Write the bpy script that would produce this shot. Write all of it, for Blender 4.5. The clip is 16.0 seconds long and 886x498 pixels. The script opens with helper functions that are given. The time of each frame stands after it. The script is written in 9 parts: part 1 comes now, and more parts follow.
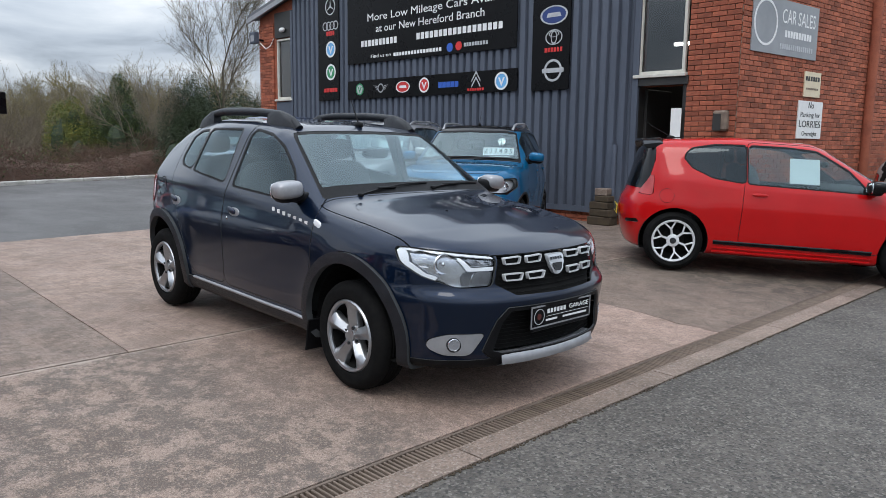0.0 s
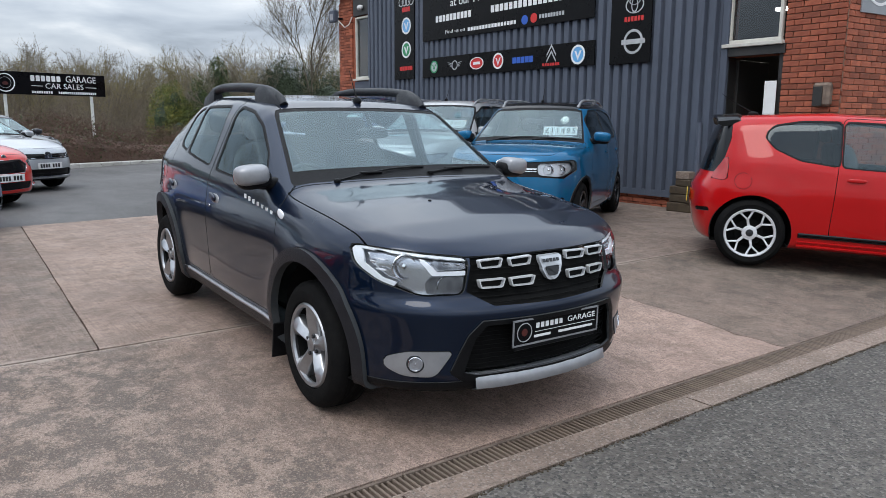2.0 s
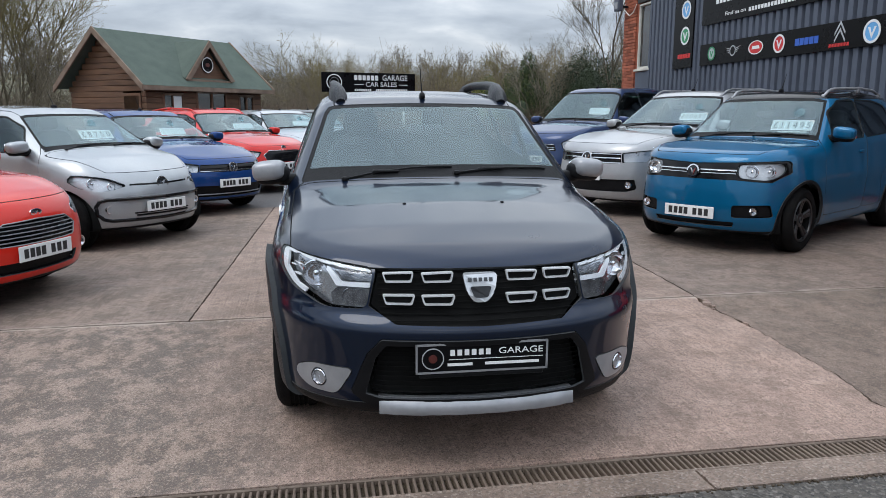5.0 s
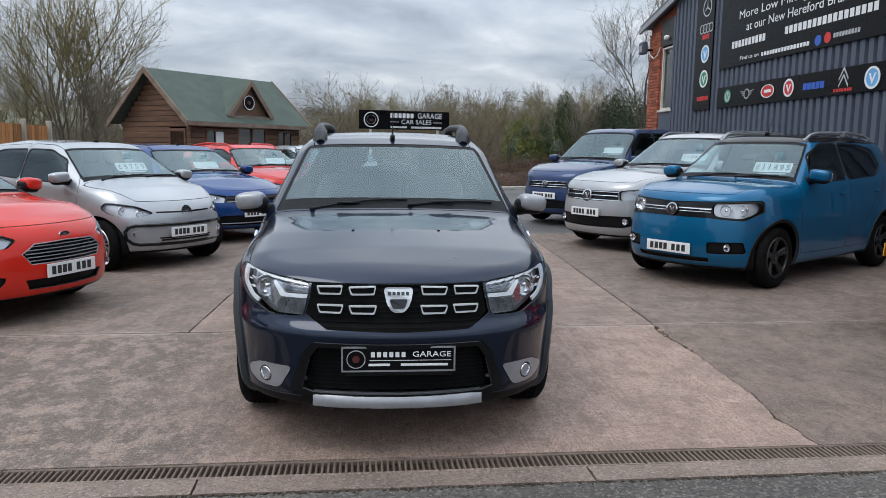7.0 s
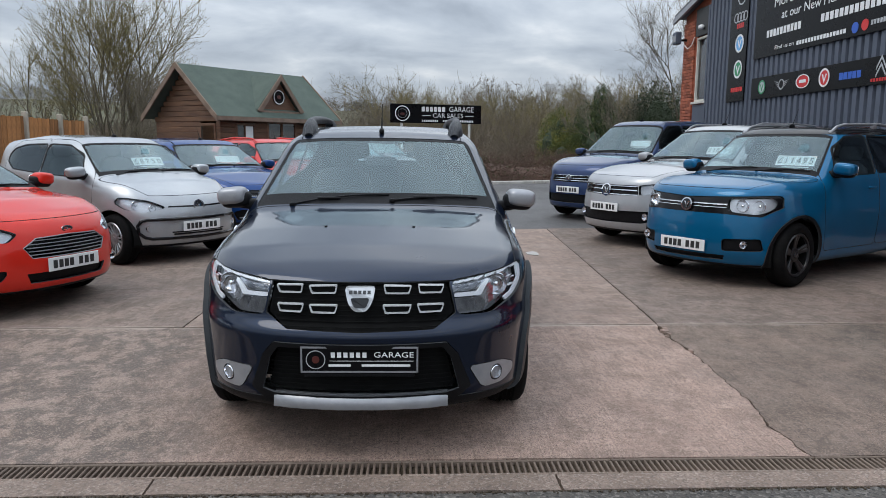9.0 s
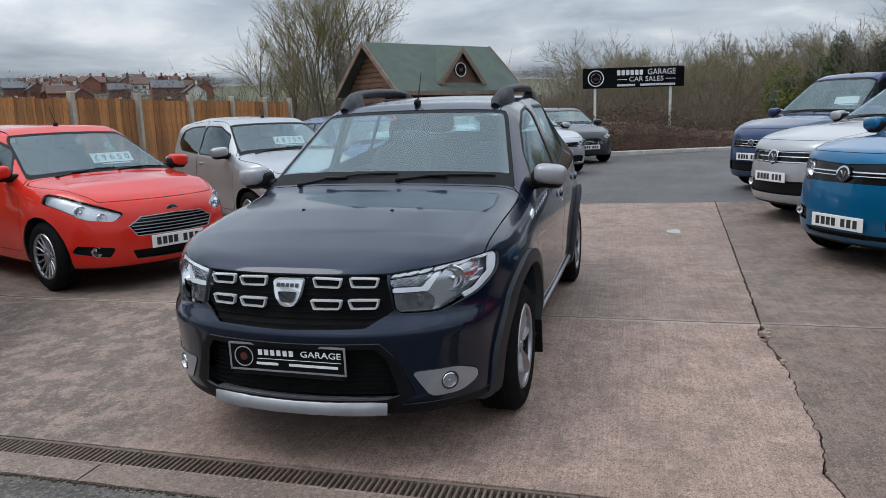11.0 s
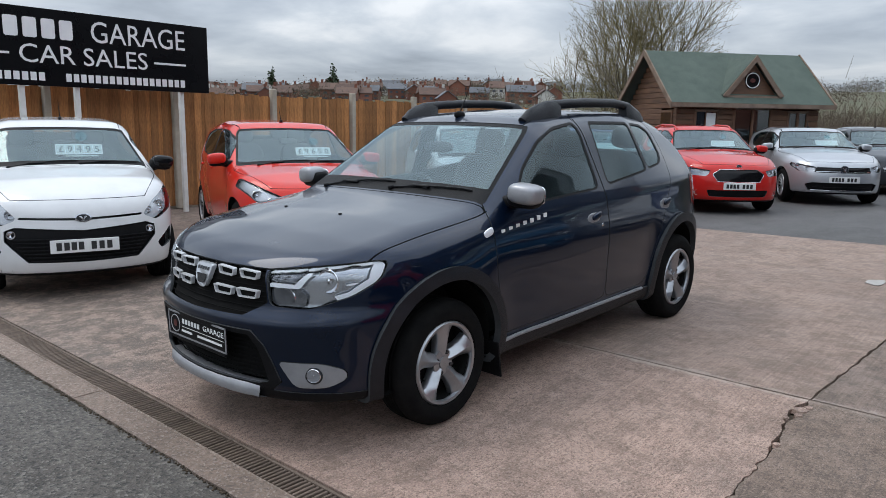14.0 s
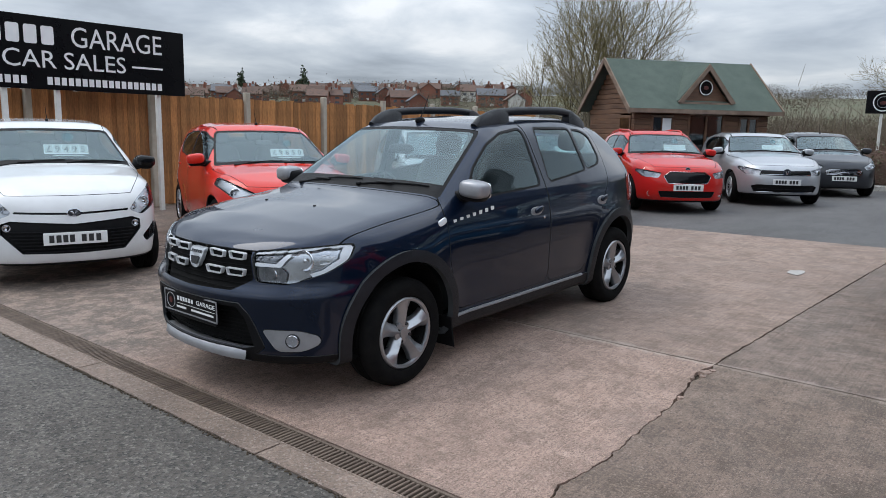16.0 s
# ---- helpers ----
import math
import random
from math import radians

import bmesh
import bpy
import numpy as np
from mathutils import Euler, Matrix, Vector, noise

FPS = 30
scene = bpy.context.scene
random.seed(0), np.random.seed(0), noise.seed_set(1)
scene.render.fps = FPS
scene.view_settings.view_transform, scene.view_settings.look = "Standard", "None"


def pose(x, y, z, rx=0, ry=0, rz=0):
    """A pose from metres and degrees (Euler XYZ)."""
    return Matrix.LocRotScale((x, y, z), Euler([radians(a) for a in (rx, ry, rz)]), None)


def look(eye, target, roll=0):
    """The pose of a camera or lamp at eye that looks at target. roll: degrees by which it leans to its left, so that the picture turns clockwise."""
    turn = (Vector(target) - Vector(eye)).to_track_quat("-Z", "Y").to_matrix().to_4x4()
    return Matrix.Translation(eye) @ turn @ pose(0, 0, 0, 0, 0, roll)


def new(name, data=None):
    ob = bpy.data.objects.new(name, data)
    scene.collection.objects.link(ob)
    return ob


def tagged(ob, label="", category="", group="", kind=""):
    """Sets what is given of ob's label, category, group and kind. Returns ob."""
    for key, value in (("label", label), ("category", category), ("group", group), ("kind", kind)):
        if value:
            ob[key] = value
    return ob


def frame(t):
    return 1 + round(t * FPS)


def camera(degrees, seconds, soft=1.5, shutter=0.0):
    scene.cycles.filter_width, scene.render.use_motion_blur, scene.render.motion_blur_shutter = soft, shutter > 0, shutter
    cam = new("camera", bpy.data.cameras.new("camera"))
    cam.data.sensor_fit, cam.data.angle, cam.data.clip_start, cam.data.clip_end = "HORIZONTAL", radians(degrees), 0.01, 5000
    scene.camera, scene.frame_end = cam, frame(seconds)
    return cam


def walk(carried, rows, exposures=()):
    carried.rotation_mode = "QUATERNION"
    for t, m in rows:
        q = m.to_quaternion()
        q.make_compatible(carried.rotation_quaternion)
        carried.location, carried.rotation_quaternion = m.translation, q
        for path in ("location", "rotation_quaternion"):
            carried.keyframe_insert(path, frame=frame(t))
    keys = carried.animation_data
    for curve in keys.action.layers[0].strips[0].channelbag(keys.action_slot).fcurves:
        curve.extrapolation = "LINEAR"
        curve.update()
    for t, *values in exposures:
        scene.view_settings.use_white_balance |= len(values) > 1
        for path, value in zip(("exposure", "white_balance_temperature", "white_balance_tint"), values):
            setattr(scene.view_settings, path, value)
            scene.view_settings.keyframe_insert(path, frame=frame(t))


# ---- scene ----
cam = camera(62.6, 16.0, soft=0.5)
METRES, EYE, TILT, LEAN, TURN = 7.92, 1.44, 0.0, 0.0, 44.8
ROWS = [
    (0.0, 0.0, 0.0, 0.0, 0.1, -8.23, -0.7),
    (0.5, 0.0084, 0.0079, -0.0012, 0.81, -8.66, -0.35),
    (1.0, 0.0197, 0.0355, -0.0029, 1.69, -9.0, -0.13),
    (1.5, 0.043, 0.0626, -0.0025, 3.43, -9.34, -0.07),
    (2.0, 0.0773, 0.0906, -0.0013, 8.27, -9.81, -0.37),
    (2.5, 0.0969, 0.1251, -0.0023, 11.6, -10.45, -0.26),
    (3.0, 0.1245, 0.1532, -0.0028, 15.32, -11.24, 0.39),
    (3.5, 0.1561, 0.1748, -0.0012, 20.24, -11.48, 0.92),
    (4.0, 0.1862, 0.1931, -0.0018, 24.98, -11.83, 1.01),
    (4.5, 0.2276, 0.2059, -0.0006, 32.82, -11.76, 0.27),
    (5.0, 0.2653, 0.2075, 0.0022, 34.57, -10.5, -0.05),
    (7.5, 0.3715, 0.1956, 0.0067, 38.81, -7.5, -0.95),
    (8.0, 0.3765, 0.2013, 0.0077, 38.89, -7.42, -1.1),
    (8.5, 0.3822, 0.2128, 0.0068, 40.12, -7.77, -0.96),
    (11.0, 0.4413, 0.3926, 0.0061, 59.33, -10.45, 1.78),
    (11.5, 0.4656, 0.4384, 0.0082, 68.32, -10.81, 2.05),
    (12.0, 0.4737, 0.4806, 0.007, 72.38, -11.01, 0.86),
    (12.5, 0.4915, 0.5244, 0.0065, 77.0, -11.32, 0.54),
    (13.0, 0.5027, 0.5643, 0.0082, 80.55, -10.68, 0.71),
    (13.5, 0.5032, 0.5943, 0.0082, 83.85, -9.96, -0.16),
    (14.0, 0.5204, 0.6213, 0.0082, 85.89, -9.71, -0.77),
    (14.5, 0.5418, 0.6267, 0.0087, 85.82, -9.51, -1.26),
    (15.0, 0.566, 0.619, 0.0086, 85.08, -9.55, -1.18),
    (15.5, 0.5869, 0.6214, 0.0093, 84.23, -9.47, -1.09),
    (16.0, 0.5999, 0.6237, 0.0099, 83.65, -9.46, -1.15),
]
walk(cam, [(t, pose(0, 0, EYE, TILT, LEAN, TURN) @ pose(METRES * x, METRES * y, METRES * z, 90 + pitch, roll, yaw)) for t, x, y, z, yaw, pitch, roll in ROWS],
     [(0.0, 0.15), (3.0, 0.13), (4.5, 0.10), (7.5, 0.0), (8.5, -0.03), (11.0, -0.12), (12.0, -0.19), (13.5, -0.16), (14.0, -0.06), (14.5, -0.03), (16.0, 0.0)])

# ---- light: an overcast sky with a weak, wide sun ----
world = bpy.data.worlds.new("overcast_sky")
scene.world = world
world.use_nodes = True
wn, wl = world.node_tree.nodes, world.node_tree.links
wn.clear()
w_out, w_mix = wn.new("ShaderNodeOutputWorld"), wn.new("ShaderNodeMixShader")
w_sky, w_bg, w_cloud = wn.new("ShaderNodeTexSky"), wn.new("ShaderNodeBackground"), wn.new("ShaderNodeBackground")
w_sky.sky_type, w_sky.sun_disc = "NISHITA", False
w_sky.sun_elevation, w_sky.sun_rotation = radians(48), radians(200)
w_bg.inputs[1].default_value = 0.1
wl.new(w_sky.outputs[0], w_bg.inputs[0])
w_co, w_sep = wn.new("ShaderNodeTexCoord"), wn.new("ShaderNodeSeparateXYZ")
wl.new(w_co.outputs["Generated"], w_sep.inputs[0])


def wmath(op, a, b):
    n = wn.new("ShaderNodeMath")
    n.operation = op
    for i, v in enumerate((a, b)):
        if isinstance(v, (int, float)):
            n.inputs[i].default_value = v
        else:
            wl.new(v, n.inputs[i])
    return n.outputs[0]


# cloud deck: a flat layer seen in perspective
w_z = wmath("ADD", wmath("MAXIMUM", w_sep.outputs[2], 0.0), 0.16)
w_u, w_v = wmath("DIVIDE", w_sep.outputs[0], w_z), wmath("DIVIDE", w_sep.outputs[1], w_z)
w_vec = wn.new("ShaderNodeCombineXYZ")
wl.new(w_u, w_vec.inputs[0]), wl.new(w_v, w_vec.inputs[1])
w_n1 = wn.new("ShaderNodeTexNoise")
w_n1.inputs["Scale"].default_value, w_n1.inputs["Detail"].default_value, w_n1.inputs["Roughness"].default_value = 1.15, 7, 0.52
w_n1.inputs["Distortion"].default_value = 0.35
wl.new(w_vec.outputs[0], w_n1.inputs["Vector"])
w_ramp = wn.new("ShaderNodeValToRGB")
w_stops = [(0.32, (0.34, 0.395, 0.475)), (0.46, (0.52, 0.59, 0.685)), (0.57, (0.67, 0.74, 0.825)), (0.68, (0.92, 0.965, 1.02))]
w_ramp.color_ramp.elements.new(0.4), w_ramp.color_ramp.elements.new(0.6)
for e, (pos, col) in zip(w_ramp.color_ramp.elements, w_stops):
    e.position, e.color = pos, (*col, 1)
wl.new(w_n1.outputs["Fac"], w_ramp.inputs[0])
wl.new(w_ramp.outputs[0], w_cloud.inputs[0])
# an overcast sky is about three times brighter overhead than at the horizon
wl.new(wmath("ADD", wmath("MULTIPLY", wmath("MAXIMUM", w_sep.outputs[2], 0.0), 2.3), 0.68), w_cloud.inputs[1])
w_mix.inputs[0].default_value = 0.94
wl.new(w_bg.outputs[0], w_mix.inputs[1]), wl.new(w_cloud.outputs[0], w_mix.inputs[2]), wl.new(w_mix.outputs[0], w_out.inputs[0])

sun = new("sun", bpy.data.lights.new("sun", "SUN"))
sun.data.energy, sun.data.angle, sun.data.color = 1.0, radians(30), (1.0, 0.96, 0.9)
sun.matrix_world = look((6, -12, 20), (0, 0, 0))

# ---- materials ----
def mat(name, c1, c2=None, scale=6.0, rough=0.6, metal=0.0, bump=0.0, bscale=60.0, coat=0.0, fine=0.0, per_piece=0.0, stretch=(1, 1, 1), spread=0.15, spec=0.5, coat_ior=1.5):
    """A procedural surface: c1 and c2 mixed by coarse and fine noise, a little wear in the roughness, fine relief."""
    m = bpy.data.materials.new(name)
    m.use_nodes = True
    n, l = m.node_tree.nodes, m.node_tree.links
    b = n["Principled BSDF"]
    b.inputs["Roughness"].default_value, b.inputs["Metallic"].default_value = rough, metal
    b.inputs["Coat Weight"].default_value, b.inputs["Coat Roughness"].default_value = coat, 0.03
    b.inputs["Coat IOR"].default_value = coat_ior
    b.inputs["Specular IOR Level"].default_value = spec
    b.inputs["Base Color"].default_value = (*c1, 1)
    co, mp = n.new("ShaderNodeTexCoord"), n.new("ShaderNodeMapping")
    mp.inputs["Scale"].default_value = stretch
    l.new(co.outputs["Object"], mp.inputs[0])
    if c2 is not None:
        t1, mx = n.new("ShaderNodeTexNoise"), n.new("ShaderNodeMix")
        t1.inputs["Scale"].default_value, t1.inputs["Detail"].default_value, t1.inputs["Roughness"].default_value = scale, 6, 0.62
        l.new(mp.outputs[0], t1.inputs["Vector"])
        rg = n.new("ShaderNodeMapRange")
        rg.inputs[1].default_value, rg.inputs[2].default_value = 0.5 - spread, 0.5 + spread
        l.new(t1.outputs["Fac"], rg.inputs[0])
        mx.data_type = "RGBA"
        mx.inputs[6].default_value, mx.inputs[7].default_value = (*c1, 1), (*c2, 1)
        l.new(rg.outputs[0], mx.inputs[0])
        col = mx.outputs[2]
        if fine:
            t2, hs, r2 = n.new("ShaderNodeTexNoise"), n.new("ShaderNodeHueSaturation"), n.new("ShaderNodeMapRange")
            t2.inputs["Scale"].default_value, t2.inputs["Detail"].default_value = bscale, 3
            l.new(mp.outputs[0], t2.inputs["Vector"])
            r2.inputs[1].default_value, r2.inputs[2].default_value = 0.3, 0.7
            r2.inputs[3].default_value, r2.inputs[4].default_value = 1 - fine, 1 + fine
            l.new(t2.outputs["Fac"], r2.inputs[0]), l.new(r2.outputs[0], hs.inputs["Value"]), l.new(col, hs.inputs["Color"])
            col = hs.outputs[0]
        if per_piece:
            oi, h3, r3 = n.new("ShaderNodeObjectInfo"), n.new("ShaderNodeHueSaturation"), n.new("ShaderNodeMapRange")
            r3.inputs[3].default_value, r3.inputs[4].default_value = 1 - per_piece, 1 + per_piece
            l.new(oi.outputs["Random"], r3.inputs[0]), l.new(r3.outputs[0], h3.inputs["Value"]), l.new(col, h3.inputs["Color"])
            col = h3.outputs[0]
        l.new(col, b.inputs["Base Color"])
        rr = n.new("ShaderNodeMapRange")
        rr.inputs[3].default_value, rr.inputs[4].default_value = max(0.02, rough - 0.07), min(1, rough + 0.07)
        l.new(t1.outputs["Fac"], rr.inputs[0]), l.new(rr.outputs[0], b.inputs["Roughness"])
    if bump:
        t3, bp = n.new("ShaderNodeTexNoise"), n.new("ShaderNodeBump")
        t3.inputs["Scale"].default_value, t3.inputs["Detail"].default_value = bscale, 4
        l.new(mp.outputs[0], t3.inputs["Vector"])
        bp.inputs["Strength"].default_value, bp.inputs["Distance"].default_value = min(1, bump), 0.01
        l.new(t3.outputs["Fac"], bp.inputs["Height"]), l.new(bp.outputs[0], b.inputs["Normal"])
    return m


def glass(name, tint, gloss=(1.0, 1.0, 1.0), ior=1.5):
    """Thin clear pane: tinted see-through with a mirror gloss that follows Fresnel."""
    m = bpy.data.materials.new(name)
    m.use_nodes = True
    n, l = m.node_tree.nodes, m.node_tree.links
    n.clear()
    out, mx, tr, gl, lw, pw, ml = (n.new("ShaderNode" + k) for k in ("OutputMaterial", "MixShader", "BsdfTransparent", "BsdfGlossy", "LayerWeight", "Math", "MapRange"))
    tr.inputs[0].default_value, gl.inputs["Roughness"].default_value = (*tint, 1), 0.02
    gl.inputs[0].default_value = (*gloss, 1)
    lw.inputs[0].default_value = 0.5
    pw.operation, pw.inputs[1].default_value = "POWER", 4.6
    r0 = 2 * ((ior - 1) / (ior + 1)) ** 2
    ml.inputs[3].default_value, ml.inputs[4].default_value = r0, 1.0
    l.new(lw.outputs["Facing"], pw.inputs[0]), l.new(pw.outputs[0], ml.inputs[0])
    l.new(ml.outputs[0], mx.inputs[0]), l.new(tr.outputs[0], mx.inputs[1]), l.new(gl.outputs[0], mx.inputs[2]), l.new(mx.outputs[0], out.inputs[0])
    return m


def paint(name, c, metal=0.0, rough=0.38, coat=1.0):
    return mat(name, c, tuple(v * 1.12 for v in c), scale=2.5, rough=rough, metal=metal, coat=coat, bscale=900, fine=0.10 if metal else 0.02, spec=0.08, coat_ior=1.40)


def speckled(name, base, dark, pale, grain, patch, rough, bump, stretch=(1, 1, 1)):
    """Concrete or asphalt: stones of mixed tone at grain scale, drifting patches, dark stains, fine relief."""
    m = bpy.data.materials.new(name)
    m.use_nodes = True
    n, l = m.node_tree.nodes, m.node_tree.links
    b = n["Principled BSDF"]
    b.inputs["Roughness"].default_value = rough
    co, mp = n.new("ShaderNodeTexCoord"), n.new("ShaderNodeMapping")
    mp.inputs["Scale"].default_value = stretch
    l.new(co.outputs["Object"], mp.inputs[0])

    def nz(scale, detail, rgh=0.6, src=None):
        t = n.new("ShaderNodeTexNoise")
        t.inputs["Scale"].default_value, t.inputs["Detail"].default_value, t.inputs["Roughness"].default_value = scale, detail, rgh
        l.new(src or mp.outputs[0], t.inputs["Vector"])
        return t.outputs["Fac"]

    def rng_(v, a, c, lo=0.0, hi=1.0):
        r = n.new("ShaderNodeMapRange")
        for i, q in zip((1, 2, 3, 4), (a, c, lo, hi)):
            r.inputs[i].default_value = q
        l.new(v, r.inputs[0])
        return r.outputs[0]

    def mixc(fac, a, c):
        x = n.new("ShaderNodeMix")
        x.data_type = "RGBA"
        l.new(fac, x.inputs[0])
        for i, q in ((6, a), (7, c)):
            if isinstance(q, tuple):
                x.inputs[i].default_value = (*q, 1)
            else:
                l.new(q, x.inputs[i])
        return x.outputs[2]
    vo = n.new("ShaderNodeTexVoronoi")
    vo.inputs["Scale"].default_value = grain
    l.new(mp.outputs[0], vo.inputs["Vector"])
    sep = n.new("ShaderNodeSeparateColor")
    l.new(vo.outputs["Color"], sep.inputs[0])
    c0 = mixc(rng_(nz(patch, 8, 0.65), 0.36, 0.64), base, tuple(q * 0.58 for q in base))
    c1 = mixc(rng_(nz(patch * 5.3, 8, 0.75), 0.50, 0.70, 0, 0.8), c0, tuple(q * 0.42 for q in base))
    c2 = mixc(rng_(sep.outputs[0], 0.60, 0.95, 0, 0.75), c1, dark)
    c3 = mixc(rng_(sep.outputs[1], 0.70, 0.98, 0, 0.8), c2, pale)
    c4 = mixc(rng_(nz(grain * 0.35, 5, 0.75), 0.46, 0.64, 0, 0.55), c3, dark)
    hs, oi = n.new("ShaderNodeHueSaturation"), n.new("ShaderNodeObjectInfo")
    l.new(c4, hs.inputs["Color"]), l.new(rng_(oi.outputs["Random"], 0, 1, 0.93, 1.07), hs.inputs["Value"])
    l.new(hs.outputs[0], b.inputs["Base Color"])
    l.new(rng_(nz(patch * 2, 5), 0.3, 0.7, rough - 0.14, min(1.0, rough + 0.08)), b.inputs["Roughness"])
    bp, bp2 = n.new("ShaderNodeBump"), n.new("ShaderNodeBump")
    bp.inputs["Strength"].default_value, bp.inputs["Distance"].default_value = bump, 0.006
    bp2.inputs["Strength"].default_value, bp2.inputs["Distance"].default_value = 0.35, 0.02
    l.new(vo.outputs["Distance"], bp.inputs["Height"]), l.new(nz(patch * 9, 7, 0.7), bp2.inputs["Height"])
    l.new(bp2.outputs[0], bp.inputs["Normal"]), l.new(bp.outputs[0], b.inputs["Normal"])
    return m


def cast_concrete(name, base, grime, aggregate, mottle, lip, dirt_y=None):
    """Brushed old concrete: fine aggregate, hand-sized mottles, broom lines, broad grime and pale worn lips along the joint."""
    m = bpy.data.materials.new(name)
    m.use_nodes = True
    n, l = m.node_tree.nodes, m.node_tree.links
    b = n["Principled BSDF"]
    co, sp = n.new("ShaderNodeTexCoord"), n.new("ShaderNodeSeparateXYZ")
    l.new(co.outputs["Object"], sp.inputs[0])

    def nz(scale, detail, rgh=0.6, stretch=None, turn=0.0):
        t = n.new("ShaderNodeTexNoise")
        t.inputs["Scale"].default_value, t.inputs["Detail"].default_value, t.inputs["Roughness"].default_value = scale, detail, rgh
        src = co.outputs["Object"]
        if stretch:
            mp = n.new("ShaderNodeMapping")
            mp.inputs["Scale"].default_value, mp.inputs["Rotation"].default_value = stretch, (0, 0, turn)
            l.new(src, mp.inputs[0])
            src = mp.outputs[0]
        l.new(src, t.inputs["Vector"])
        return t.outputs["Fac"]

    def mth(op, a, c):
        q = n.new("ShaderNodeMath")
        q.operation = op
        for i, v in enumerate((a, c)):
            if isinstance(v, (int, float)):
                q.inputs[i].default_value = v
            else:
                l.new(v, q.inputs[i])
        return q.outputs[0]

    def span(v, a, c, lo=0.0, hi=1.0):
        r = n.new("ShaderNodeMapRange")
        for i, q in zip((1, 2, 3, 4), (a, c, lo, hi)):
            r.inputs[i].default_value = q
        l.new(v, r.inputs[0])
        return r.outputs[0]

    def mixc(fac, a, c):
        x = n.new("ShaderNodeMix")
        x.data_type = "RGBA"
        l.new(fac, x.inputs[0])
        for i, q in ((6, a), (7, c)):
            if isinstance(q, tuple):
                x.inputs[i].default_value = (*q, 1)
            else:
                l.new(q, x.inputs[i])
        return x.outputs[2]

    def tone(c, v):
        h = n.new("ShaderNodeHueSaturation")
        l.new(c, h.inputs["Color"]), l.new(v, h.inputs["Value"])
        return h.outputs[0]
    k = lambda f: tuple(q * f for q in base)
    col = mixc(span(nz(0.55, 5, 0.6), 0.38, 0.64), k(1.10), (base[0] * 0.84, base[1] * 0.83, base[2] * 0.84))
    # brown and grey mottles the size of a hand, then of a coin
    col = mixc(span(nz(3.6, 10, 0.76), 0.47, 0.57, 0, mottle), col, grime)
    col = mixc(span(nz(15.0, 8, 0.78), 0.49, 0.59, 0, mottle), col, grime)
    col = mixc(span(nz(6.3, 10, 0.78, (1.0, 0.55, 1.0), 0.5), 0.55, 0.63, 0, 0.5), col, (base[0] * 1.32, base[1] * 1.36, base[2] * 1.38))
    # broom lines run away from the road
    col = tone(col, span(nz(1.0, 5, 0.7, (1.3, 85.0, 1.0), 0.06), 0.32, 0.68, 0.78, 1.18))
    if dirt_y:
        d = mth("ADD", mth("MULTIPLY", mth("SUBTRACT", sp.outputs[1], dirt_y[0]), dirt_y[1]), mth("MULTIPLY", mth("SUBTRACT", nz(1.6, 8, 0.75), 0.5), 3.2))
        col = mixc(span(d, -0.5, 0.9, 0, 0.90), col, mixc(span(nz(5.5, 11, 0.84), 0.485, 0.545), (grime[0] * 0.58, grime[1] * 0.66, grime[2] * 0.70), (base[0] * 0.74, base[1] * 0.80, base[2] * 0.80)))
    # aggregate
    vo = n.new("ShaderNodeTexVoronoi")
    vo.inputs["Scale"].default_value = 150
    l.new(co.outputs["Object"], vo.inputs["Vector"])
    sep = n.new("ShaderNodeSeparateColor")
    l.new(vo.outputs["Color"], sep.inputs[0])
    col = mixc(span(sep.outputs[0], 0.72, 0.97, 0, 0.80 * aggregate), col, k(0.30))
    col = mixc(span(sep.outputs[1], 0.74, 0.98, 0, 0.42 * aggregate), col, (0.42, 0.33, 0.27))
    col = tone(col, span(nz(190.0, 4, 0.75), 0.32, 0.68, 1 - 0.42 * aggregate, 1 + 0.42 * aggregate))
    col = mixc(span(nz(48.0, 6, 0.78), 0.56, 0.63, 0, 0.9 * aggregate), col, k(0.36))
    # worn pale lips along the cross joint
    if lip:
        d = mth("ABSOLUTE", mth("ADD", mth("ADD", sp.outputs[0], 4.763), mth("MULTIPLY", sp.outputs[1], -0.035)), 0)
        d = mth("ADD", d, mth("MULTIPLY", mth("SUBTRACT", nz(6.0, 7, 0.75), 0.5), 0.16))
        col = mixc(span(d, 0.014, 0.045, lip, 0.0), col, (0.40, 0.33, 0.28))
    oi = n.new("ShaderNodeObjectInfo")
    l.new(tone(col, span(oi.outputs["Random"], 0, 1, 0.96, 1.04)), b.inputs["Base Color"])
    l.new(span(nz(3.0, 6, 0.6), 0.3, 0.7, 0.66, 0.9), b.inputs["Roughness"])
    b1, b2 = n.new("ShaderNodeBump"), n.new("ShaderNodeBump")
    b1.inputs["Strength"].default_value, b1.inputs["Distance"].default_value = 0.5, 0.004
    b2.inputs["Strength"].default_value, b2.inputs["Distance"].default_value = 0.4, 0.015
    l.new(vo.outputs["Distance"], b1.inputs["Height"]), l.new(nz(5.0, 8, 0.7), b2.inputs["Height"])
    l.new(b2.outputs[0], b1.inputs["Normal"]), l.new(b1.outputs[0], b.inputs["Normal"])
    return m


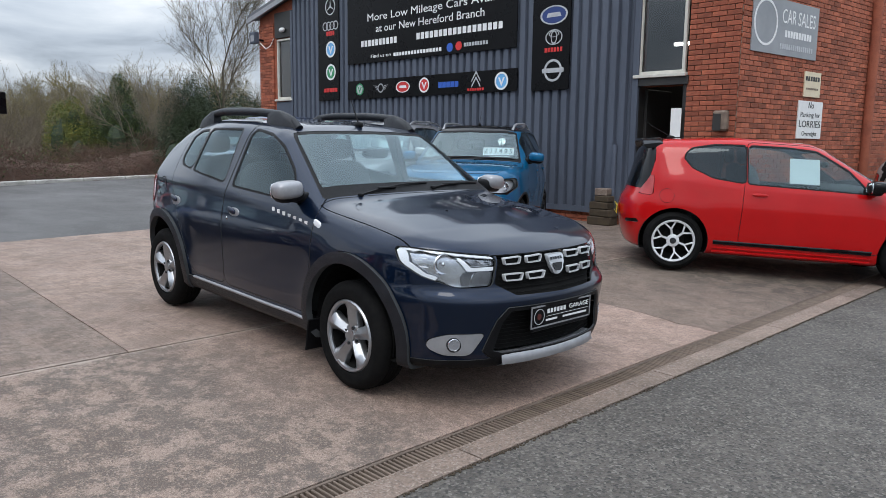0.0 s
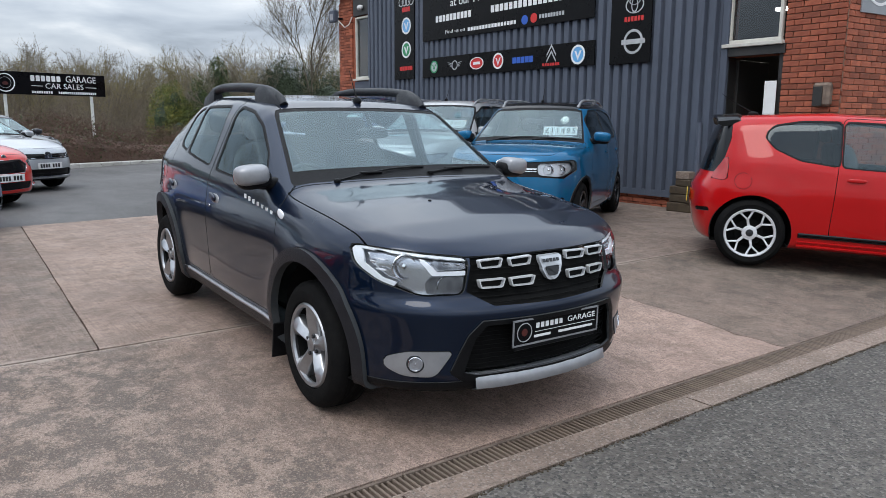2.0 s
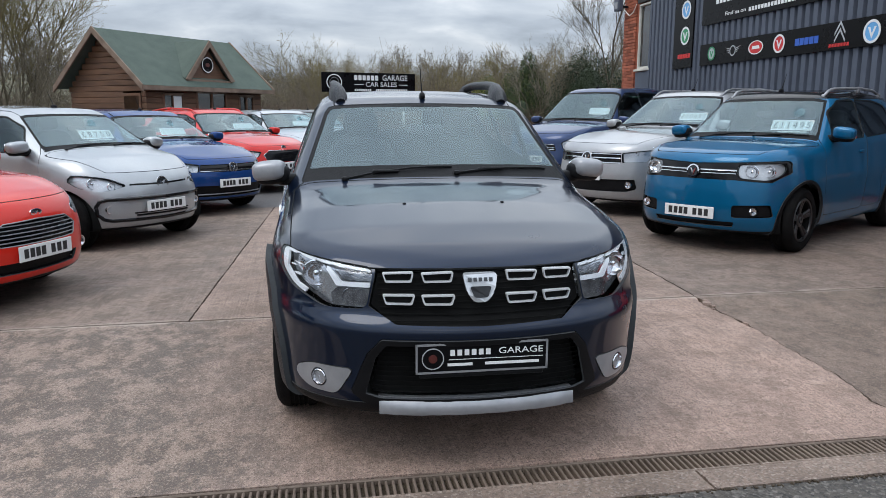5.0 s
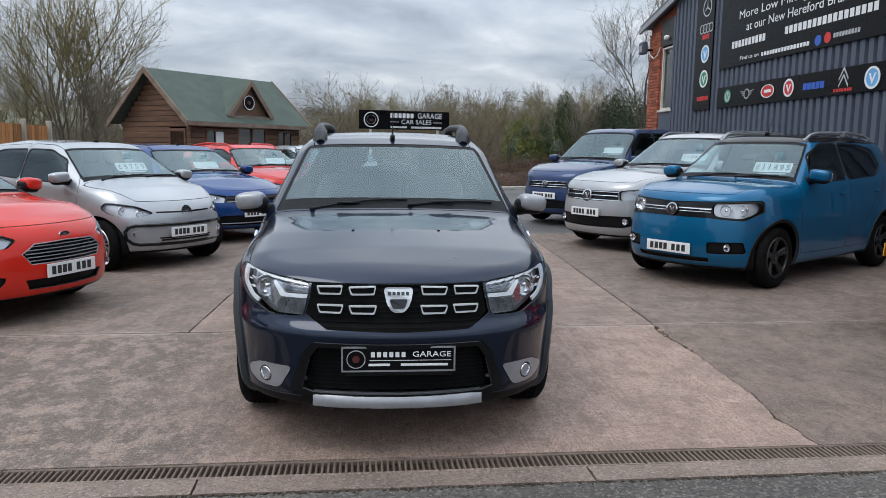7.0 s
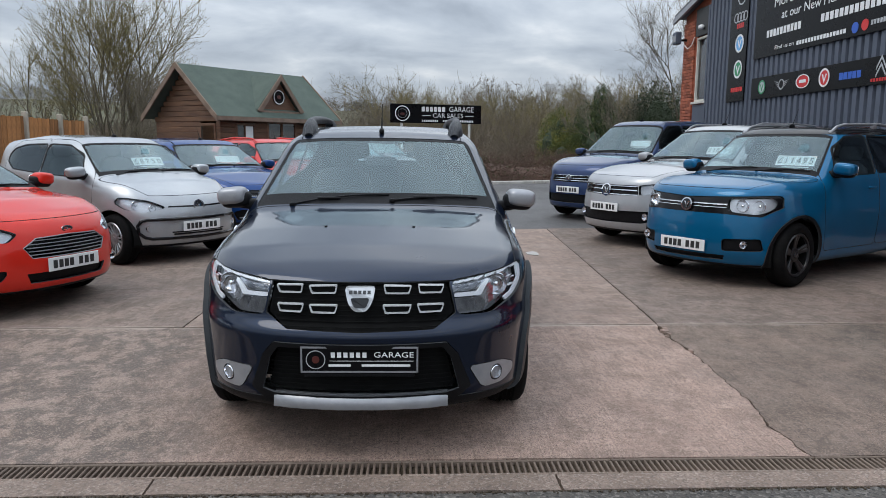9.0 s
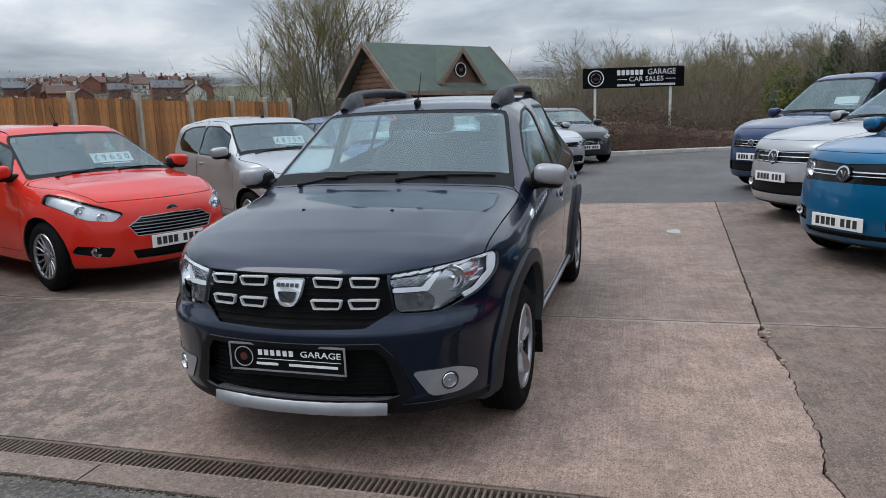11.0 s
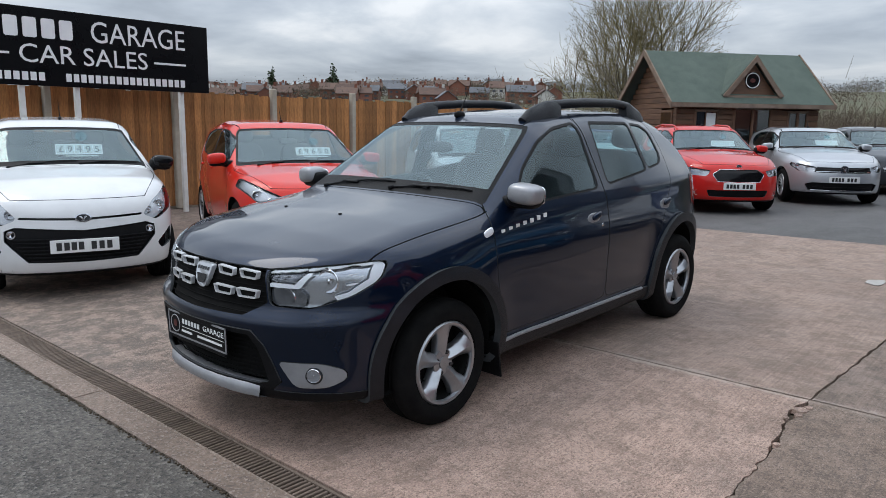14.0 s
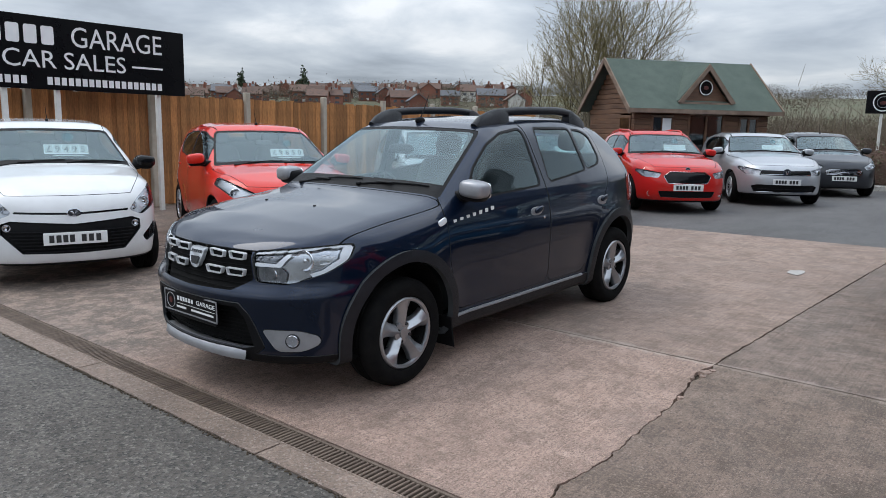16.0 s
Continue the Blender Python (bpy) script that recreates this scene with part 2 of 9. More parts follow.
CONCRETE = cast_concrete("smooth_brushed_concrete", (0.305, 0.218, 0.175), (0.160, 0.116, 0.090), 0.42, 0.60, 0.5)
CONCRETE_DULL = cast_concrete("dull_stained_concrete", (0.232, 0.172, 0.139), (0.112, 0.084, 0.066), 0.42, 0.72, 0.5)
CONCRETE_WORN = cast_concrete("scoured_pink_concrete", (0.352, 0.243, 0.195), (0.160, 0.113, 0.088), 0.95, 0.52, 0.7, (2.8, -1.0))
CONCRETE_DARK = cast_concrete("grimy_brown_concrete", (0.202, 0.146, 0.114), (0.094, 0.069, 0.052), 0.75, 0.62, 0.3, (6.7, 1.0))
CONCRETE_EDGE = speckled("kerb_concrete", (0.275, 0.200, 0.158), (0.11, 0.085, 0.070), (0.33, 0.27, 0.23), 110, 1.6, 0.85, 0.4)
ASPHALT = speckled("coarse_asphalt", (0.138, 0.122, 0.106), (0.030, 0.029, 0.029), (0.225, 0.205, 0.185), 80, 0.5, 0.92, 1.0)
ASPHALT_YARD = speckled("yard_asphalt", (0.105, 0.098, 0.096), (0.062, 0.059, 0.058), (0.15, 0.145, 0.14), 90, 0.3, 0.72, 0.3, stretch=(0.7, 1.4, 1))
SOIL = mat("soil_and_moss", (0.050, 0.036, 0.024), (0.075, 0.055, 0.034), scale=9, rough=0.95, bump=0.7, bscale=70)
FIELD = mat("rough_grass", (0.075, 0.085, 0.04), (0.11, 0.095, 0.06), scale=0.12, rough=0.95, fine=0.3, bscale=2)
IRON = mat("rusty_iron", (0.135, 0.098, 0.076), (0.21, 0.160, 0.126), scale=14, rough=0.75, metal=0.2, bump=0.3, per_piece=0.15)
CLAD = mat("dark_grey_cladding", (0.079, 0.092, 0.122), (0.099, 0.114, 0.149), scale=1.5, rough=0.45, spec=0.25, fine=0.05, bscale=30, stretch=(1, 1, 0.2))
BRICK = mat("red_brick", (0.37, 0.105, 0.053), (0.24, 0.066, 0.038), scale=9, rough=0.85, bump=0.4, bscale=90, fine=0.2, per_piece=0.28)
BRICK_WALL = mat("red_brick_far", (0.34, 0.10, 0.053), (0.24, 0.07, 0.04), scale=5, rough=0.85, bump=0.4, bscale=90, fine=0.2)
MORTAR = mat("mortar", (0.24, 0.155, 0.115), (0.19, 0.12, 0.09), scale=5, rough=0.9, bump=0.4)
SIGN_BLACK = mat("black_sign_panel", (0.003, 0.003, 0.004), (0.005, 0.005, 0.006), scale=2, rough=0.28, spec=0.15)
SIGN_GREY = mat("grey_sign_panel", (0.22, 0.235, 0.25), (0.30, 0.31, 0.33), scale=1.4, rough=0.3)
SIGN_CREAM = mat("cream_sign_panel", (0.72, 0.62, 0.45), (0.66, 0.56, 0.40), scale=4, rough=0.5)
WHITE = mat("white_lettering", (0.82, 0.82, 0.82), (0.74, 0.74, 0.75), scale=3, rough=0.45)
SILVER_INK = mat("silver_sign_ink", (0.55, 0.56, 0.58), (0.42, 0.43, 0.45), scale=12, rough=0.35, metal=0.3)
DARK_RED_INK = mat("dull_red_sign_ink", (0.045, 0.010, 0.009), (0.11, 0.02, 0.015), scale=18, rough=0.4)
RED_INK = mat("red_sign_ink", (0.62, 0.03, 0.03), (0.55, 0.025, 0.025), scale=4, rough=0.4)
BLUE_INK = mat("blue_sign_ink", (0.03, 0.12, 0.52), (0.03, 0.10, 0.45), scale=4, rough=0.4)
NAVY_INK = mat("navy_sign_ink", (0.02, 0.05, 0.2), (0.02, 0.04, 0.16), scale=4, rough=0.4)
GREEN_INK = mat("green_sign_ink", (0.03, 0.28, 0.12), (0.03, 0.24, 0.10), scale=4, rough=0.4)
SKYBLUE_INK = mat("light_blue_sign_ink", (0.15, 0.42, 0.75), (0.13, 0.38, 0.7), scale=4, rough=0.4)
DARK_INK = mat("dark_lettering", (0.02, 0.02, 0.022), (0.03, 0.03, 0.03), scale=4, rough=0.5)
POST_WHITE = mat("white_painted_post", (0.74, 0.74, 0.72), (0.62, 0.62, 0.58), scale=5, rough=0.5)
FENCE_WOOD = mat("orange_fence_wood", (0.43, 0.190, 0.062), (0.23, 0.105, 0.040), scale=3.0, rough=0.8, bump=0.4, bscale=40, fine=0.25, per_piece=0.34, stretch=(3, 3, 0.35))
POST_CONC = mat("concrete_fence_post", (0.46, 0.41, 0.34), (0.34, 0.30, 0.24), scale=4, rough=0.9, bump=0.3)
LOG = mat("brown_log_boards", (0.150, 0.075, 0.040), (0.088, 0.044, 0.026), scale=3, rough=0.65, bump=0.3, bscale=40, fine=0.2, per_piece=0.15, stretch=(0.5, 0.5, 4))
TRIM_WOOD = mat("weathered_barge_boards", (0.24, 0.17, 0.125), (0.16, 0.11, 0.08), scale=4, rough=0.75, bump=0.3, per_piece=0.1)
ROOF_FELT = mat("green_roof_felt", (0.086, 0.113, 0.094), (0.068, 0.092, 0.076), scale=2.5, rough=0.9, bump=0.4, bscale=150, fine=0.12)
WINDOW_DARK = glass("window_pane", (0.55, 0.58, 0.6))
ROOM_DARK = mat("dim_interior", (0.05, 0.045, 0.04), (0.03, 0.03, 0.028), scale=2, rough=0.9)
FRAME_PALE = mat("pale_window_frame", (0.62, 0.60, 0.54), (0.5, 0.48, 0.43), scale=5, rough=0.6)
DOOR_DARK = mat("black_painted_door", (0.018, 0.018, 0.018), (0.03, 0.028, 0.026), scale=4, rough=0.5)
BARK = mat("grey_bark", (0.155, 0.130, 0.092), (0.095, 0.080, 0.056), scale=6, rough=0.9, bump=0.5, bscale=30, stretch=(2, 2, 0.4))
SCRUB_TWIG = mat("brown_scrub_twigs", (0.190, 0.150, 0.108), (0.100, 0.075, 0.055), scale=0.3, rough=0.9)
SCRUB_LEAF = mat("dull_scrub_growth", (0.165, 0.145, 0.062), (0.125, 0.098, 0.056), scale=0.25, rough=0.9)
TWIG = mat("pale_twigs", (0.22, 0.185, 0.14), (0.15, 0.125, 0.09), scale=2, rough=0.9)
TWIG_GREEN = mat("budding_twigs", (0.235, 0.195, 0.090), (0.165, 0.135, 0.070), scale=2, rough=0.9)
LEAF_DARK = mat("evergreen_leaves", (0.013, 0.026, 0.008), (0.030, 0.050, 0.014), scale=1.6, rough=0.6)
LEAF_CONIFER = mat("bright_conifer_leaves", (0.040, 0.075, 0.012), (0.088, 0.112, 0.020), scale=1.8, rough=0.65)
LEAF_YELLOW = mat("yellow_green_leaves", (0.24, 0.20, 0.025), (0.10, 0.12, 0.02), scale=1.3, rough=0.6)
LEAF_BRAMBLE = mat("bramble_leaves", (0.06, 0.085, 0.03), (0.10, 0.085, 0.045), scale=1.4, rough=0.7)
BRAMBLE = mat("brown_bramble_stems", (0.125, 0.07, 0.048), (0.075, 0.045, 0.033), scale=1.6, rough=0.9)
BUD = mat("spring_buds", (0.21, 0.19, 0.055), (0.15, 0.12, 0.05), scale=1.5, rough=0.8)
TILE_ROOF = mat("brown_roof_tiles", (0.13, 0.075, 0.055), (0.09, 0.06, 0.05), scale=1.0, rough=0.85, per_piece=0.2)
SLATE_ROOF = mat("grey_slate_roof", (0.12, 0.125, 0.14), (0.09, 0.095, 0.105), scale=1.0, rough=0.7, per_piece=0.15)
HOUSE_BRICK = mat("house_brick", (0.22, 0.085, 0.055), (0.17, 0.07, 0.05), scale=0.5, rough=0.9, per_piece=0.25)
HOUSE_WHITE = mat("white_render", (0.62, 0.60, 0.56), (0.55, 0.53, 0.5), scale=0.5, rough=0.9)
KERB_WHITE = mat("whitewashed_kerb", (0.60, 0.58, 0.54), (0.40, 0.38, 0.34), scale=3, rough=0.85, bump=0.3)
LEAF_PAPER = mat("pale_flat_litter", (0.42, 0.40, 0.38), (0.33, 0.31, 0.29), scale=9, rough=0.8)

# vehicle materials
RUBBER = mat("tyre_rubber", (0.0055, 0.0055, 0.006), (0.010, 0.0098, 0.0095), scale=20, rough=0.85, spec=0.08, bump=0.2, bscale=200)
BLACK_PLASTIC = mat("black_textured_plastic", (0.005, 0.005, 0.006), (0.008, 0.008, 0.009), scale=15, rough=0.5, spec=0.15, bump=0.15, bscale=600)
CLADDING_PLASTIC = mat("dark_grey_moulded_plastic", (0.0085, 0.0095, 0.0125), (0.013, 0.014, 0.018), scale=12, rough=0.42, spec=0.3, bump=0.15, bscale=600)
GLOSS_BLACK = mat("gloss_black_trim", (0.004, 0.004, 0.005), (0.007, 0.007, 0.008), scale=6, rough=0.12, spec=0.3)
ALLOY = mat("silver_alloy", (0.40, 0.41, 0.43), (0.33, 0.34, 0.36), scale=14, rough=0.36, metal=0.85)
ALLOY_DARK = mat("dark_alloy", (0.02, 0.02, 0.022), (0.03, 0.03, 0.032), scale=14, rough=0.3, metal=0.3)
SATIN = mat("satin_silver_plastic", (0.36, 0.36, 0.38), (0.29, 0.295, 0.31), scale=10, rough=0.38, metal=0.45)
BRIGHT = mat("bright_silver_trim", (0.80, 0.81, 0.83), (0.70, 0.71, 0.74), scale=12, rough=0.3, metal=0.3)
CHROME = mat("chrome", (0.80, 0.80, 0.82), (0.70, 0.70, 0.72), scale=12, rough=0.10, metal=1.0)
REFLECTOR = mat("lamp_reflector", (0.66, 0.68, 0.71), (0.54, 0.56, 0.59), scale=8, rough=0.25, metal=0.45)
LAMP_GREY = mat("grey_lamp_reflector", (0.62, 0.64, 0.67), (0.50, 0.52, 0.56), scale=26, rough=0.14, metal=0.85)
LAMP_DARK = mat("dark_lamp_bezel", (0.030, 0.032, 0.036), (0.020, 0.022, 0.025), scale=8, rough=0.22)
LAMP_SMOKED = mat("smoked_lamp_reflector", (0.24, 0.25, 0.27), (0.12, 0.125, 0.14), scale=30, rough=0.16, metal=0.8, spread=0.08)
LED_WHITE = mat("white_light_guide", (0.82, 0.84, 0.87), (0.76, 0.78, 0.81), scale=8, rough=0.3)
AMBER = mat("amber_lens", (0.55, 0.16, 0.02), (0.45, 0.12, 0.02), scale=8, rough=0.2)
RED_LENS = mat("red_lens", (0.42, 0.01, 0.01), (0.32, 0.008, 0.008), scale=8, rough=0.12, coat=1.0)
LENS = glass("clear_lamp_lens", (0.96, 0.97, 0.98), (0.8, 0.84, 0.88), 1.20)
SCREEN = glass("windscreen_glass", (0.84, 0.92, 0.92), (0.80, 0.96, 1.0), 1.66)
SIDE_GLASS = glass("side_glass", (0.70, 0.80, 0.81), (0.80, 0.95, 1.0), 1.45)
PRIVACY = glass("dark_tinted_glass", (0.12, 0.13, 0.14), (0.80, 0.93, 1.0), 1.34)
CABIN = mat("dark_cabin_trim", (0.046, 0.050, 0.054), (0.060, 0.064, 0.068), scale=10, rough=0.8, spec=0.2)
UNDER = mat("black_underside", (0.006, 0.006, 0.006), (0.010, 0.010, 0.010), scale=10, rough=0.9, spec=0.1)
SEAT_CLOTH = mat("charcoal_seat_cloth", (0.060, 0.064, 0.069), (0.082, 0.087, 0.092), scale=40, rough=0.9, bump=0.2, bscale=300)
PLATE_WHITE = mat("white_reflective_plate", (0.80, 0.80, 0.79), (0.74, 0.74, 0.73), scale=6, rough=0.35)
PLATE_YELLOW = mat("yellow_reflective_plate", (0.75, 0.55, 0.05), (0.7, 0.5, 0.05), scale=6, rough=0.35)
PRICE_STRIP = mat("pale_price_strip", (0.50, 0.57, 0.57), (0.42, 0.49, 0.49), scale=30, rough=0.6)
PAPER = mat("white_card", (0.74, 0.78, 0.78), (0.68, 0.72, 0.72), scale=5, rough=0.7)

# ---- mesh tools ----
def link(name, me, mats, parent=None, label="", smooth=False):
    for m in mats if isinstance(mats, (list, tuple)) else [mats]:
        me.materials.append(m)
    if smooth:
        me.shade_smooth()
    ob = new(name, me)
    if parent is not None:
        ob.parent = parent
    return tagged(ob, label) if label else ob


def part(name, bm, material, parent=None, label="", smooth=False, angle=None):
    """Links a bmesh as one mesh object under a thing or part, and frees it."""
    bmesh.ops.recalc_face_normals(bm, faces=bm.faces)
    me = bpy.data.meshes.new(name)
    bm.to_mesh(me)
    bm.free()
    if angle:
        me.shade_smooth()
        me.set_sharp_from_angle(angle=radians(angle))
    return link(name, me, material, parent, label, smooth)


def thing(name, m, label, category, group="", kind=""):
    ob = new(name)
    ob.empty_display_size = 0.1
    ob.matrix_world = m
    return tagged(ob, label, category, group, kind)


def box(bm, size, at=(0, 0, 0), rot=None, bevel=0.0, seg=1):
    m = Matrix.Translation(at) @ (rot.to_4x4() if rot is not None else Matrix()) @ Matrix.Diagonal((*size, 1))
    made = bmesh.ops.create_cube(bm, size=1, matrix=m)
    if bevel:
        es = list({e for v in made["verts"] for e in v.link_edges})
        bmesh.ops.bevel(bm, geom=es, offset=bevel, segments=seg, affect="EDGES", profile=0.5)
    return bm


def B(size, at=(0, 0, 0), rot=None, bevel=0.0, seg=1):
    return box(bmesh.new(), size, at, rot, bevel, seg)


def prism(bm, pts, depth, to):
    """Extrudes a 2D outline: to(u, v, d) gives the place of an outline point at depth d."""
    a = [bm.verts.new(to(u, v, 0)) for u, v in pts]
    b = [bm.verts.new(to(u, v, depth)) for u, v in pts]
    bm.faces.new(a), bm.faces.new(b[::-1])
    for i in range(len(a)):
        j = (i + 1) % len(a)
        bm.faces.new((a[j], a[i], b[i], b[j]))
    return bm


def tube(bm, pts, radii, seg=6, close=True):
    """A round bar along a line of places."""
    pts = [Vector(p) for p in pts]
    if not hasattr(radii, "__len__"):
        radii = [radii] * len(pts)
    rings, side = [], None
    for i, p in enumerate(pts):
        d = (pts[min(i + 1, len(pts) - 1)] - pts[max(i - 1, 0)]).normalized()
        if side is None:
            side = d.orthogonal().normalized()
        side = (side - d * side.dot(d)).normalized()
        up = d.cross(side)
        rings.append([bm.verts.new(p + (side * math.cos(a) + up * math.sin(a)) * radii[i]) for a in [2 * math.pi * k / seg for k in range(seg)]])
    for r, s in zip(rings, rings[1:]):
        for k in range(seg):
            bm.faces.new((r[k], r[(k + 1) % seg], s[(k + 1) % seg], s[k]))
    if close:
        bm.faces.new(rings[0][::-1]), bm.faces.new(rings[-1])
    return bm


def lathe(bm, prof, n=48, m=Matrix(), closed=False):
    """Turns a profile of (radius, along) round the y axis."""
    rings = [[bm.verts.new(m @ Vector((r * math.cos(a), h, r * math.sin(a)))) for a in [2 * math.pi * k / n for k in range(n)]] for r, h in prof]
    pairs = list(zip(rings, rings[1:])) + ([(rings[-1], rings[0])] if closed else [])
    for r, s in pairs:
        for k in range(n):
            bm.faces.new((r[k], r[(k + 1) % n], s[(k + 1) % n], s[k]))
    return bm


def blob(bm, size, at=(0, 0, 0), rot=None, e=0.5, nu=20, nv=12):
    """A rounded block (superellipsoid) with full sizes."""
    def pw(c):
        return math.copysign(abs(c) ** e, c)
    m = Matrix.Translation(at) @ (rot.to_4x4() if rot is not None else Matrix())
    rows = []
    for j in range(nv + 1):
        b = -math.pi / 2 + math.pi * j / nv
        if j in (0, nv):
            rows.append([bm.verts.new(m @ Vector((0, 0, size[2] / 2 * pw(math.sin(b)))))])
        else:
            rows.append([bm.verts.new(m @ Vector((size[0] / 2 * pw(math.cos(b)) * pw(math.cos(a)), size[1] / 2 * pw(math.cos(b)) * pw(math.sin(a)), size[2] / 2 * pw(math.sin(b))))) for a in [2 * math.pi * k / nu for k in range(nu)]])
    for r, s in zip(rows, rows[1:]):
        for k in range(nu):
            f = [r[k % len(r)], r[(k + 1) % len(r)], s[(k + 1) % len(s)], s[k % len(s)]]
            f = [v for i, v in enumerate(f) if v not in f[:i]]
            if len(f) > 2:
                bm.faces.new(f)
    return bm


def disc(bm, r, at, to, n=28, thick=0.004, ry=None):
    """A flat disc or oval of some thickness in the plane that to(u, v, d) spans."""
    return prism(bm, [(at[0] + r * math.cos(2 * math.pi * k / n), at[1] + (ry or r) * math.sin(2 * math.pi * k / n)) for k in range(n)], thick, to)


def ring(bm, r0, r1, at, to, n=32, thick=0.004, squash=1.0):
    vs = []
    for d in (0, thick):
        for r in (r0, r1):
            vs.append([bm.verts.new(to(at[0] + r * math.cos(2 * math.pi * k / n), at[1] + squash * r * math.sin(2 * math.pi * k / n), d)) for k in range(n)])
    for a, b in ((0, 1), (1, 3), (3, 2), (2, 0)):
        for k in range(n):
            bm.faces.new((vs[a][k], vs[a][(k + 1) % n], vs[b][(k + 1) % n], vs[b][k]))
    return bm


def lettering(name, words, height, m, material, parent=None, width=None, align="CENTER", thick=0.003):
    """Words in the built-in font as a thin mesh; m places the middle of the line, x along it and y up it."""
    cu = bpy.data.curves.new(name, "FONT")
    cu.body, cu.size, cu.extrude, cu.align_x, cu.align_y, cu.resolution_u = words, height * 1.4, thick / 2, align, "CENTER", 3
    tmp = bpy.data.objects.new("tmp_text", cu)
    me = bpy.data.meshes.new_from_object(tmp)
    bpy.data.objects.remove(tmp)
    me.materials.clear()
    if width and len(me.vertices):
        xs = [v.co.x for v in me.vertices]
        k = width / (max(xs) - min(xs))
        me.transform(Matrix.Diagonal((k, 1, 1, 1)))
    me.transform(m)
    me.name = name
    return link(name, me, material, parent)


def gz(x, y):
    """Height of the paved ground: it falls gently to the drain."""
    a = np.interp(-x, [2.4, 4.7, 8, 16, 40], [0, 0.085, 0.105, 0.13, 0.13])
    return float(a + np.clip((y - 3.3) * 0.012, -0.04, 0.05) * np.interp(-x, [2.4, 4.7], [0, 1]))


CUBE = np.array([(x, y, z) for x in (-0.5, 0.5) for y in (-0.5, 0.5) for z in (-0.5, 0.5)])
CUBE_F = np.array([(0, 1, 3, 2), (4, 6, 7, 5), (0, 4, 5, 1), (2, 3, 7, 6), (0, 2, 6, 4), (1, 5, 7, 3)])


def chips(name, items, material, parent=None):
    """Many small blocks in one mesh; items are (size, place, turn about z)."""
    vs, fs = [], []
    for k, (size, at, a) in enumerate(items):
        p = CUBE * size
        c, s = math.cos(a), math.sin(a)
        vs.append(np.stack([p[:, 0] * c - p[:, 1] * s + at[0], p[:, 0] * s + p[:, 1] * c + at[1], p[:, 2] + at[2]], 1))
        fs.append(CUBE_F + 8 * k)
    me = fast_mesh(name, np.concatenate(vs), np.concatenate(fs))
    return link(name, me, material, parent)


def leaves(rng, centres, size, flat=0.0):
    """Small bent leaf quads, one at each place; returns vertices and faces."""
    n = len(centres)
    d = rng.normal(size=(n, 3))
    d[:, 2] *= 1 - flat
    d /= np.linalg.norm(d, axis=1, keepdims=True)
    e = np.cross(d, rng.normal(size=(n, 3)))
    e /= np.linalg.norm(e, axis=1, keepdims=True)
    s = size * rng.uniform(0.6, 1.4, (n, 1))
    v = np.stack([centres - d * s, centres + e * s * 0.5, centres + d * s, centres - e * s * 0.5], 1).reshape(-1, 3)
    return v, np.arange(4 * n).reshape(-1, 4)


def sticks(starts, ends, r0, r1):
    """Thin three-sided tapering twigs; returns vertices and faces."""
    d = ends - starts
    d = d / np.maximum(np.linalg.norm(d, axis=1, keepdims=True), 1e-6)
    a = np.cross(d, np.where(np.abs(d[:, 2:]) < 0.9, [[0, 0, 1.0]], [[1.0, 0, 0]]))
    a /= np.linalg.norm(a, axis=1, keepdims=True)
    b = np.cross(d, a)
    n = len(starts)
    v = []
    for p, r in ((starts, r0), (ends, r1)):
        r = np.broadcast_to(np.asarray(r, float).reshape(-1, 1), (n, 1))
        for k in range(3):
            t = 2 * math.pi * k / 3
            v.append(p + (a * math.cos(t) + b * math.sin(t)) * r)
    v = np.stack(v, 1).reshape(-1, 3)
    o = (np.arange(n) * 6)[:, None]
    f = np.concatenate([o + np.array([[k, (k + 1) % 3, 3 + (k + 1) % 3, 3 + k]]) for k in range(3)])
    return v, f


def fast_mesh(name, v, f):
    """A mesh from arrays of vertices and of faces that all have as many corners."""
    v, f = np.asarray(v, np.float32), np.asarray(f, np.int32)
    me = bpy.data.meshes.new(name)
    me.vertices.add(len(v)), me.loops.add(f.size), me.polygons.add(len(f))
    me.vertices.foreach_set("co", v.ravel())
    me.loops.foreach_set("vertex_index", f.ravel())
    me.polygons.foreach_set("loop_start", np.arange(len(f), dtype=np.int32) * f.shape[1])
    me.update(calc_edges=True)
    return me


def raw(name, v, f, material, parent=None, label="", category="", kind=""):
    ob = link(name, fast_mesh(name, v, f), material, parent)
    return tagged(ob, label, category, "", kind)


def stack(parts_):
    v, f, base = [], [], 0
    for a, b in parts_:
        v.append(a), f.append(b + base)
        base += len(a)
    return np.concatenate(v), np.concatenate(f)


def rounded(pts, r, n=4):
    """The outline with its corners rounded."""
    out = []
    p = [Vector(q) for q in pts]
    for i, q in enumerate(p):
        a, b = p[i - 1] - q, p[(i + 1) % len(p)] - q
        k = min(r, a.length * 0.45, b.length * 0.45)
        a, b = q + a.normalized() * k, q + b.normalized() * k
        out += [tuple(a * (1 - t) ** 2 + q * 2 * t * (1 - t) + b * t * t) for t in [j / n for j in range(n + 1)]]
    return out

# ---- ground ----
def lobed(x, y, s, seed=0.0):
    return noise.noise(Vector((x * s, y * s, seed)))


def hill(x, y):
    """The valley's far side climbs behind the fence."""
    d = -x * 0.80 - y * 0.60
    q = min(1, max(0, (d - 90) / 330))
    p = min(1, max(0, (-x - 120) / 300))
    return -0.35 + 15 * q * q * (3 - 2 * q) + 6 * p * p * (3 - 2 * p) + 1.2 * lobed(x, y, 0.012) * min(1, (abs(x) + abs(y)) / 160)


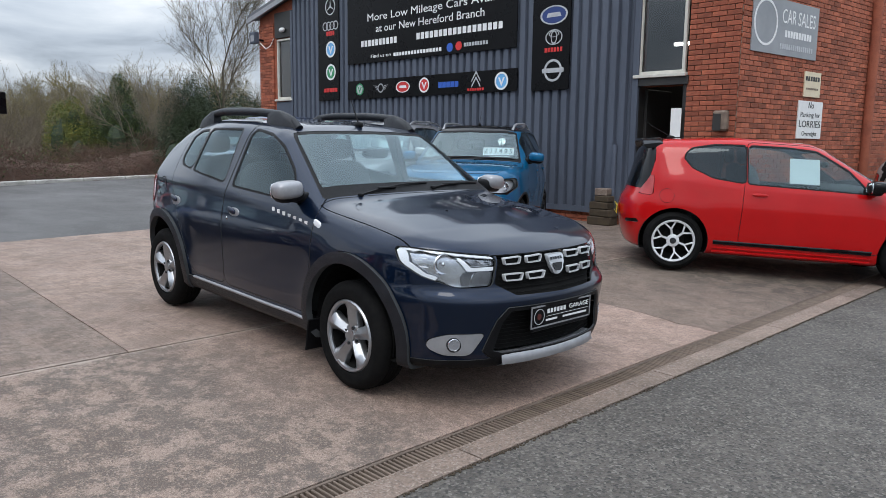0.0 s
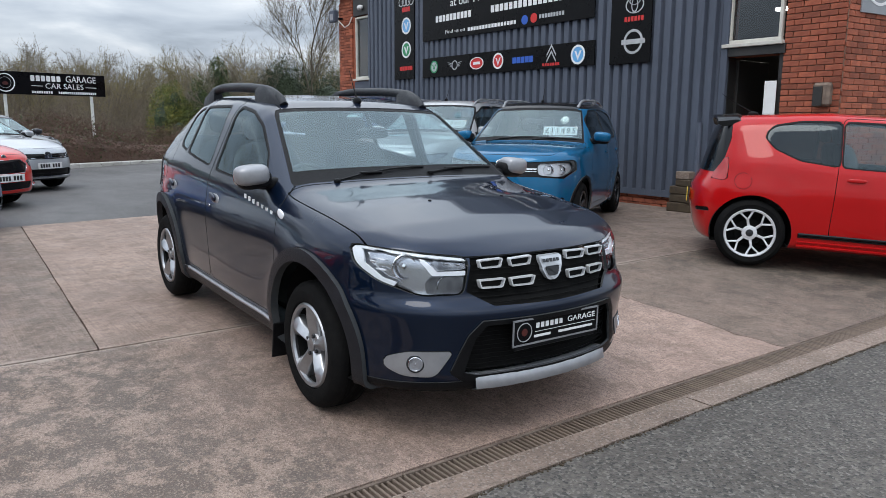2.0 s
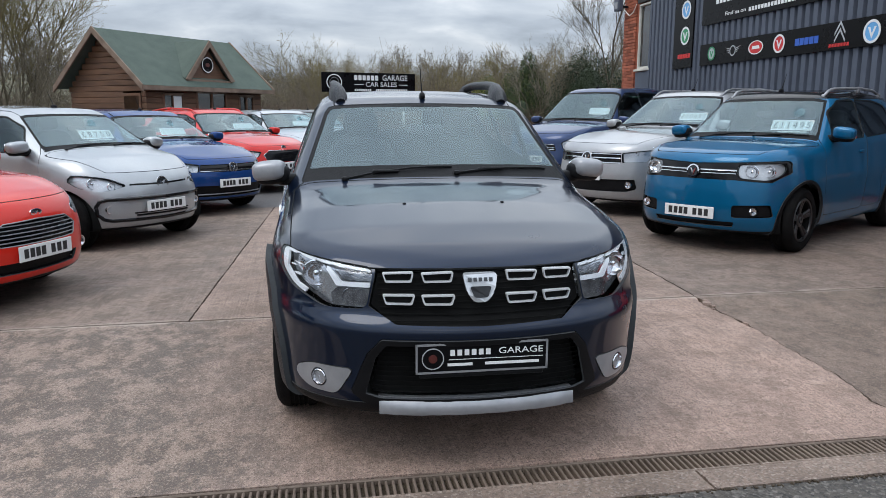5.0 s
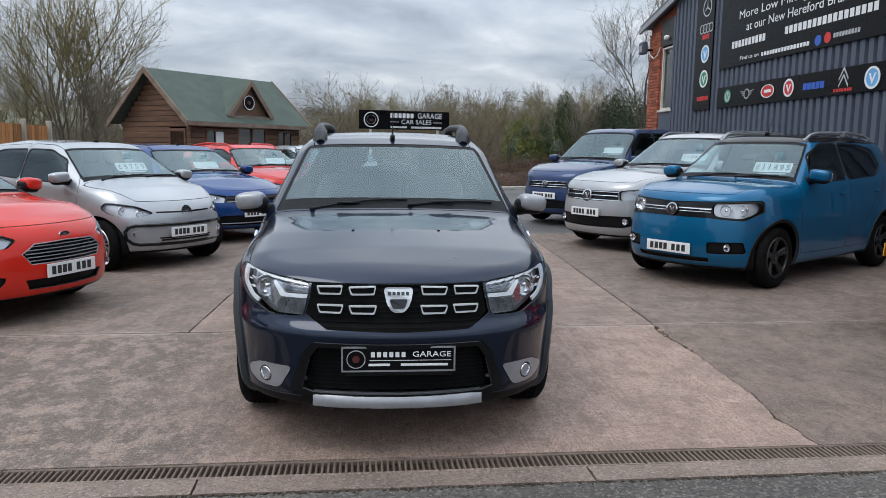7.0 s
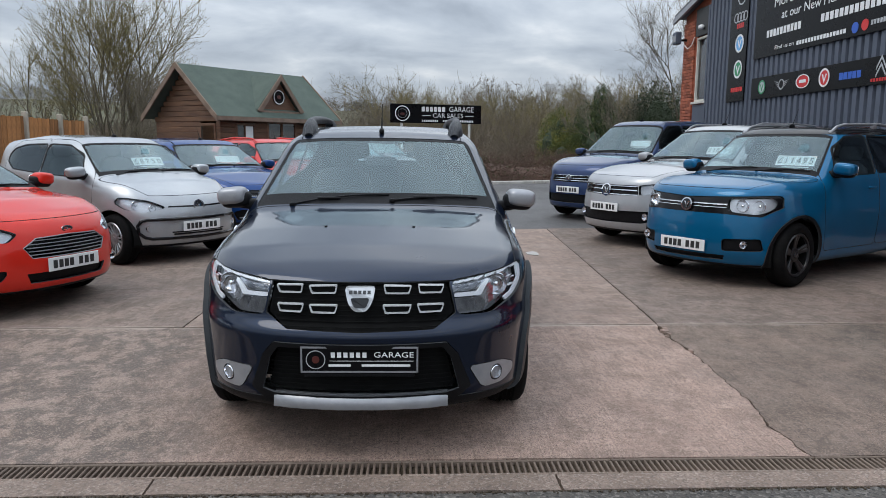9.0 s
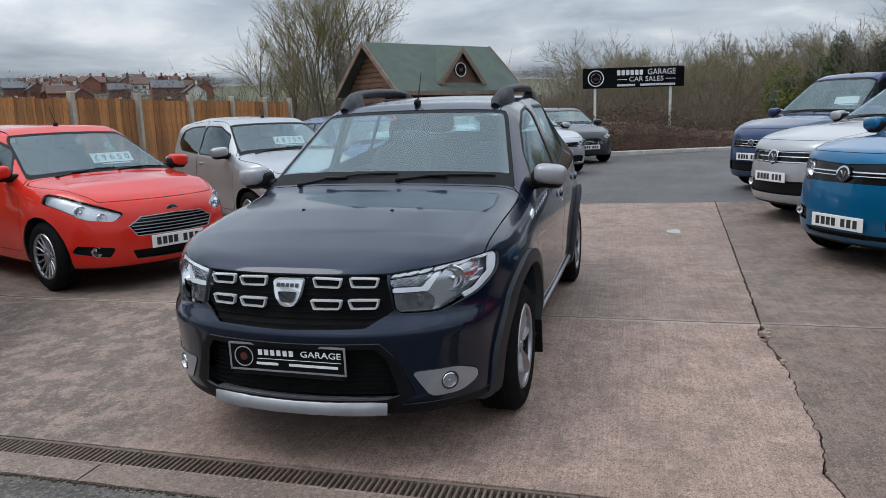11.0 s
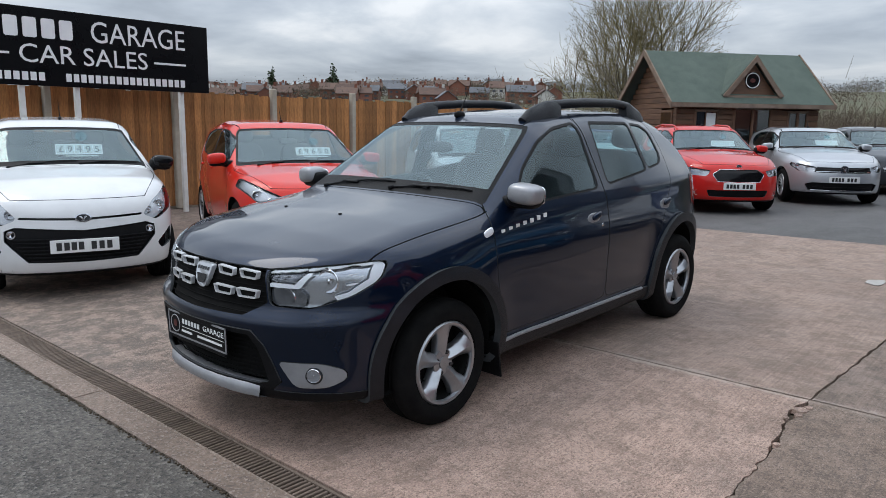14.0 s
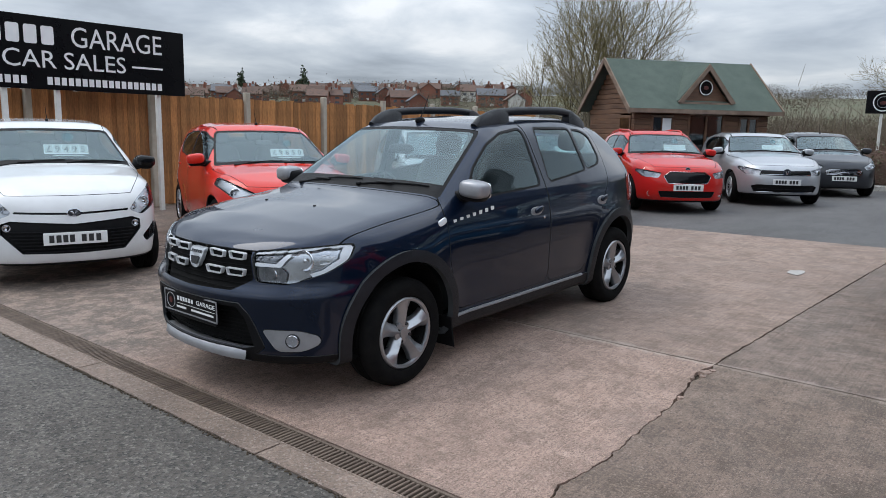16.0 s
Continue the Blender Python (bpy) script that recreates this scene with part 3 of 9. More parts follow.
def sheet(name, xs, ys, z, material, label, category="", kind="structure", skirt=0.0, edge=None, parent=None):
    """A paved sheet over a grid; edge(x, y) may shift its border; skirt gives it thickness."""
    bm = bmesh.new()
    grid = []
    for i, x in enumerate(xs):
        row = []
        for j, y in enumerate(ys):
            px, py = (edge(x, y, i in (0, len(xs) - 1), j in (0, len(ys) - 1), i, j) if edge else (x, y))
            row.append(bm.verts.new((px, py, z(px, py))))
        grid.append(row)
    for i in range(len(xs) - 1):
        for j in range(len(ys) - 1):
            bm.faces.new((grid[i][j], grid[i + 1][j], grid[i + 1][j + 1], grid[i][j + 1]))
    if skirt:
        rim = [grid[0][j] for j in range(len(ys))] + [grid[i][-1] for i in range(1, len(xs))] + [grid[-1][j] for j in range(len(ys) - 2, -1, -1)] + [grid[i][0] for i in range(len(xs) - 2, 0, -1)]
        low = [bm.verts.new(v.co - Vector((0, 0, skirt))) for v in rim]
        for k in range(len(rim)):
            q = (k + 1) % len(rim)
            bm.faces.new((rim[q], rim[k], low[k], low[q]))
    bmesh.ops.recalc_face_normals(bm, faces=bm.faces)
    if bm.faces[0].normal.z < 0:
        bmesh.ops.reverse_faces(bm, faces=bm.faces)
    me = bpy.data.meshes.new(name)
    bm.to_mesh(me)
    bm.free()
    ob = link(name, me, material, parent)
    return tagged(ob, label, category or name, "", kind) if label else ob


def steps(a, b, n):
    return list(np.linspace(a, b, n + 1))


far = [-1200, -900, -700, -560, -480, -420, -360, -310, -260, -210, -170, -130, -100, -75, -55, -40, -30, -24, -18, -12, -6, 0, 6, 12, 18, 24, 32, 45, 65, 100, 160, 260, 420, 700, 1200]
sheet("ground", far, far, hill, FIELD, "rough spring grass and scrub land rising to a far hillside", "ground")


def drain_x(y):
    return -2.395 + 0.014 * (y - 3)


def road_z(x, y):
    return gz(x, y) - 0.006 - 0.006 * min(3.0, max(0.0, x + 2.1))


def road_edge(x, y, ex, ey, i, j):
    if i == 0:
        return drain_x(y) + 0.295 + 0.014 * lobed(y, 3, 2.2) + 0.012 * lobed(y, 9, 9.0), y
    return x, y


sheet("road", [-2.1, -2.0, -1.5, -0.5, 1, 3, 6, 10, 18, 40], steps(-30, 40, 700), road_z, ASPHALT, "coarse grey asphalt road with worn aggregate", "road", skirt=0.05, edge=road_edge)
sheet("yard", [-27, -22, -18, -14, -10.64], steps(-6, 30, 24), lambda x, y: gz(x, y) - 0.004, ASPHALT_YARD, "smooth dark asphalt yard behind the concrete", "yard", skirt=0.2)
sheet("joint_filling", [-10.7, -8, -6, -4.6, -3.4, -2.4, -2.0], steps(-7, 14, 30), lambda x, y: gz(x, y) - 0.026, SOIL, "dark soil and moss in the joints of the concrete", "soil")


# concrete bays with worn edges
def y_right(x):
    return 1.83 + (-4.69 - x) * 0.058


def y_left(x):
    q = min(1.0, max(0.0, x + 4.6) / 0.5)
    return 5.50 + max(0.0, -4.53 - x) * 0.06 + q * (0.050 * lobed(x, 4.0, 1.7) + 0.034 * lobed(x, 7.0, 6.0) + 0.018 * lobed(x, 2.0, 19.0)) + (1 - q) * 0.008 * lobed(x, 2.0, 9.0)


def x_cross(y):
    return -4.70 + (y - 1.8) * 0.035


def bay(x_back, x_front, y_low, y_high, nx, ny, gap, rag, seed):
    """One cast bay between four border lines, each given as a function."""
    def z(x, y):
        return gz(x, y) + 0.004 * lobed(x, y, 0.7, seed)
    us, vs = steps(0, 1, nx), steps(0, 1, ny)

    def edge(u, v, eu, ev, i, j):
        y = y_low(-6) * (1 - v) + y_high(-6) * v
        x = x_back(y) * (1 - u) + x_front(y) * u
        y = y_low(x) * (1 - v) + y_high(x) * v
        x = x_back(y) * (1 - u) + x_front(y) * u
        for side, on in (("u0", i == 0), ("u1", i == nx), ("v0", j == 0), ("v1", j == ny)):
            if on:
                g, r = gap[side], rag[side]
                s = x + y * 1.7
                o = g / 2 + r * (0.8 * lobed(s, seed, 2.5) + 0.7 * lobed(s, seed + 5, 8.0) + 0.7 * lobed(s, seed + 8, 22.0))
                if seed < 3 and side[0] == "v":
                    # the corner has crumbled where the joints meet
                    o += 0.026 * math.exp(-((x + 4.40) / 0.10) ** 2) + 0.012 * math.exp(-((x + 3.95) / 0.07) ** 2)
                o = max(o, 0.002)
                if side[0] == "u":
                    x += o if side == "u0" else -o
                else:
                    y += o if side == "v0" else -o
        return x, y
    return us, vs, z, edge


def lay_bay(x_back, x_front, y_low, y_high, nx, ny, gap, rag, seed):
    us, vs, z, edge = bay(x_back, x_front, y_low, y_high, nx, ny, gap, rag, seed)
    return sheet("concrete_bay", us, vs, z, {1.0: CONCRETE_WORN, 2.0: CONCRETE_DARK, 4.0: CONCRETE}.get(seed, CONCRETE_DULL), "", skirt=0.10, edge=edge, parent=forecourt)


forecourt = tagged(new("forecourt"), "weathered concrete forecourt cast in bays with open joints", "pavement", "", "structure")
thin = 0.022
front_x = lambda y: drain_x(y) - 0.024
back_x = lambda y: -10.65
low_y, high_y = (lambda x: -6.5), (lambda x: 13.5)
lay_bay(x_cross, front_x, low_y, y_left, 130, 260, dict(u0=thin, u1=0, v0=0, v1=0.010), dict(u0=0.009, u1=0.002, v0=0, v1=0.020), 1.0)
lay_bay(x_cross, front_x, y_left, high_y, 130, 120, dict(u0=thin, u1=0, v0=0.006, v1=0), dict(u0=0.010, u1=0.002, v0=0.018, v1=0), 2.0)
lay_bay(back_x, x_cross, low_y, y_right, 120, 120, dict(u0=0, u1=thin, v0=0, v1=0.014), dict(u0=0.004, u1=0.005, v0=0, v1=0.006), 3.0)
lay_bay(back_x, x_cross, y_right, y_left, 160, 100, dict(u0=0, u1=thin, v0=0.012, v1=0.014), dict(u0=0.004, u1=0.006, v0=0.005, v1=0.008), 4.0)
lay_bay(back_x, x_cross, y_left, high_y, 120, 120, dict(u0=0, u1=thin, v0=0.014, v1=0), dict(u0=0.004, u1=0.006, v0=0.006, v1=0), 5.0)

# a flattened piece of litter on the concrete
bm = bmesh.new()
prism(bm, [(0.14 * math.cos(a) * (1 + 0.25 * math.sin(3 * a)), 0.09 * math.sin(a) * (1 + 0.2 * math.cos(2 * a))) for a in [2 * math.pi * k / 14 for k in range(14)]], 0.006, lambda u, v, d: (-8.07 + u, 5.16 + v, gz(-8.07, 5.16) + 0.004 + d))
tagged(part("litter", bm, LEAF_PAPER), "flattened pale scrap lying on the concrete", "litter")

# broken pieces of concrete lying in the crumbled corner
rs_ = random.Random(4)
for dx, dy, size in ((0.0, 0.0, 0.055), (0.075, 0.02, 0.030), (-0.05, 0.025, 0.026), (0.14, -0.012, 0.022), (0.46, 0.01, 0.026)):
    bm = bmesh.new()
    n = rs_.randrange(6, 9)
    ol = [(size * rs_.uniform(0.7, 1.1) * math.cos(2 * math.pi * k / n), size * rs_.uniform(0.6, 1.0) * math.sin(2 * math.pi * k / n)) for k in range(n)]
    x, y = -4.40 + dx, y_left(-4.40 + dx) + dy
    prism(bm, ol, 0.022, lambda u, v, d: (x + u * (1 - d * 7), y + v * (1 - d * 7), gz(x, y) - 0.016 + d))
    tagged(part("concrete_fragment", bm, CONCRETE_WORN), "broken flake of pale concrete lying in the crack", "stone", "broken concrete")

# ---- the garage building ----
FY = 10.6
WALL_L, WALL_R, CLAD_L, CLAD_R = -17.45, -4.55, -15.86, -6.24


def roof_line(x):
    return 4.62 + 0.222 * (x + 17.5) if x < -11.0 else 4.62 + 0.222 * (-4.5 - x)


garage = tagged(new("garage_building"), "brick garage with a dark corrugated gable front and many signs", "building", "", "structure")
# masonry core behind the cladding, with the door and window openings left free
bm = bmesh.new()
T_ = 0.28
for x0, x1, z0, z1 in ((CLAD_L, CLAD_R, 0.0, None), (-16.67, CLAD_L, 0.0, 2.47), (-16.67, CLAD_L, 4.05, None), (WALL_L, -16.67, 0.0, None), (CLAD_R, -5.36, 4.35, None), (CLAD_R, -5.36, 2.38, 2.50), (-5.36, WALL_R, 0.0, None)):
    n = 8 if z1 is None else 1
    for k in range(n):
        a, b = x0 + (x1 - x0) * k / n, x0 + (x1 - x0) * (k + 1) / n
        za, zb = (roof_line(a), roof_line(b)) if z1 is None else (z1, z1)
        prism(bm, [(a, z0), (b, z0), (b, zb), (a, za)], T_, lambda u, v, d: (u, FY + 0.03 + d, v))
part("wall_front", bm, BRICK_WALL, garage)
SX, SY = 0.122, 0.9925


def side_pt(s, z, out=0.0):
    """A place on the side wall: s along it from the corner, z up, out from its face."""
    return Vector((WALL_R + SX * s + SY * out, FY + SY * s - SX * out, z))


bm = bmesh.new()
prism(bm, [(0.0, 0.0), (10.5, 0.0), (10.5, 4.7), (0.0, 4.7)], 0.28, lambda u, v, d: side_pt(u, v, -0.012 - d))
part("wall_side", bm, MORTAR, garage)
bm = bmesh.new()
prism(bm, [(WALL_L, 0), (WALL_L + 0.25, 0), (WALL_L + 0.25, 4.62), (WALL_L, 4.62)], 10.0, lambda u, v, d: (u, FY + 0.29 + d, v))
prism(bm, [(WALL_L, 0), (WALL_R + 1.2, 0), (WALL_R + 1.2, 4.62), (WALL_L, 4.62)], 0.25, lambda u, v, d: (u, FY + 10.3 + d, v))
part("wall_back", bm, BRICK_WALL, garage)
bm = bmesh.new()
for pts in ([(-17.75, 4.62), (-11, 6.11), (-11, 6.21), (-17.75, 4.72)], [(-11, 6.11), (-4.2, 4.60), (-4.2, 4.70), (-11, 6.21)]):
    prism(bm, pts, 11.2, lambda u, v, d: (u, FY - 0.16 + d, v))
part("roof", bm, SLATE_ROOF, garage)
bm = bmesh.new()
prism(bm, [(-17.75, 4.50), (-11, 5.99), (-11, 6.11), (-17.75, 4.62)], 0.06, lambda u, v, d: (u, FY - 0.20 + d, v))
prism(bm, [(-11, 5.99), (-4.2, 4.48), (-4.2, 4.60), (-11, 6.11)], 0.06, lambda u, v, d: (u, FY - 0.20 + d, v))
part("verge_board", bm, SATIN, garage)

# corrugated cladding in sheets
pitch, depth = 0.19, 0.065
sheet_w = pitch * 5
k = 0
x = CLAD_L
while x < CLAD_R - 0.02:
    x1 = min(x + sheet_w, CLAD_R)
    prof = []
    u = x
    while u < x1 - 0.01:
        for du, d in ((0.0, 0), (0.050, 0), (0.068, depth), (0.172, depth)):
            if u + du <= x1:
                prof.append((u + du, d))
        u += pitch
    prof.append((x1, 0))
    bm = bmesh.new()
    lo = [bm.verts.new((a, FY - d, 0.34)) for a, d in prof]
    hi = [bm.verts.new((a, FY - d, roof_line(a) - 0.06)) for a, d in prof]
    for i in range(len(prof) - 1):
        bm.faces.new((lo[i], lo[i + 1], hi[i + 1], hi[i]))
    part("cladding_sheet", bm, CLAD, garage)
    x = x1
bm = bmesh.new()
box(bm, (CLAD_R - CLAD_L, 0.03, 0.10), ((CLAD_L + CLAD_R) / 2, FY - 0.052, 0.36))
box(bm, (0.10, 0.06, 4.3), (CLAD_R + 0.03, FY - 0.03, 2.45))
box(bm, (0.08, 0.06, 4.2), (CLAD_L - 0.02, FY - 0.03, 2.55))
part("flashing", bm, CLAD, garage)

# doorway, window over it, left window
door = tagged(new("door_1"), "black doorway with the door standing open to a dim workshop", "door", "", "structure")
part("door_lining", B((0.06, 0.30, 2.38), (CLAD_R + 0.03, FY + 0.16, 1.19)), DOOR_DARK, door)
part("door_lining", B((0.06, 0.30, 2.38), (-5.39, FY + 0.16, 1.19)), DOOR_DARK, door)
part("lintel", B((0.95, 0.08, 0.13), (-5.80, FY - 0.005, 2.445)), DOOR_DARK, door)
part("door_leaf", B((0.05, 0.80, 2.30), (-6.16, FY + 0.62, 1.20), bevel=0.006), DOOR_DARK, door)
room = tagged(new("workshop_interior"), "dim workshop walls behind the doorway and windows", "room", "", "structure")
bm = bmesh.new()
box(bm, (5.0, 0.1, 4.6), (-6.6, FY + 4.0, 2.3))
box(bm, (0.1, 3.6, 4.6), (-9.0, FY + 2.2, 2.3))
box(bm, (5.0, 3.8, 0.1), (-6.6, FY + 2.2, 0.02))
part("room_wall", bm, ROOM_DARK, room)
tube_m = bpy.data.materials.new("strip_lamp_glow")
tube_m.use_nodes = True
tube_m.node_tree.nodes["Principled BSDF"].inputs["Emission Color"].default_value = (1, 0.97, 0.9, 1)
tube_m.node_tree.nodes["Principled BSDF"].inputs["Emission Strength"].default_value = 6
for at in ((-6.3, FY + 2.2, 3.30), (-6.5, FY + 3.4, 4.15)):
    lampthing = tagged(part("strip_lamp", B((0.9, 0.10, 0.06), at, bevel=0.01), tube_m), "glowing strip lamp hanging inside the workshop", "lamp")


def window(name, x0, x1, z0, z1, bars_v, bars_h, frame_mat, label, y=FY):
    w = tagged(new(name), label, "window", "", "structure")
    for a, b, c, d in ((x0, x1, z0, z0 + 0.05), (x0, x1, z1 - 0.05, z1), (x0, x0 + 0.045, z0 + 0.05, z1 - 0.05), (x1 - 0.045, x1, z0 + 0.05, z1 - 0.05)):
        part("window_frame", B((b - a, 0.07, d - c), ((a + b) / 2, y + 0.01, (c + d) / 2), bevel=0.006), frame_mat, w)
    for q in bars_v:
        part("glazing_bar", B((0.025, 0.05, z1 - z0 - 0.1), (q, y + 0.015, (z0 + z1) / 2)), frame_mat, w)
    for q in bars_h:
        part("glazing_bar", B((x1 - x0 - 0.09, 0.048, 0.025), ((x0 + x1) / 2, y + 0.015, q)), frame_mat, w)
    part("pane", B((x1 - x0 - 0.09, 0.006, z1 - z0 - 0.1), ((x0 + x1) / 2, y + 0.03, (z0 + z1) / 2)), WINDOW_DARK, w)
    part("window_sill", B((x1 - x0 + 0.1, 0.14, 0.05), ((x0 + x1) / 2, y - 0.02, z0 - 0.027), bevel=0.006), frame_mat, w)
    return w


window("window_1", -6.19, -5.40, 2.55, 4.32, (), (), FRAME_PALE, "tall single-pane window with a pale frame over the doorway")
window("window_2", -16.62, -15.92, 2.52, 4.02, (), (), FRAME_PALE, "narrow window with a pale frame beside the cladding", FY + 0.02)
part("panel_under_window", B((0.74, 0.05, 2.1), (-16.27, FY + 0.0, 1.40)), CLAD, garage)
part("panel_over_window", B((0.80, 0.05, 0.62), (-16.27, FY - 0.005, 4.36)), DOOR_DARK, garage)

# outside lamp with its cable on the corner
m_ = Matrix.Translation((-17.30, FY - 0.24, 4.10))
lampo = thing("security_lamp", m_, "grey floodlight box on a bracket at the brick corner", "lamp")
part("lamp_box", B((0.26, 0.14, 0.30), (0, 0, 0), bevel=0.02), CLAD, lampo)
part("lamp_face", B((0.15, 0.02, 0.15), (0.02, -0.075, -0.02), bevel=0.004), SATIN, lampo)
part("bracket", B((0.05, 0.16, 0.05), (0.06, 0.14, -0.05)), BLACK_PLASTIC, lampo)
bm = tube(bmesh.new(), [(0.1, 0.1, -0.12), (0.25, 0.18, -0.28), (0.45, 0.19, -0.22), (0.6, 0.2, -0.05)], 0.012, 6)
part("cable", bm, PLATE_WHITE, lampo)
bulk = thing("bulkhead_lamp", Matrix.Translation((-16.25, FY - 0.08, 4.22)), "small white bulkhead lamp over the side window", "lamp")
part("lamp_cover", blob(bmesh.new(), (0.2, 0.12, 0.11), e=0.8), PLATE_WHITE, bulk, smooth=True)

# things on and against the front
bm = tube(bmesh.new(), [(-6.50, FY - 0.10, 0.12), (-6.50, FY - 0.10, 1.40), (-6.50, FY - 0.10, 1.46)], [0.04, 0.04, 0.035], 10)
tagged(part("standpipe", bm, CLAD, smooth=False, angle=40), "rusty capped pipe standing against the cladding", "pipe")
stk = thing("block_stack", Matrix.Translation((-6.58, FY - 0.26, gz(-6.6, 10.3))), "stack of dark weathered kerb blocks by the doorway", "stack")
for k, (w_, d_, h_, dx) in enumerate(((0.42, 0.26, 0.14, 0.0), (0.40, 0.24, 0.12, 0.02), (0.34, 0.22, 0.12, -0.02), (0.26, 0.20, 0.10, 0.03), (0.22, 0.18, 0.12, 0.0))):
    zz = sum((0.14, 0.12, 0.12, 0.10, 0.12)[:k]) + h_ / 2
    part("block", B((w_, d_, h_ - 0.004), (dx, 0, zz), Matrix.Rotation(0.08 * (-1) ** k, 3, "Z"), bevel=0.012), SOIL if k != 4 else CONCRETE_EDGE, stk)
vent = thing("wall_vent", Matrix.Translation((-4.775, FY - 0.03, 1.80)), "rusty metal vent hood on the brick corner", "vent")
part("hood", B((0.22, 0.16, 0.30), (0, 0, 0.02), bevel=0.03), IRON, vent)
part("throat", B((0.12, 0.02, 0.24), (-0.03, -0.083, 0.0)), DOOR_DARK, vent)
ntc = thing("door_notice", Matrix.Translation((-5.475, FY - 0.06, 1.80)), "white notice board fixed beside the doorway", "sign")
part("board", B((0.17, 0.012, 0.44), bevel=0.003), PLATE_WHITE, ntc)

# downpipe on the side wall
bm = bmesh.new()
for s_ in (4.2,):
    tube(bm, [side_pt(s_, 0.1, 0.07), side_pt(s_, 4.6, 0.07)], 0.085, 12)
    for z in (1.2, 2.6, 4.0):
        box(bm, (0.14, 0.14, 0.05), side_pt(s_, z, 0.05))
tagged(part("downpipe", bm, BRICK_WALL, smooth=False, angle=40), "brown painted downpipe on the brick wall", "pipe")


# ---- signs ----
def board(name, x0, x1, z0, z1, label, thick=0.03, y=FY - depth, mat_=None):
    s_ = thing(name, Matrix.Translation(((x0 + x1) / 2, y, (z0 + z1) / 2)), label, "sign")
    part("panel", B((x1 - x0, thick, z1 - z0), (0, -thick / 2, 0), bevel=0.004), mat_ or SIGN_BLACK, s_)
    return s_


def face_to(parent, sx=1, off=0.032):
    """Outline mapper on a board that faces -y: u to the reader's right, v up, d out."""
    return lambda u, v, d: (u, -off - d, v)


UPRIGHT = Matrix(((1, 0, 0, 0), (0, 0, -1, 0), (0, 1, 0, 0), (0, 0, 0, 1)))


def text_span(txt, h):
    """Where a line that starts at zero begins and ends."""
    cu = bpy.data.curves.new("span", "FONT")
    cu.body, cu.size = txt, h * 1.4
    tmp = bpy.data.objects.new("tmp_text", cu)
    me = bpy.data.meshes.new_from_object(tmp)
    xs = [v.co.x for v in me.vertices]
    bpy.data.objects.remove(tmp)
    bpy.data.meshes.remove(me)
    return min(xs), max(xs)


def words(parent, txt, h, u, v, mat_, width=None, off=0.034):
    """A line of writing centred on (u, v), each word a part of its own."""
    lo, hi = text_span(txt, h)
    k = (width or hi - lo) / (hi - lo)
    at = 0
    for w in txt.split(" "):
        end = text_span(txt[: at + len(w)], h)[1]
        a, b = text_span(w, h)
        lettering("lettering", w, h, Matrix.Translation((u + k * (end - (b - a) / 2 - (lo + hi) / 2), -off, v)) @ UPRIGHT, mat_, parent, k * (b - a))
        at += len(w) + 1


def bars(parent, u0, u1, v, h, n, mat_, off=0.031, gap=0.28):
    """Unreadable or private writing as plain bars."""
    to = face_to(parent, off=off)
    w = (u1 - u0) / n
    for k in range(n):
        a = u0 + w * k
        part("word_bar", prism(bmesh.new(), [(a, v - h / 2), (a + w * (1 - gap), v - h / 2), (a + w * (1 - gap), v + h / 2), (a, v + h / 2)], 0.003, to), mat_, parent)


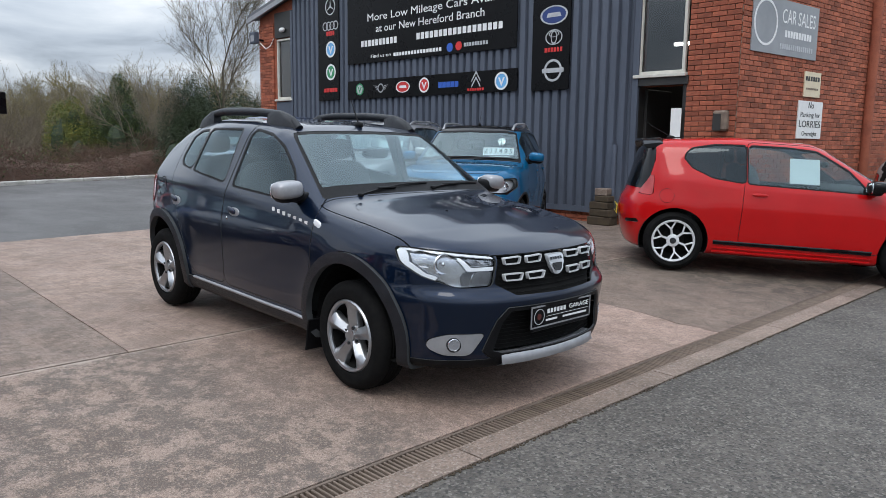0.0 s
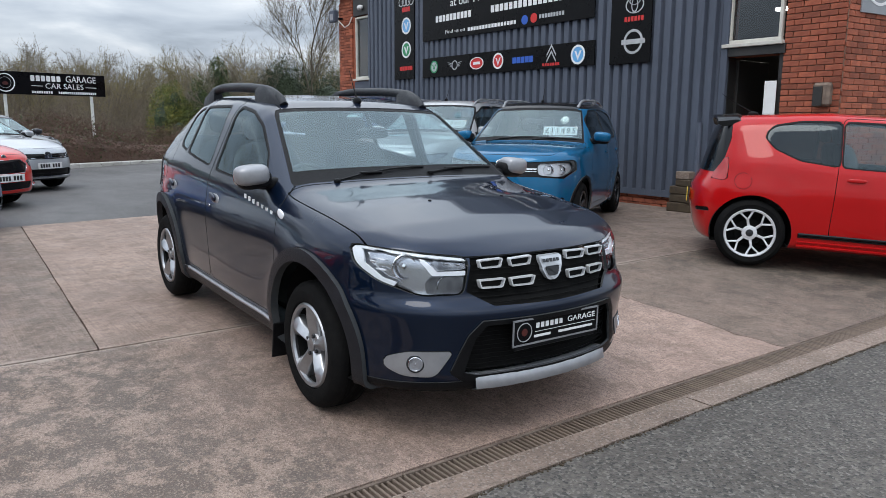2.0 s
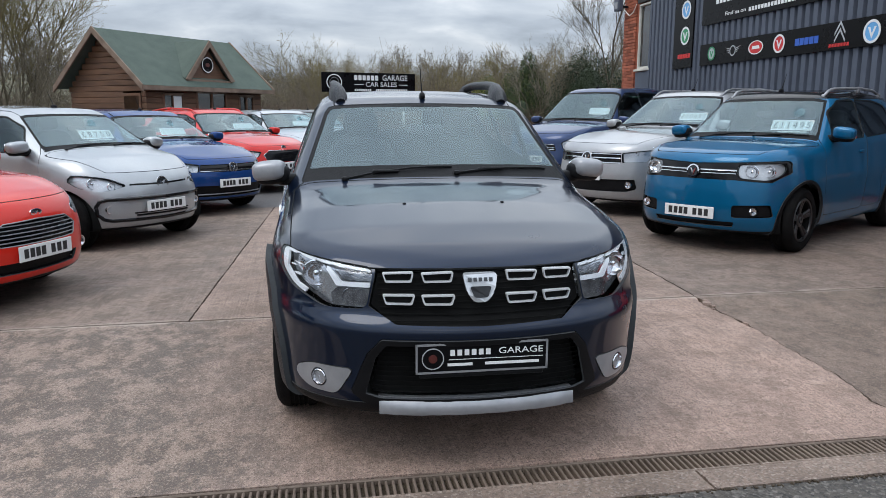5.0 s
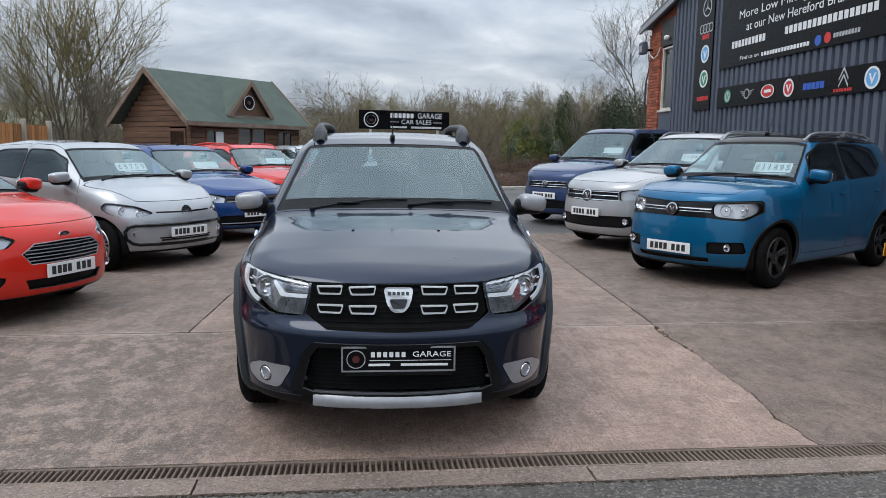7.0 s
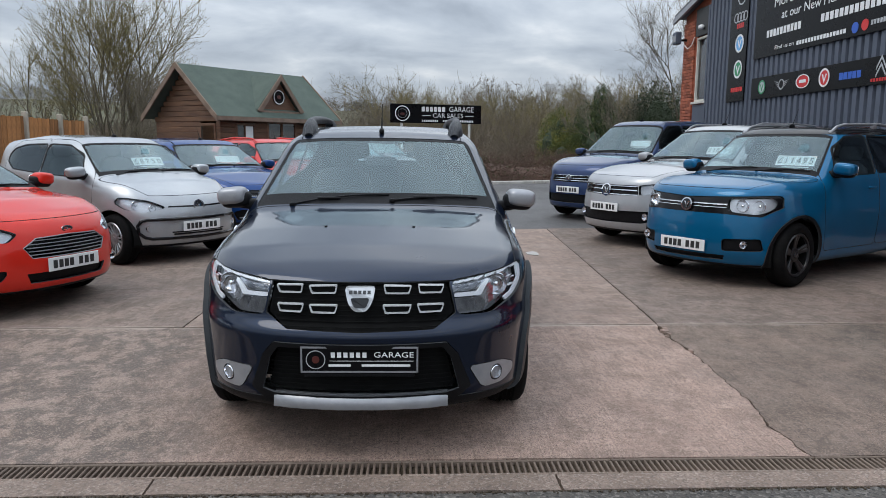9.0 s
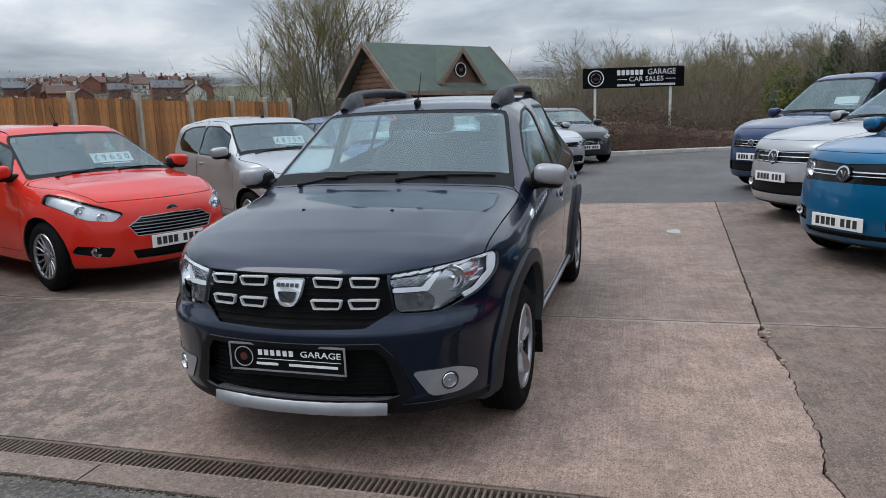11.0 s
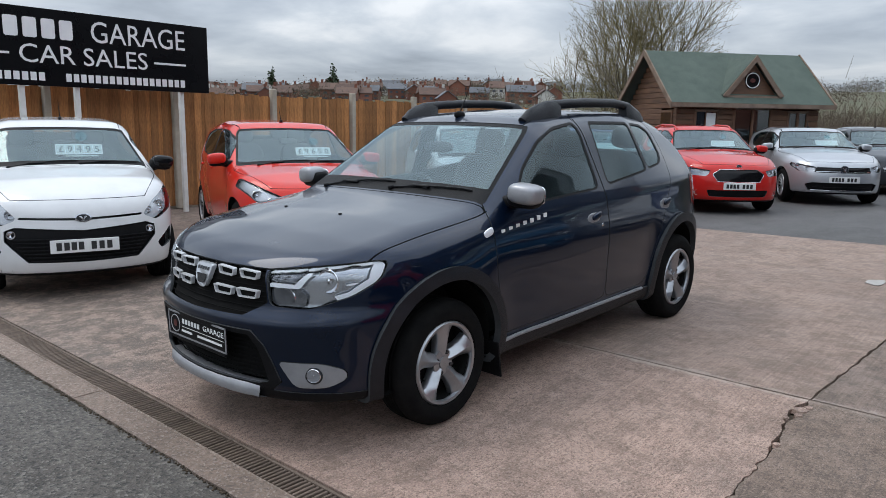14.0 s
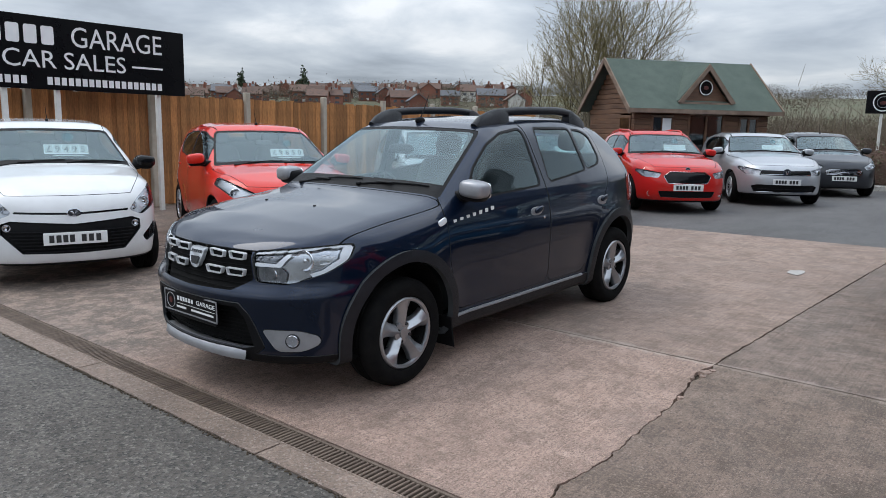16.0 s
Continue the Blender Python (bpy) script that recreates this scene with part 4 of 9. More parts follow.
def mark(parent, kind, u, v, r, m1, m2=None):
    """A maker's mark as plain shapes in its colours."""
    to = face_to(parent)
    top_ = face_to(parent, off=0.036)
    bm = bmesh.new()
    if kind == "ring":
        ring(bm, r * 0.86, r, (u, v), to)
        for a in (90, 210, 330):
            c, s_ = math.cos(radians(a)), math.sin(radians(a))
            prism(bm, [(u + c * r * 0.9, v + s_ * r * 0.9), (u - s_ * r * 0.12, v + c * r * 0.12), (u + s_ * r * 0.12, v - c * r * 0.12)], 0.003, to)
    elif kind == "rings":
        for k in range(4):
            ring(bm, r * 0.32, r * 0.42, (u + (k - 1.5) * r * 0.55, v), to, 20, 0.003)
    elif kind == "disc":
        disc(bm, r, (u, v), to)
    elif kind == "oval":
        disc(bm, r, (u, v), to, ry=r * 0.55)
    elif kind == "wings":
        ring(bm, r * 0.36, r * 0.46, (u, v), to)
        for sd in (-1, 1):
            for k in range(3):
                prism(bm, [(u + sd * r * 0.5, v + r * (0.22 - 0.16 * k)), (u + sd * r * (1.25 - 0.2 * k), v + r * (0.34 - 0.2 * k)), (u + sd * r * 0.5, v + r * (0.12 - 0.16 * k))][::sd], 0.003, to)
    elif kind == "chevrons":
        for k in (0, 1):
            b_ = v + r * (0.15 - 0.75 * k)
            prism(bm, [(u - r * 0.8, b_ - r * 0.55), (u, b_ + r * 0.6), (u + r * 0.8, b_ - r * 0.55), (u + r * 0.8, b_ - r * 0.25), (u, b_ + r * 0.95), (u - r * 0.8, b_ - r * 0.25)], 0.003, to)
    elif kind == "loops":
        ring(bm, r * 0.88, r, (u, v), to, squash=0.72)
        ring(bm, r * 0.50, r * 0.60, (u, v + r * 0.30), to, squash=0.5)
        ring(bm, r * 0.28, r * 0.36, (u, v), to, squash=1.8)
    elif kind == "band":
        ring(bm, r * 0.80, r, (u, v), to)
        prism(bm, [(u - r * 1.2, v - r * 0.2), (u + r * 1.2, v - r * 0.2), (u + r * 1.2, v + r * 0.2), (u - r * 1.2, v + r * 0.2)], 0.006, to)
    p = part("maker_mark", bm, m1, parent)
    if m2:
        bm = bmesh.new()
        if kind == "disc":
            ring(bm, r * 0.80, r * 1.02, (u, v), top_)
            prism(bm, [(u - r * 0.5, v + r * 0.4), (u - r * 0.25, v + r * 0.4), (u, v - r * 0.2), (u + r * 0.25, v + r * 0.4), (u + r * 0.5, v + r * 0.4), (u, v - r * 0.6)], 0.003, top_)
        else:
            ring(bm, r * 0.90, r * 1.03, (u, v), top_, squash=0.55)
            prism(bm, [(u - r * 0.55, v - r * 0.12), (u + r * 0.55, v - r * 0.12), (u + r * 0.45, v + r * 0.14), (u - r * 0.45, v + r * 0.14)], 0.003, top_)
        part("mark_detail", bm, m2, p)
    return p


big = board("banner_sign", -13.56, -8.63, 3.18, 4.75, "large black banner sign with white lettering on the cladding")
ox, oz = -11.095, 3.965
words(big, "More Low Mileage Cars Available", 0.16, -10.75 - ox, 4.13 - oz, WHITE, 4.2)
words(big, "at our New Hereford Branch", 0.16, -10.99 - ox, 3.88 - oz, WHITE, 3.15)
bars(big, -11.27 - ox, -8.93 - ox, 3.61 - oz, 0.13, 18, WHITE)
bars(big, -13.07 - ox, -11.85 - ox, 3.60 - oz, 0.13, 10, WHITE)
words(big, "Find us on", 0.075, -12.40 - ox, 3.31 - oz, WHITE, 0.66)
bars(big, -11.98 - ox, -10.52 - ox, 3.30 - oz, 0.07, 16, WHITE)
mark(big, "disc", -10.31 - ox, 3.31 - oz, 0.085, BLUE_INK)
mark(big, "disc", -10.07 - ox, 3.32 - oz, 0.085, RED_INK)
bars(big, -9.93 - ox, -9.30 - ox, 3.33 - oz, 0.07, 9, SILVER_INK)
strip = board("logo_strip_sign", -13.56, -8.60, 2.405, 2.815, "long black sign strip with a row of maker emblems")
ox, oz = -11.08, 2.61
for kind, x_, z_, r_, a_, b_ in (("disc", -13.12, 2.62, 0.13, SILVER_INK, GREEN_INK), ("wings", -12.40, 2.62, 0.21, SILVER_INK, None), ("oval", -11.68, 2.615, 0.21, RED_INK, WHITE), ("disc", -11.03, 2.62, 0.15, RED_INK, WHITE), ("chevrons", -9.60, 2.67, 0.14, SILVER_INK, None), ("disc", -8.96, 2.60, 0.16, SKYBLUE_INK, WHITE)):
    mark(strip, kind, x_ - ox, z_ - oz, r_, a_, b_)
bars(strip, -10.62 - ox, -10.05 - ox, 2.60 - oz, 0.11, 5, BLUE_INK, gap=0.14)
bars(strip, -9.82 - ox, -9.38 - ox, 2.475 - oz, 0.05, 7, RED_INK)
col_l = board("logo_column_sign", -14.68, -13.89, 2.41, 4.95, "tall black sign column with maker emblems by the brick pier")
ox, oz = -14.285, 3.68
mark(col_l, "ring", -14.2 - ox, 4.54 - oz, 0.19, SILVER_INK)
mark(col_l, "rings", -14.2 - ox, 4.11 - oz, 0.24, SILVER_INK)
bars(col_l, -14.36 - ox, -14.04 - ox, 3.94 - oz, 0.10, 4, RED_INK, gap=0.18)
mark(col_l, "disc", -14.19 - ox, 3.58 - oz, 0.18, SKYBLUE_INK, WHITE)
mark(col_l, "disc", -14.19 - ox, 3.06 - oz, 0.18, GREEN_INK, WHITE)
bars(col_l, -14.46 - ox, -13.94 - ox, 2.65 - oz, 0.09, 5, RED_INK, gap=0.14)
col_r = board("logo_column_sign", -8.27, -7.47, 2.385, 4.85, "tall black sign column with maker emblems by the doorway")
ox, oz = -7.87, 3.6175
mark(col_r, "oval", -7.81 - ox, 3.65 - oz, 0.28, NAVY_INK, SILVER_INK)
mark(col_r, "loops", -7.80 - ox, 3.28 - oz, 0.18, SILVER_INK)
bars(col_r, -7.99 - ox, -7.60 - ox, 3.07 - oz, 0.075, 6, RED_INK)
mark(col_r, "band", -7.80 - ox, 2.72 - oz, 0.19, SILVER_INK)
mark(col_r, "rings", -7.80 - ox, 4.1 - oz, 0.2, SILVER_INK)


# boards on the side wall
def side_board(name, s0, s1, z0, z1, material, label):
    c = side_pt((s0 + s1) / 2, (z0 + z1) / 2, 0.0)
    m = Matrix.Translation(c) @ Matrix(((SX, -SY, 0, 0), (SY, SX, 0, 0), (0, 0, 1, 0), (0, 0, 0, 1)))
    s_ = thing(name, m, label, "sign")
    part("panel", B((s1 - s0, 0.02, z1 - z0), (0, -0.012, 0), bevel=0.003), material, s_)
    return s_


cs = side_board("car_sales_sign", 0.20, 2.17, 2.83, 3.64, SIGN_GREY, "weathered grey car sales sign on the brick wall")
words(cs, "CAR SALES", 0.21, 0.36, 0.16, WHITE, 1.04, 0.024)
bars(cs, -0.05, 0.80, -0.08, 0.10, 10, WHITE, 0.022)
bars(cs, -0.18, 0.86, -0.27, 0.08, 16, SILVER_INK, 0.022)
part("round_mark", ring(bmesh.new(), 0.30, 0.335, (-0.62, 0.03), face_to(cs, off=0.022)), WHITE, cs)
np_ = side_board("parking_sign", 1.74, 2.55, 1.59, 2.19, PLATE_WHITE, "white no-parking sign with black lettering on brick")
words(np_, "No", 0.10, 0, 0.23, DARK_INK, None, 0.024)
words(np_, "Parking for", 0.08, 0, 0.08, DARK_INK, 0.66, 0.024)
words(np_, "LORRIES", 0.11, 0, -0.07, DARK_INK, 0.72, 0.024)
words(np_, "Overnight", 0.07, 0, -0.22, DARK_INK, 0.5, 0.024)
cr = side_board("cream_notice", 1.87, 2.41, 2.255, 2.65, SIGN_CREAM, "small cream notice board above the parking sign")
bars(cr, -0.24, 0.24, 0.09, 0.07, 6, DARK_INK, 0.022)
bars(cr, -0.2, 0.2, -0.07, 0.03, 8, IRON, 0.022)

# ---- fence, signs on posts, hut, kerb ----
fence = thing("board_fence", Matrix.Translation((0, -4.9, 0)), "orange-brown close-board fence with concrete posts", "fence")
rf = random.Random(3)
FENCE_Z = 0.08
for x in (-2.9, -4.9, -6.88, -8.83, -10.78, -12.6, -14.4, -16.2, -17.9, -19.4):
    bm = B((0.095, 0.12, 2.03), (x, 0.06, 1.0 + FENCE_Z), bevel=0.012)
    part("fence_post", bm, POST_CONC, fence)
board_me = []
for k in range(3):
    w, t1, t2 = 0.112, 0.030, 0.010
    bm = bmesh.new()
    prism(bm, [(-w / 2, 0), (w / 2, 0), (w / 2, t2), (-w / 2, t1)], 1.86 + 0.012 * k, lambda u, v, d: (u, v, d))
    bmesh.ops.recalc_face_normals(bm, faces=bm.faces)
    me = bpy.data.meshes.new("board")
    bm.to_mesh(me)
    bm.free()
    me.materials.append(FENCE_WOOD)
    board_me.append(me)
x, side_ = -2.6, True
while x > -19.4:
    ob = new("board", board_me[rf.randrange(3)])
    ob.parent = fence
    ob.matrix_local = Matrix.Translation((x, rf.uniform(-0.003, 0.003) + (0.022 if side_ else 0.0), 0.10 + rf.uniform(-0.008, 0.008))) @ Matrix.Rotation(rf.uniform(-0.006, 0.006), 4, "Y")
    x -= 0.098
    side_ = not side_
part("gravel_board", B((16.8, 0.04, 0.16), (-11.0, -0.02, 0.08)), POST_CONC, fence)
for z in (0.45, 1.05, 1.65):
    part("rail", B((16.8, 0.045, 0.08), (-11.0, -0.035, z)), FENCE_WOOD, fence)


def dealer_sign(name, m, w, h, z0, posts, scale, label, logo_u, text_u, post_dx=0.0):
    """A black dealer's board on white posts; the trading name stands as bars."""
    s_ = thing(name, m, label, "sign")
    part("panel", B((w, 0.03, h), (0, -0.015, z0 + h / 2), bevel=0.004), SIGN_BLACK, s_)
    for p_ in posts:
        part("post", B((0.07, 0.07, z0 + h * 0.7 if post_dx else z0 + 0.3), (p_, 0.04, (z0 + h * 0.7 if post_dx else z0 + 0.3) / 2), bevel=0.006), POST_WHITE, s_)
    k = scale
    zc = z0 + h / 2
    u = text_u
    to = face_to(s_, off=0.032)
    words(s_, "GARAGE", 0.30 * k, u + 0.79 * k, zc + 0.25 * k, WHITE, 1.44 * k)
    for i in range(6):
        a = u + (-1.52 + 0.234 * i) * k
        bm = prism(bmesh.new(), rounded([(a, zc + 0.12 * k), (a + 0.175 * k, zc + 0.12 * k), (a + 0.175 * k, zc + 0.38 * k), (a, zc + 0.38 * k)], 0.03 * k, 2), 0.004, to)
        part("word_bar", bm, WHITE, s_)
    words(s_, "CAR SALES", 0.25 * k, u, zc - 0.10 * k, WHITE, 1.78 * k)
    for a, b in ((-1.52, -1.0), (1.0, 1.52)):
        part("rule", prism(bmesh.new(), [(u + a * k, zc - 0.115 * k), (u + b * k, zc - 0.115 * k), (u + b * k, zc - 0.085 * k), (u + a * k, zc - 0.085 * k)], 0.003, to), WHITE, s_)
    bars(s_, u - 1.5 * k, u - 0.55 * k, zc - 0.385 * k, 0.11 * k, 9, WHITE)
    bars(s_, u - 0.30 * k, u + 1.52 * k, zc - 0.385 * k, 0.11 * k, 18, WHITE)
    part("round_mark", ring(bmesh.new(), 0.37 * k, 0.42 * k, (logo_u, zc), to, 40), WHITE, s_)
    part("centre_mark", disc(bmesh.new(), 0.13 * k, (logo_u, zc - 0.02), to, ry=0.08 * k), DARK_RED_INK, s_)
    part("round_mark", ring(bmesh.new(), 0.24 * k, 0.255 * k, (logo_u, zc), to, 40), SILVER_INK, s_)
    return s_


# the large board in front of the fence faces +y
m1 = Matrix.Translation((-4.95, -4.35, gz(-5, -4.4))) @ Matrix.Rotation(math.pi, 4, "Z")
dealer_sign("dealer_sign", m1, 4.5, 1.02, 1.90, (1.79, 0.19, -0.53, -1.9), 1.0, "large black dealer sign on white posts before the fence", -1.75, 0.335)
# the small board by the far kerb
d2 = Vector((-24.25 + 23.55, 6.3 - 3.22, 0)).normalized()
m2 = Matrix.Translation((-23.90, 4.76, 0.14)) @ Matrix(((d2.x, -d2.y, 0, 0), (d2.y, d2.x, 0, 0), (0, 0, 1, 0), (0, 0, 0, 1)))
dealer_sign("dealer_sign", m2, 3.16, 0.62, 2.0, (-1.18, 1.18), 0.60, "small black dealer sign on two white posts by the kerb", -1.17, 0.40, 1.0)

# hut
HU = Vector((-0.783, 0.622, 0))   # along the ridge
HV = Vector((0.622, 0.783, 0))    # towards the forecourt
hc = Vector((-19.70, -0.68, 0.13))
mh = Matrix.Translation(hc) @ Matrix(((HU.x, -HV.x, 0, 0), (HU.y, -HV.y, 0, 0), (0, 0, 1, 0), (0, 0, 0, 1)))
hut = thing("log_cabin", mh, "brown log cabin office with a green felt roof and gablet", "cabin")
# local: x along the ridge, -y to the front
L2, D2, EH, RH = 1.90, 1.27, 1.96, 3.14
for side, z_top in (("front", EH), ("back", EH)):
    y = -D2 if side == "front" else D2
    n = 15
    for k in range(n):
        z0 = k * EH / n
        holes = ((-1.42, -0.80, 0.95, 1.78), (-0.40, 0.62, 0.0, 1.85), (1.05, 1.62, 0.95, 1.78)) if side == "front" else ()
        segs = [(-L2, L2)]
        for a, b, za, zb in holes:
            if z0 + EH / n > za + 0.01 and z0 < zb - 0.01:
                segs = [q for s0, s1 in segs for q in ((s0, min(s1, a)), (max(s0, b), s1)) if q[1] - q[0] > 0.02]
        for s0, s1 in segs:
            part("log", B((s1 - s0, 0.06, EH / n - 0.004), ((s0 + s1) / 2, y, z0 + EH / n / 2), bevel=0.012), LOG, hut)
for sd in (-1, 1):
    n, z0, hh = 24, 0.0, EH / 15
    while z0 < RH - 0.15:
        half = D2 if z0 + hh <= EH else max(0.05, D2 * (RH + 0.06 - z0 - hh * 0.42) / (RH + 0.06 - EH))
        segs = [(-half, half)]
        if sd == -1 and 0.93 < z0 + hh and z0 < 1.80:
            segs = [(-half, -1.15), (-0.55, half)]
        for s0, s1 in segs:
            part("log", B((0.06, s1 - s0, hh - 0.004), (sd * (L2 - 0.03), (s0 + s1) / 2, z0 + hh / 2), bevel=0.012), LOG, hut)
        z0 += hh


def hut_opening(x0, x1, z0, z1, n, name):
    w = part(name, B((x1 - x0, 0.04, 0.06), ((x0 + x1) / 2, -D2 - 0.02, z1), bevel=0.006), TRIM_WOOD, hut)
    for a, b, c, d in [(x0, x1, z0, z0 + 0.05), (x0 - 0.02, x0 + 0.05, z0, z1), (x1 - 0.05, x1 + 0.02, z0, z1)] + [(x0 + (x1 - x0) * k / n - 0.03, x0 + (x1 - x0) * k / n + 0.03, z0, z1) for k in range(1, n)]:
        part("frame", B((b - a, 0.045, d - c), ((a + b) / 2, -D2 - 0.018, (c + d) / 2), bevel=0.006), LOG, w)
    if name == "cabin_door":
        part("lower_panel", B((x1 - x0 - 0.1, 0.03, 0.85), ((x0 + x1) / 2, -D2 - 0.01, 0.45)), LOG, w)
    part("pane", B((x1 - x0 - 0.06, 0.006, z1 - z0 - 0.06), ((x0 + x1) / 2, -D2 - 0.005, (z0 + z1) / 2)), WINDOW_DARK, w)
    return w


hut_opening(-1.42, -0.80, 0.95, 1.78, 2, "cabin_window")
hut_opening(-0.40, 0.62, 0.02, 1.85, 2, "cabin_door")
hut_opening(1.05, 1.62, 0.95, 1.78, 2, "cabin_window")
part("paper_notice", B((0.24, 0.005, 0.34), (-1.0, -D2 - 0.04, 1.56)), PAPER, hut)
part("side_window", B((0.03, 0.60, 0.84), (-L2 - 0.01, -0.85, 1.37), bevel=0.006), LOG, hut)
part("side_pane", B((0.01, 0.48, 0.72), (-L2 - 0.03, -0.85, 1.37)), WINDOW_DARK, hut)
part("dark_inside", B((3.5, 2.5, 1.7), (0, 0, 0.90)), ROOM_DARK, hut)
OH, OG = 0.24, 0.25
for sd in (-1, 1):
    bm = bmesh.new()
    y_e, z_e = sd * (D2 + OH), EH - 0.02 - OH * 0.12
    prism(bm, [(0, RH + 0.06), (y_e, z_e), (y_e, z_e + 0.05), (0, RH + 0.12)], 2 * (L2 + OG), lambda u, v, d: (-L2 - OG + d, u, v))
    part("roof_slope", bm, ROOF_FELT, hut)
    for ex in (-1, 1):
        bm = bmesh.new()
        prism(bm, [(0, RH + 0.15), (y_e * 1.02, z_e + 0.06), (y_e * 1.02, z_e - 0.09), (0, RH - 0.01)], 0.035, lambda u, v, d: (ex * (L2 + OG) + ex * d, u, v))
        part("barge_board", bm, TRIM_WOOD, hut)
part("fascia", B((2 * (L2 + OG), 0.03, 0.10), (0, -D2 - OH - 0.016, EH - 0.055)), TRIM_WOOD, hut)
# gablet over the door
gx, gz0, gz1, gw, gy = 0.05, EH + 0.19, RH - 0.15, 0.72, -D2 + 0.02
bm = bmesh.new()
prism(bm, [(gx - gw + 0.05, gz0), (gx + gw - 0.05, gz0), (gx, gz1 - 0.06)], 0.05, lambda u, v, d: (u, gy + d, v))
gab = part("gablet", bm, LOG, hut)
for sd in (-1, 1):
    bm = bmesh.new()
    prism(bm, [(gx, gz1 + 0.06), (gx + sd * (gw + 0.08), gz0 - 0.02), (gx + sd * (gw + 0.08), gz0 + 0.03), (gx, gz1 + 0.11)], 1.35, lambda u, v, d: (u, gy - 0.10 + d, v))
    part("gablet_roof", bm, ROOF_FELT, gab)
    bm = bmesh.new()
    prism(bm, [(gx, gz1 + 0.10), (gx + sd * (gw + 0.09), gz0 - 0.01), (gx + sd * (gw - 0.05), gz0 - 0.03), (gx, gz1 - 0.05)], 0.035, lambda u, v, d: (u, gy - 0.135 + d, v))
    part("gablet_board", bm, TRIM_WOOD, gab)
part("gablet_base", B((2 * gw + 0.1, 0.10, 0.06), (gx, gy - 0.05, gz0 - 0.03)), TRIM_WOOD, gab)
tob = lambda u, v, d: (gx + u, gy - 0.002 - d, gz0 + 0.36 + v)
rm = part("round_sign", disc(bmesh.new(), 0.20, (0, 0), tob, thick=0.02), SIGN_BLACK, gab)
part("round_mark", ring(bmesh.new(), 0.165, 0.185, (0, 0), lambda u, v, d: tob(u, v, d + 0.021)), WHITE, rm)
part("centre_mark", disc(bmesh.new(), 0.07, (0, 0), lambda u, v, d: tob(u, v, d + 0.021), ry=0.05), DARK_RED_INK, rm)

# low whitewashed kerb along the back of the yard
kl = thing("yard_kerb", Matrix(), "low whitewashed concrete kerb along the yard's edge", "kerb")
kpts = [(-20.9, 2.2), (-21.55, 3.5), (-22.25, 5.0), (-22.9, 6.5), (-23.5, 8.0), (-24.1, 9.5), (-24.7, 11.0), (-25.3, 12.5), (-25.9, 14.0), (-26.5, 15.5)]
for (xa, ya), (xb, yb) in zip(kpts, kpts[1:]):
    L_ = math.hypot(xb - xa, yb - ya)
    part("kerb_stone", B((L_ - 0.012, 0.20, 0.34), ((xa + xb) / 2, (ya + yb) / 2, 0.10), Matrix.Rotation(math.atan2(yb - ya, xb - xa) + rf.uniform(-0.01, 0.01), 3, "Z"), bevel=0.02), KERB_WHITE, kl)

# ---- plants and the far side of the valley ----
rng = np.random.default_rng(11)


def bare_tree(height, spread, rng_, stems=1, levels=5, twist=0.5, lean=0.0, start=0.25, thin=1.0):
    """Limbs and twigs of a leafless tree at the origin: (limb sticks, twig sticks, twig ends)."""
    limbs, twigs = [], []
    tips = []
    todo = []
    for k in range(stems):
        a = 2 * math.pi * k / max(1, stems) + rng_.uniform(0, 1)
        d = np.array([math.cos(a) * (0.35 if stems > 1 else 0.05) + lean, math.sin(a) * (0.35 if stems > 1 else 0.05), 1.0])
        todo.append((np.array([math.cos(a), math.sin(a), 0.0]) * 0.15 * (stems > 1), d / np.linalg.norm(d), height * (0.42 if stems > 1 else 0.5), 0.016 * height * thin / (stems ** 0.4), 0))
    while todo:
        p, d, l, r, lv = todo.pop()
        n = 4 if lv < 2 else 3
        for i in range(n):
            q = p + d * l / n
            (limbs if lv < 2 else twigs).append((p, q, r * (1 - 0.18 * i / n * 2), r * (1 - 0.18 * (i + 1) / n * 2)))
            if lv < levels and (lv > 0 or i >= n * start):
                for _ in range(1 if lv < 1 else 2):
                    s = rng_.normal(size=3)
                    s -= d * s.dot(d)
                    s /= np.linalg.norm(s)
                    e = d * rng_.uniform(0.55, 0.9) + s * spread * rng_.uniform(0.6, 1.1) + np.array([0, 0, 0.22])
                    e /= np.linalg.norm(e)
                    todo.append((q, e, l * rng_.uniform(0.45, 0.68), r * 0.52, lv + 1))
            p = q
            d = d + rng_.normal(size=3) * 0.10 * twist + np.array([0, 0, 0.04])
            d /= np.linalg.norm(d)
        if lv >= levels - 1:
            tips.append(p)
    return limbs, twigs, np.array(tips)


def to_sticks(lst):
    a, b = np.array([q[0] for q in lst]), np.array([q[1] for q in lst])
    return sticks(a, b, np.array([q[2] for q in lst]), np.array([q[3] for q in lst]))


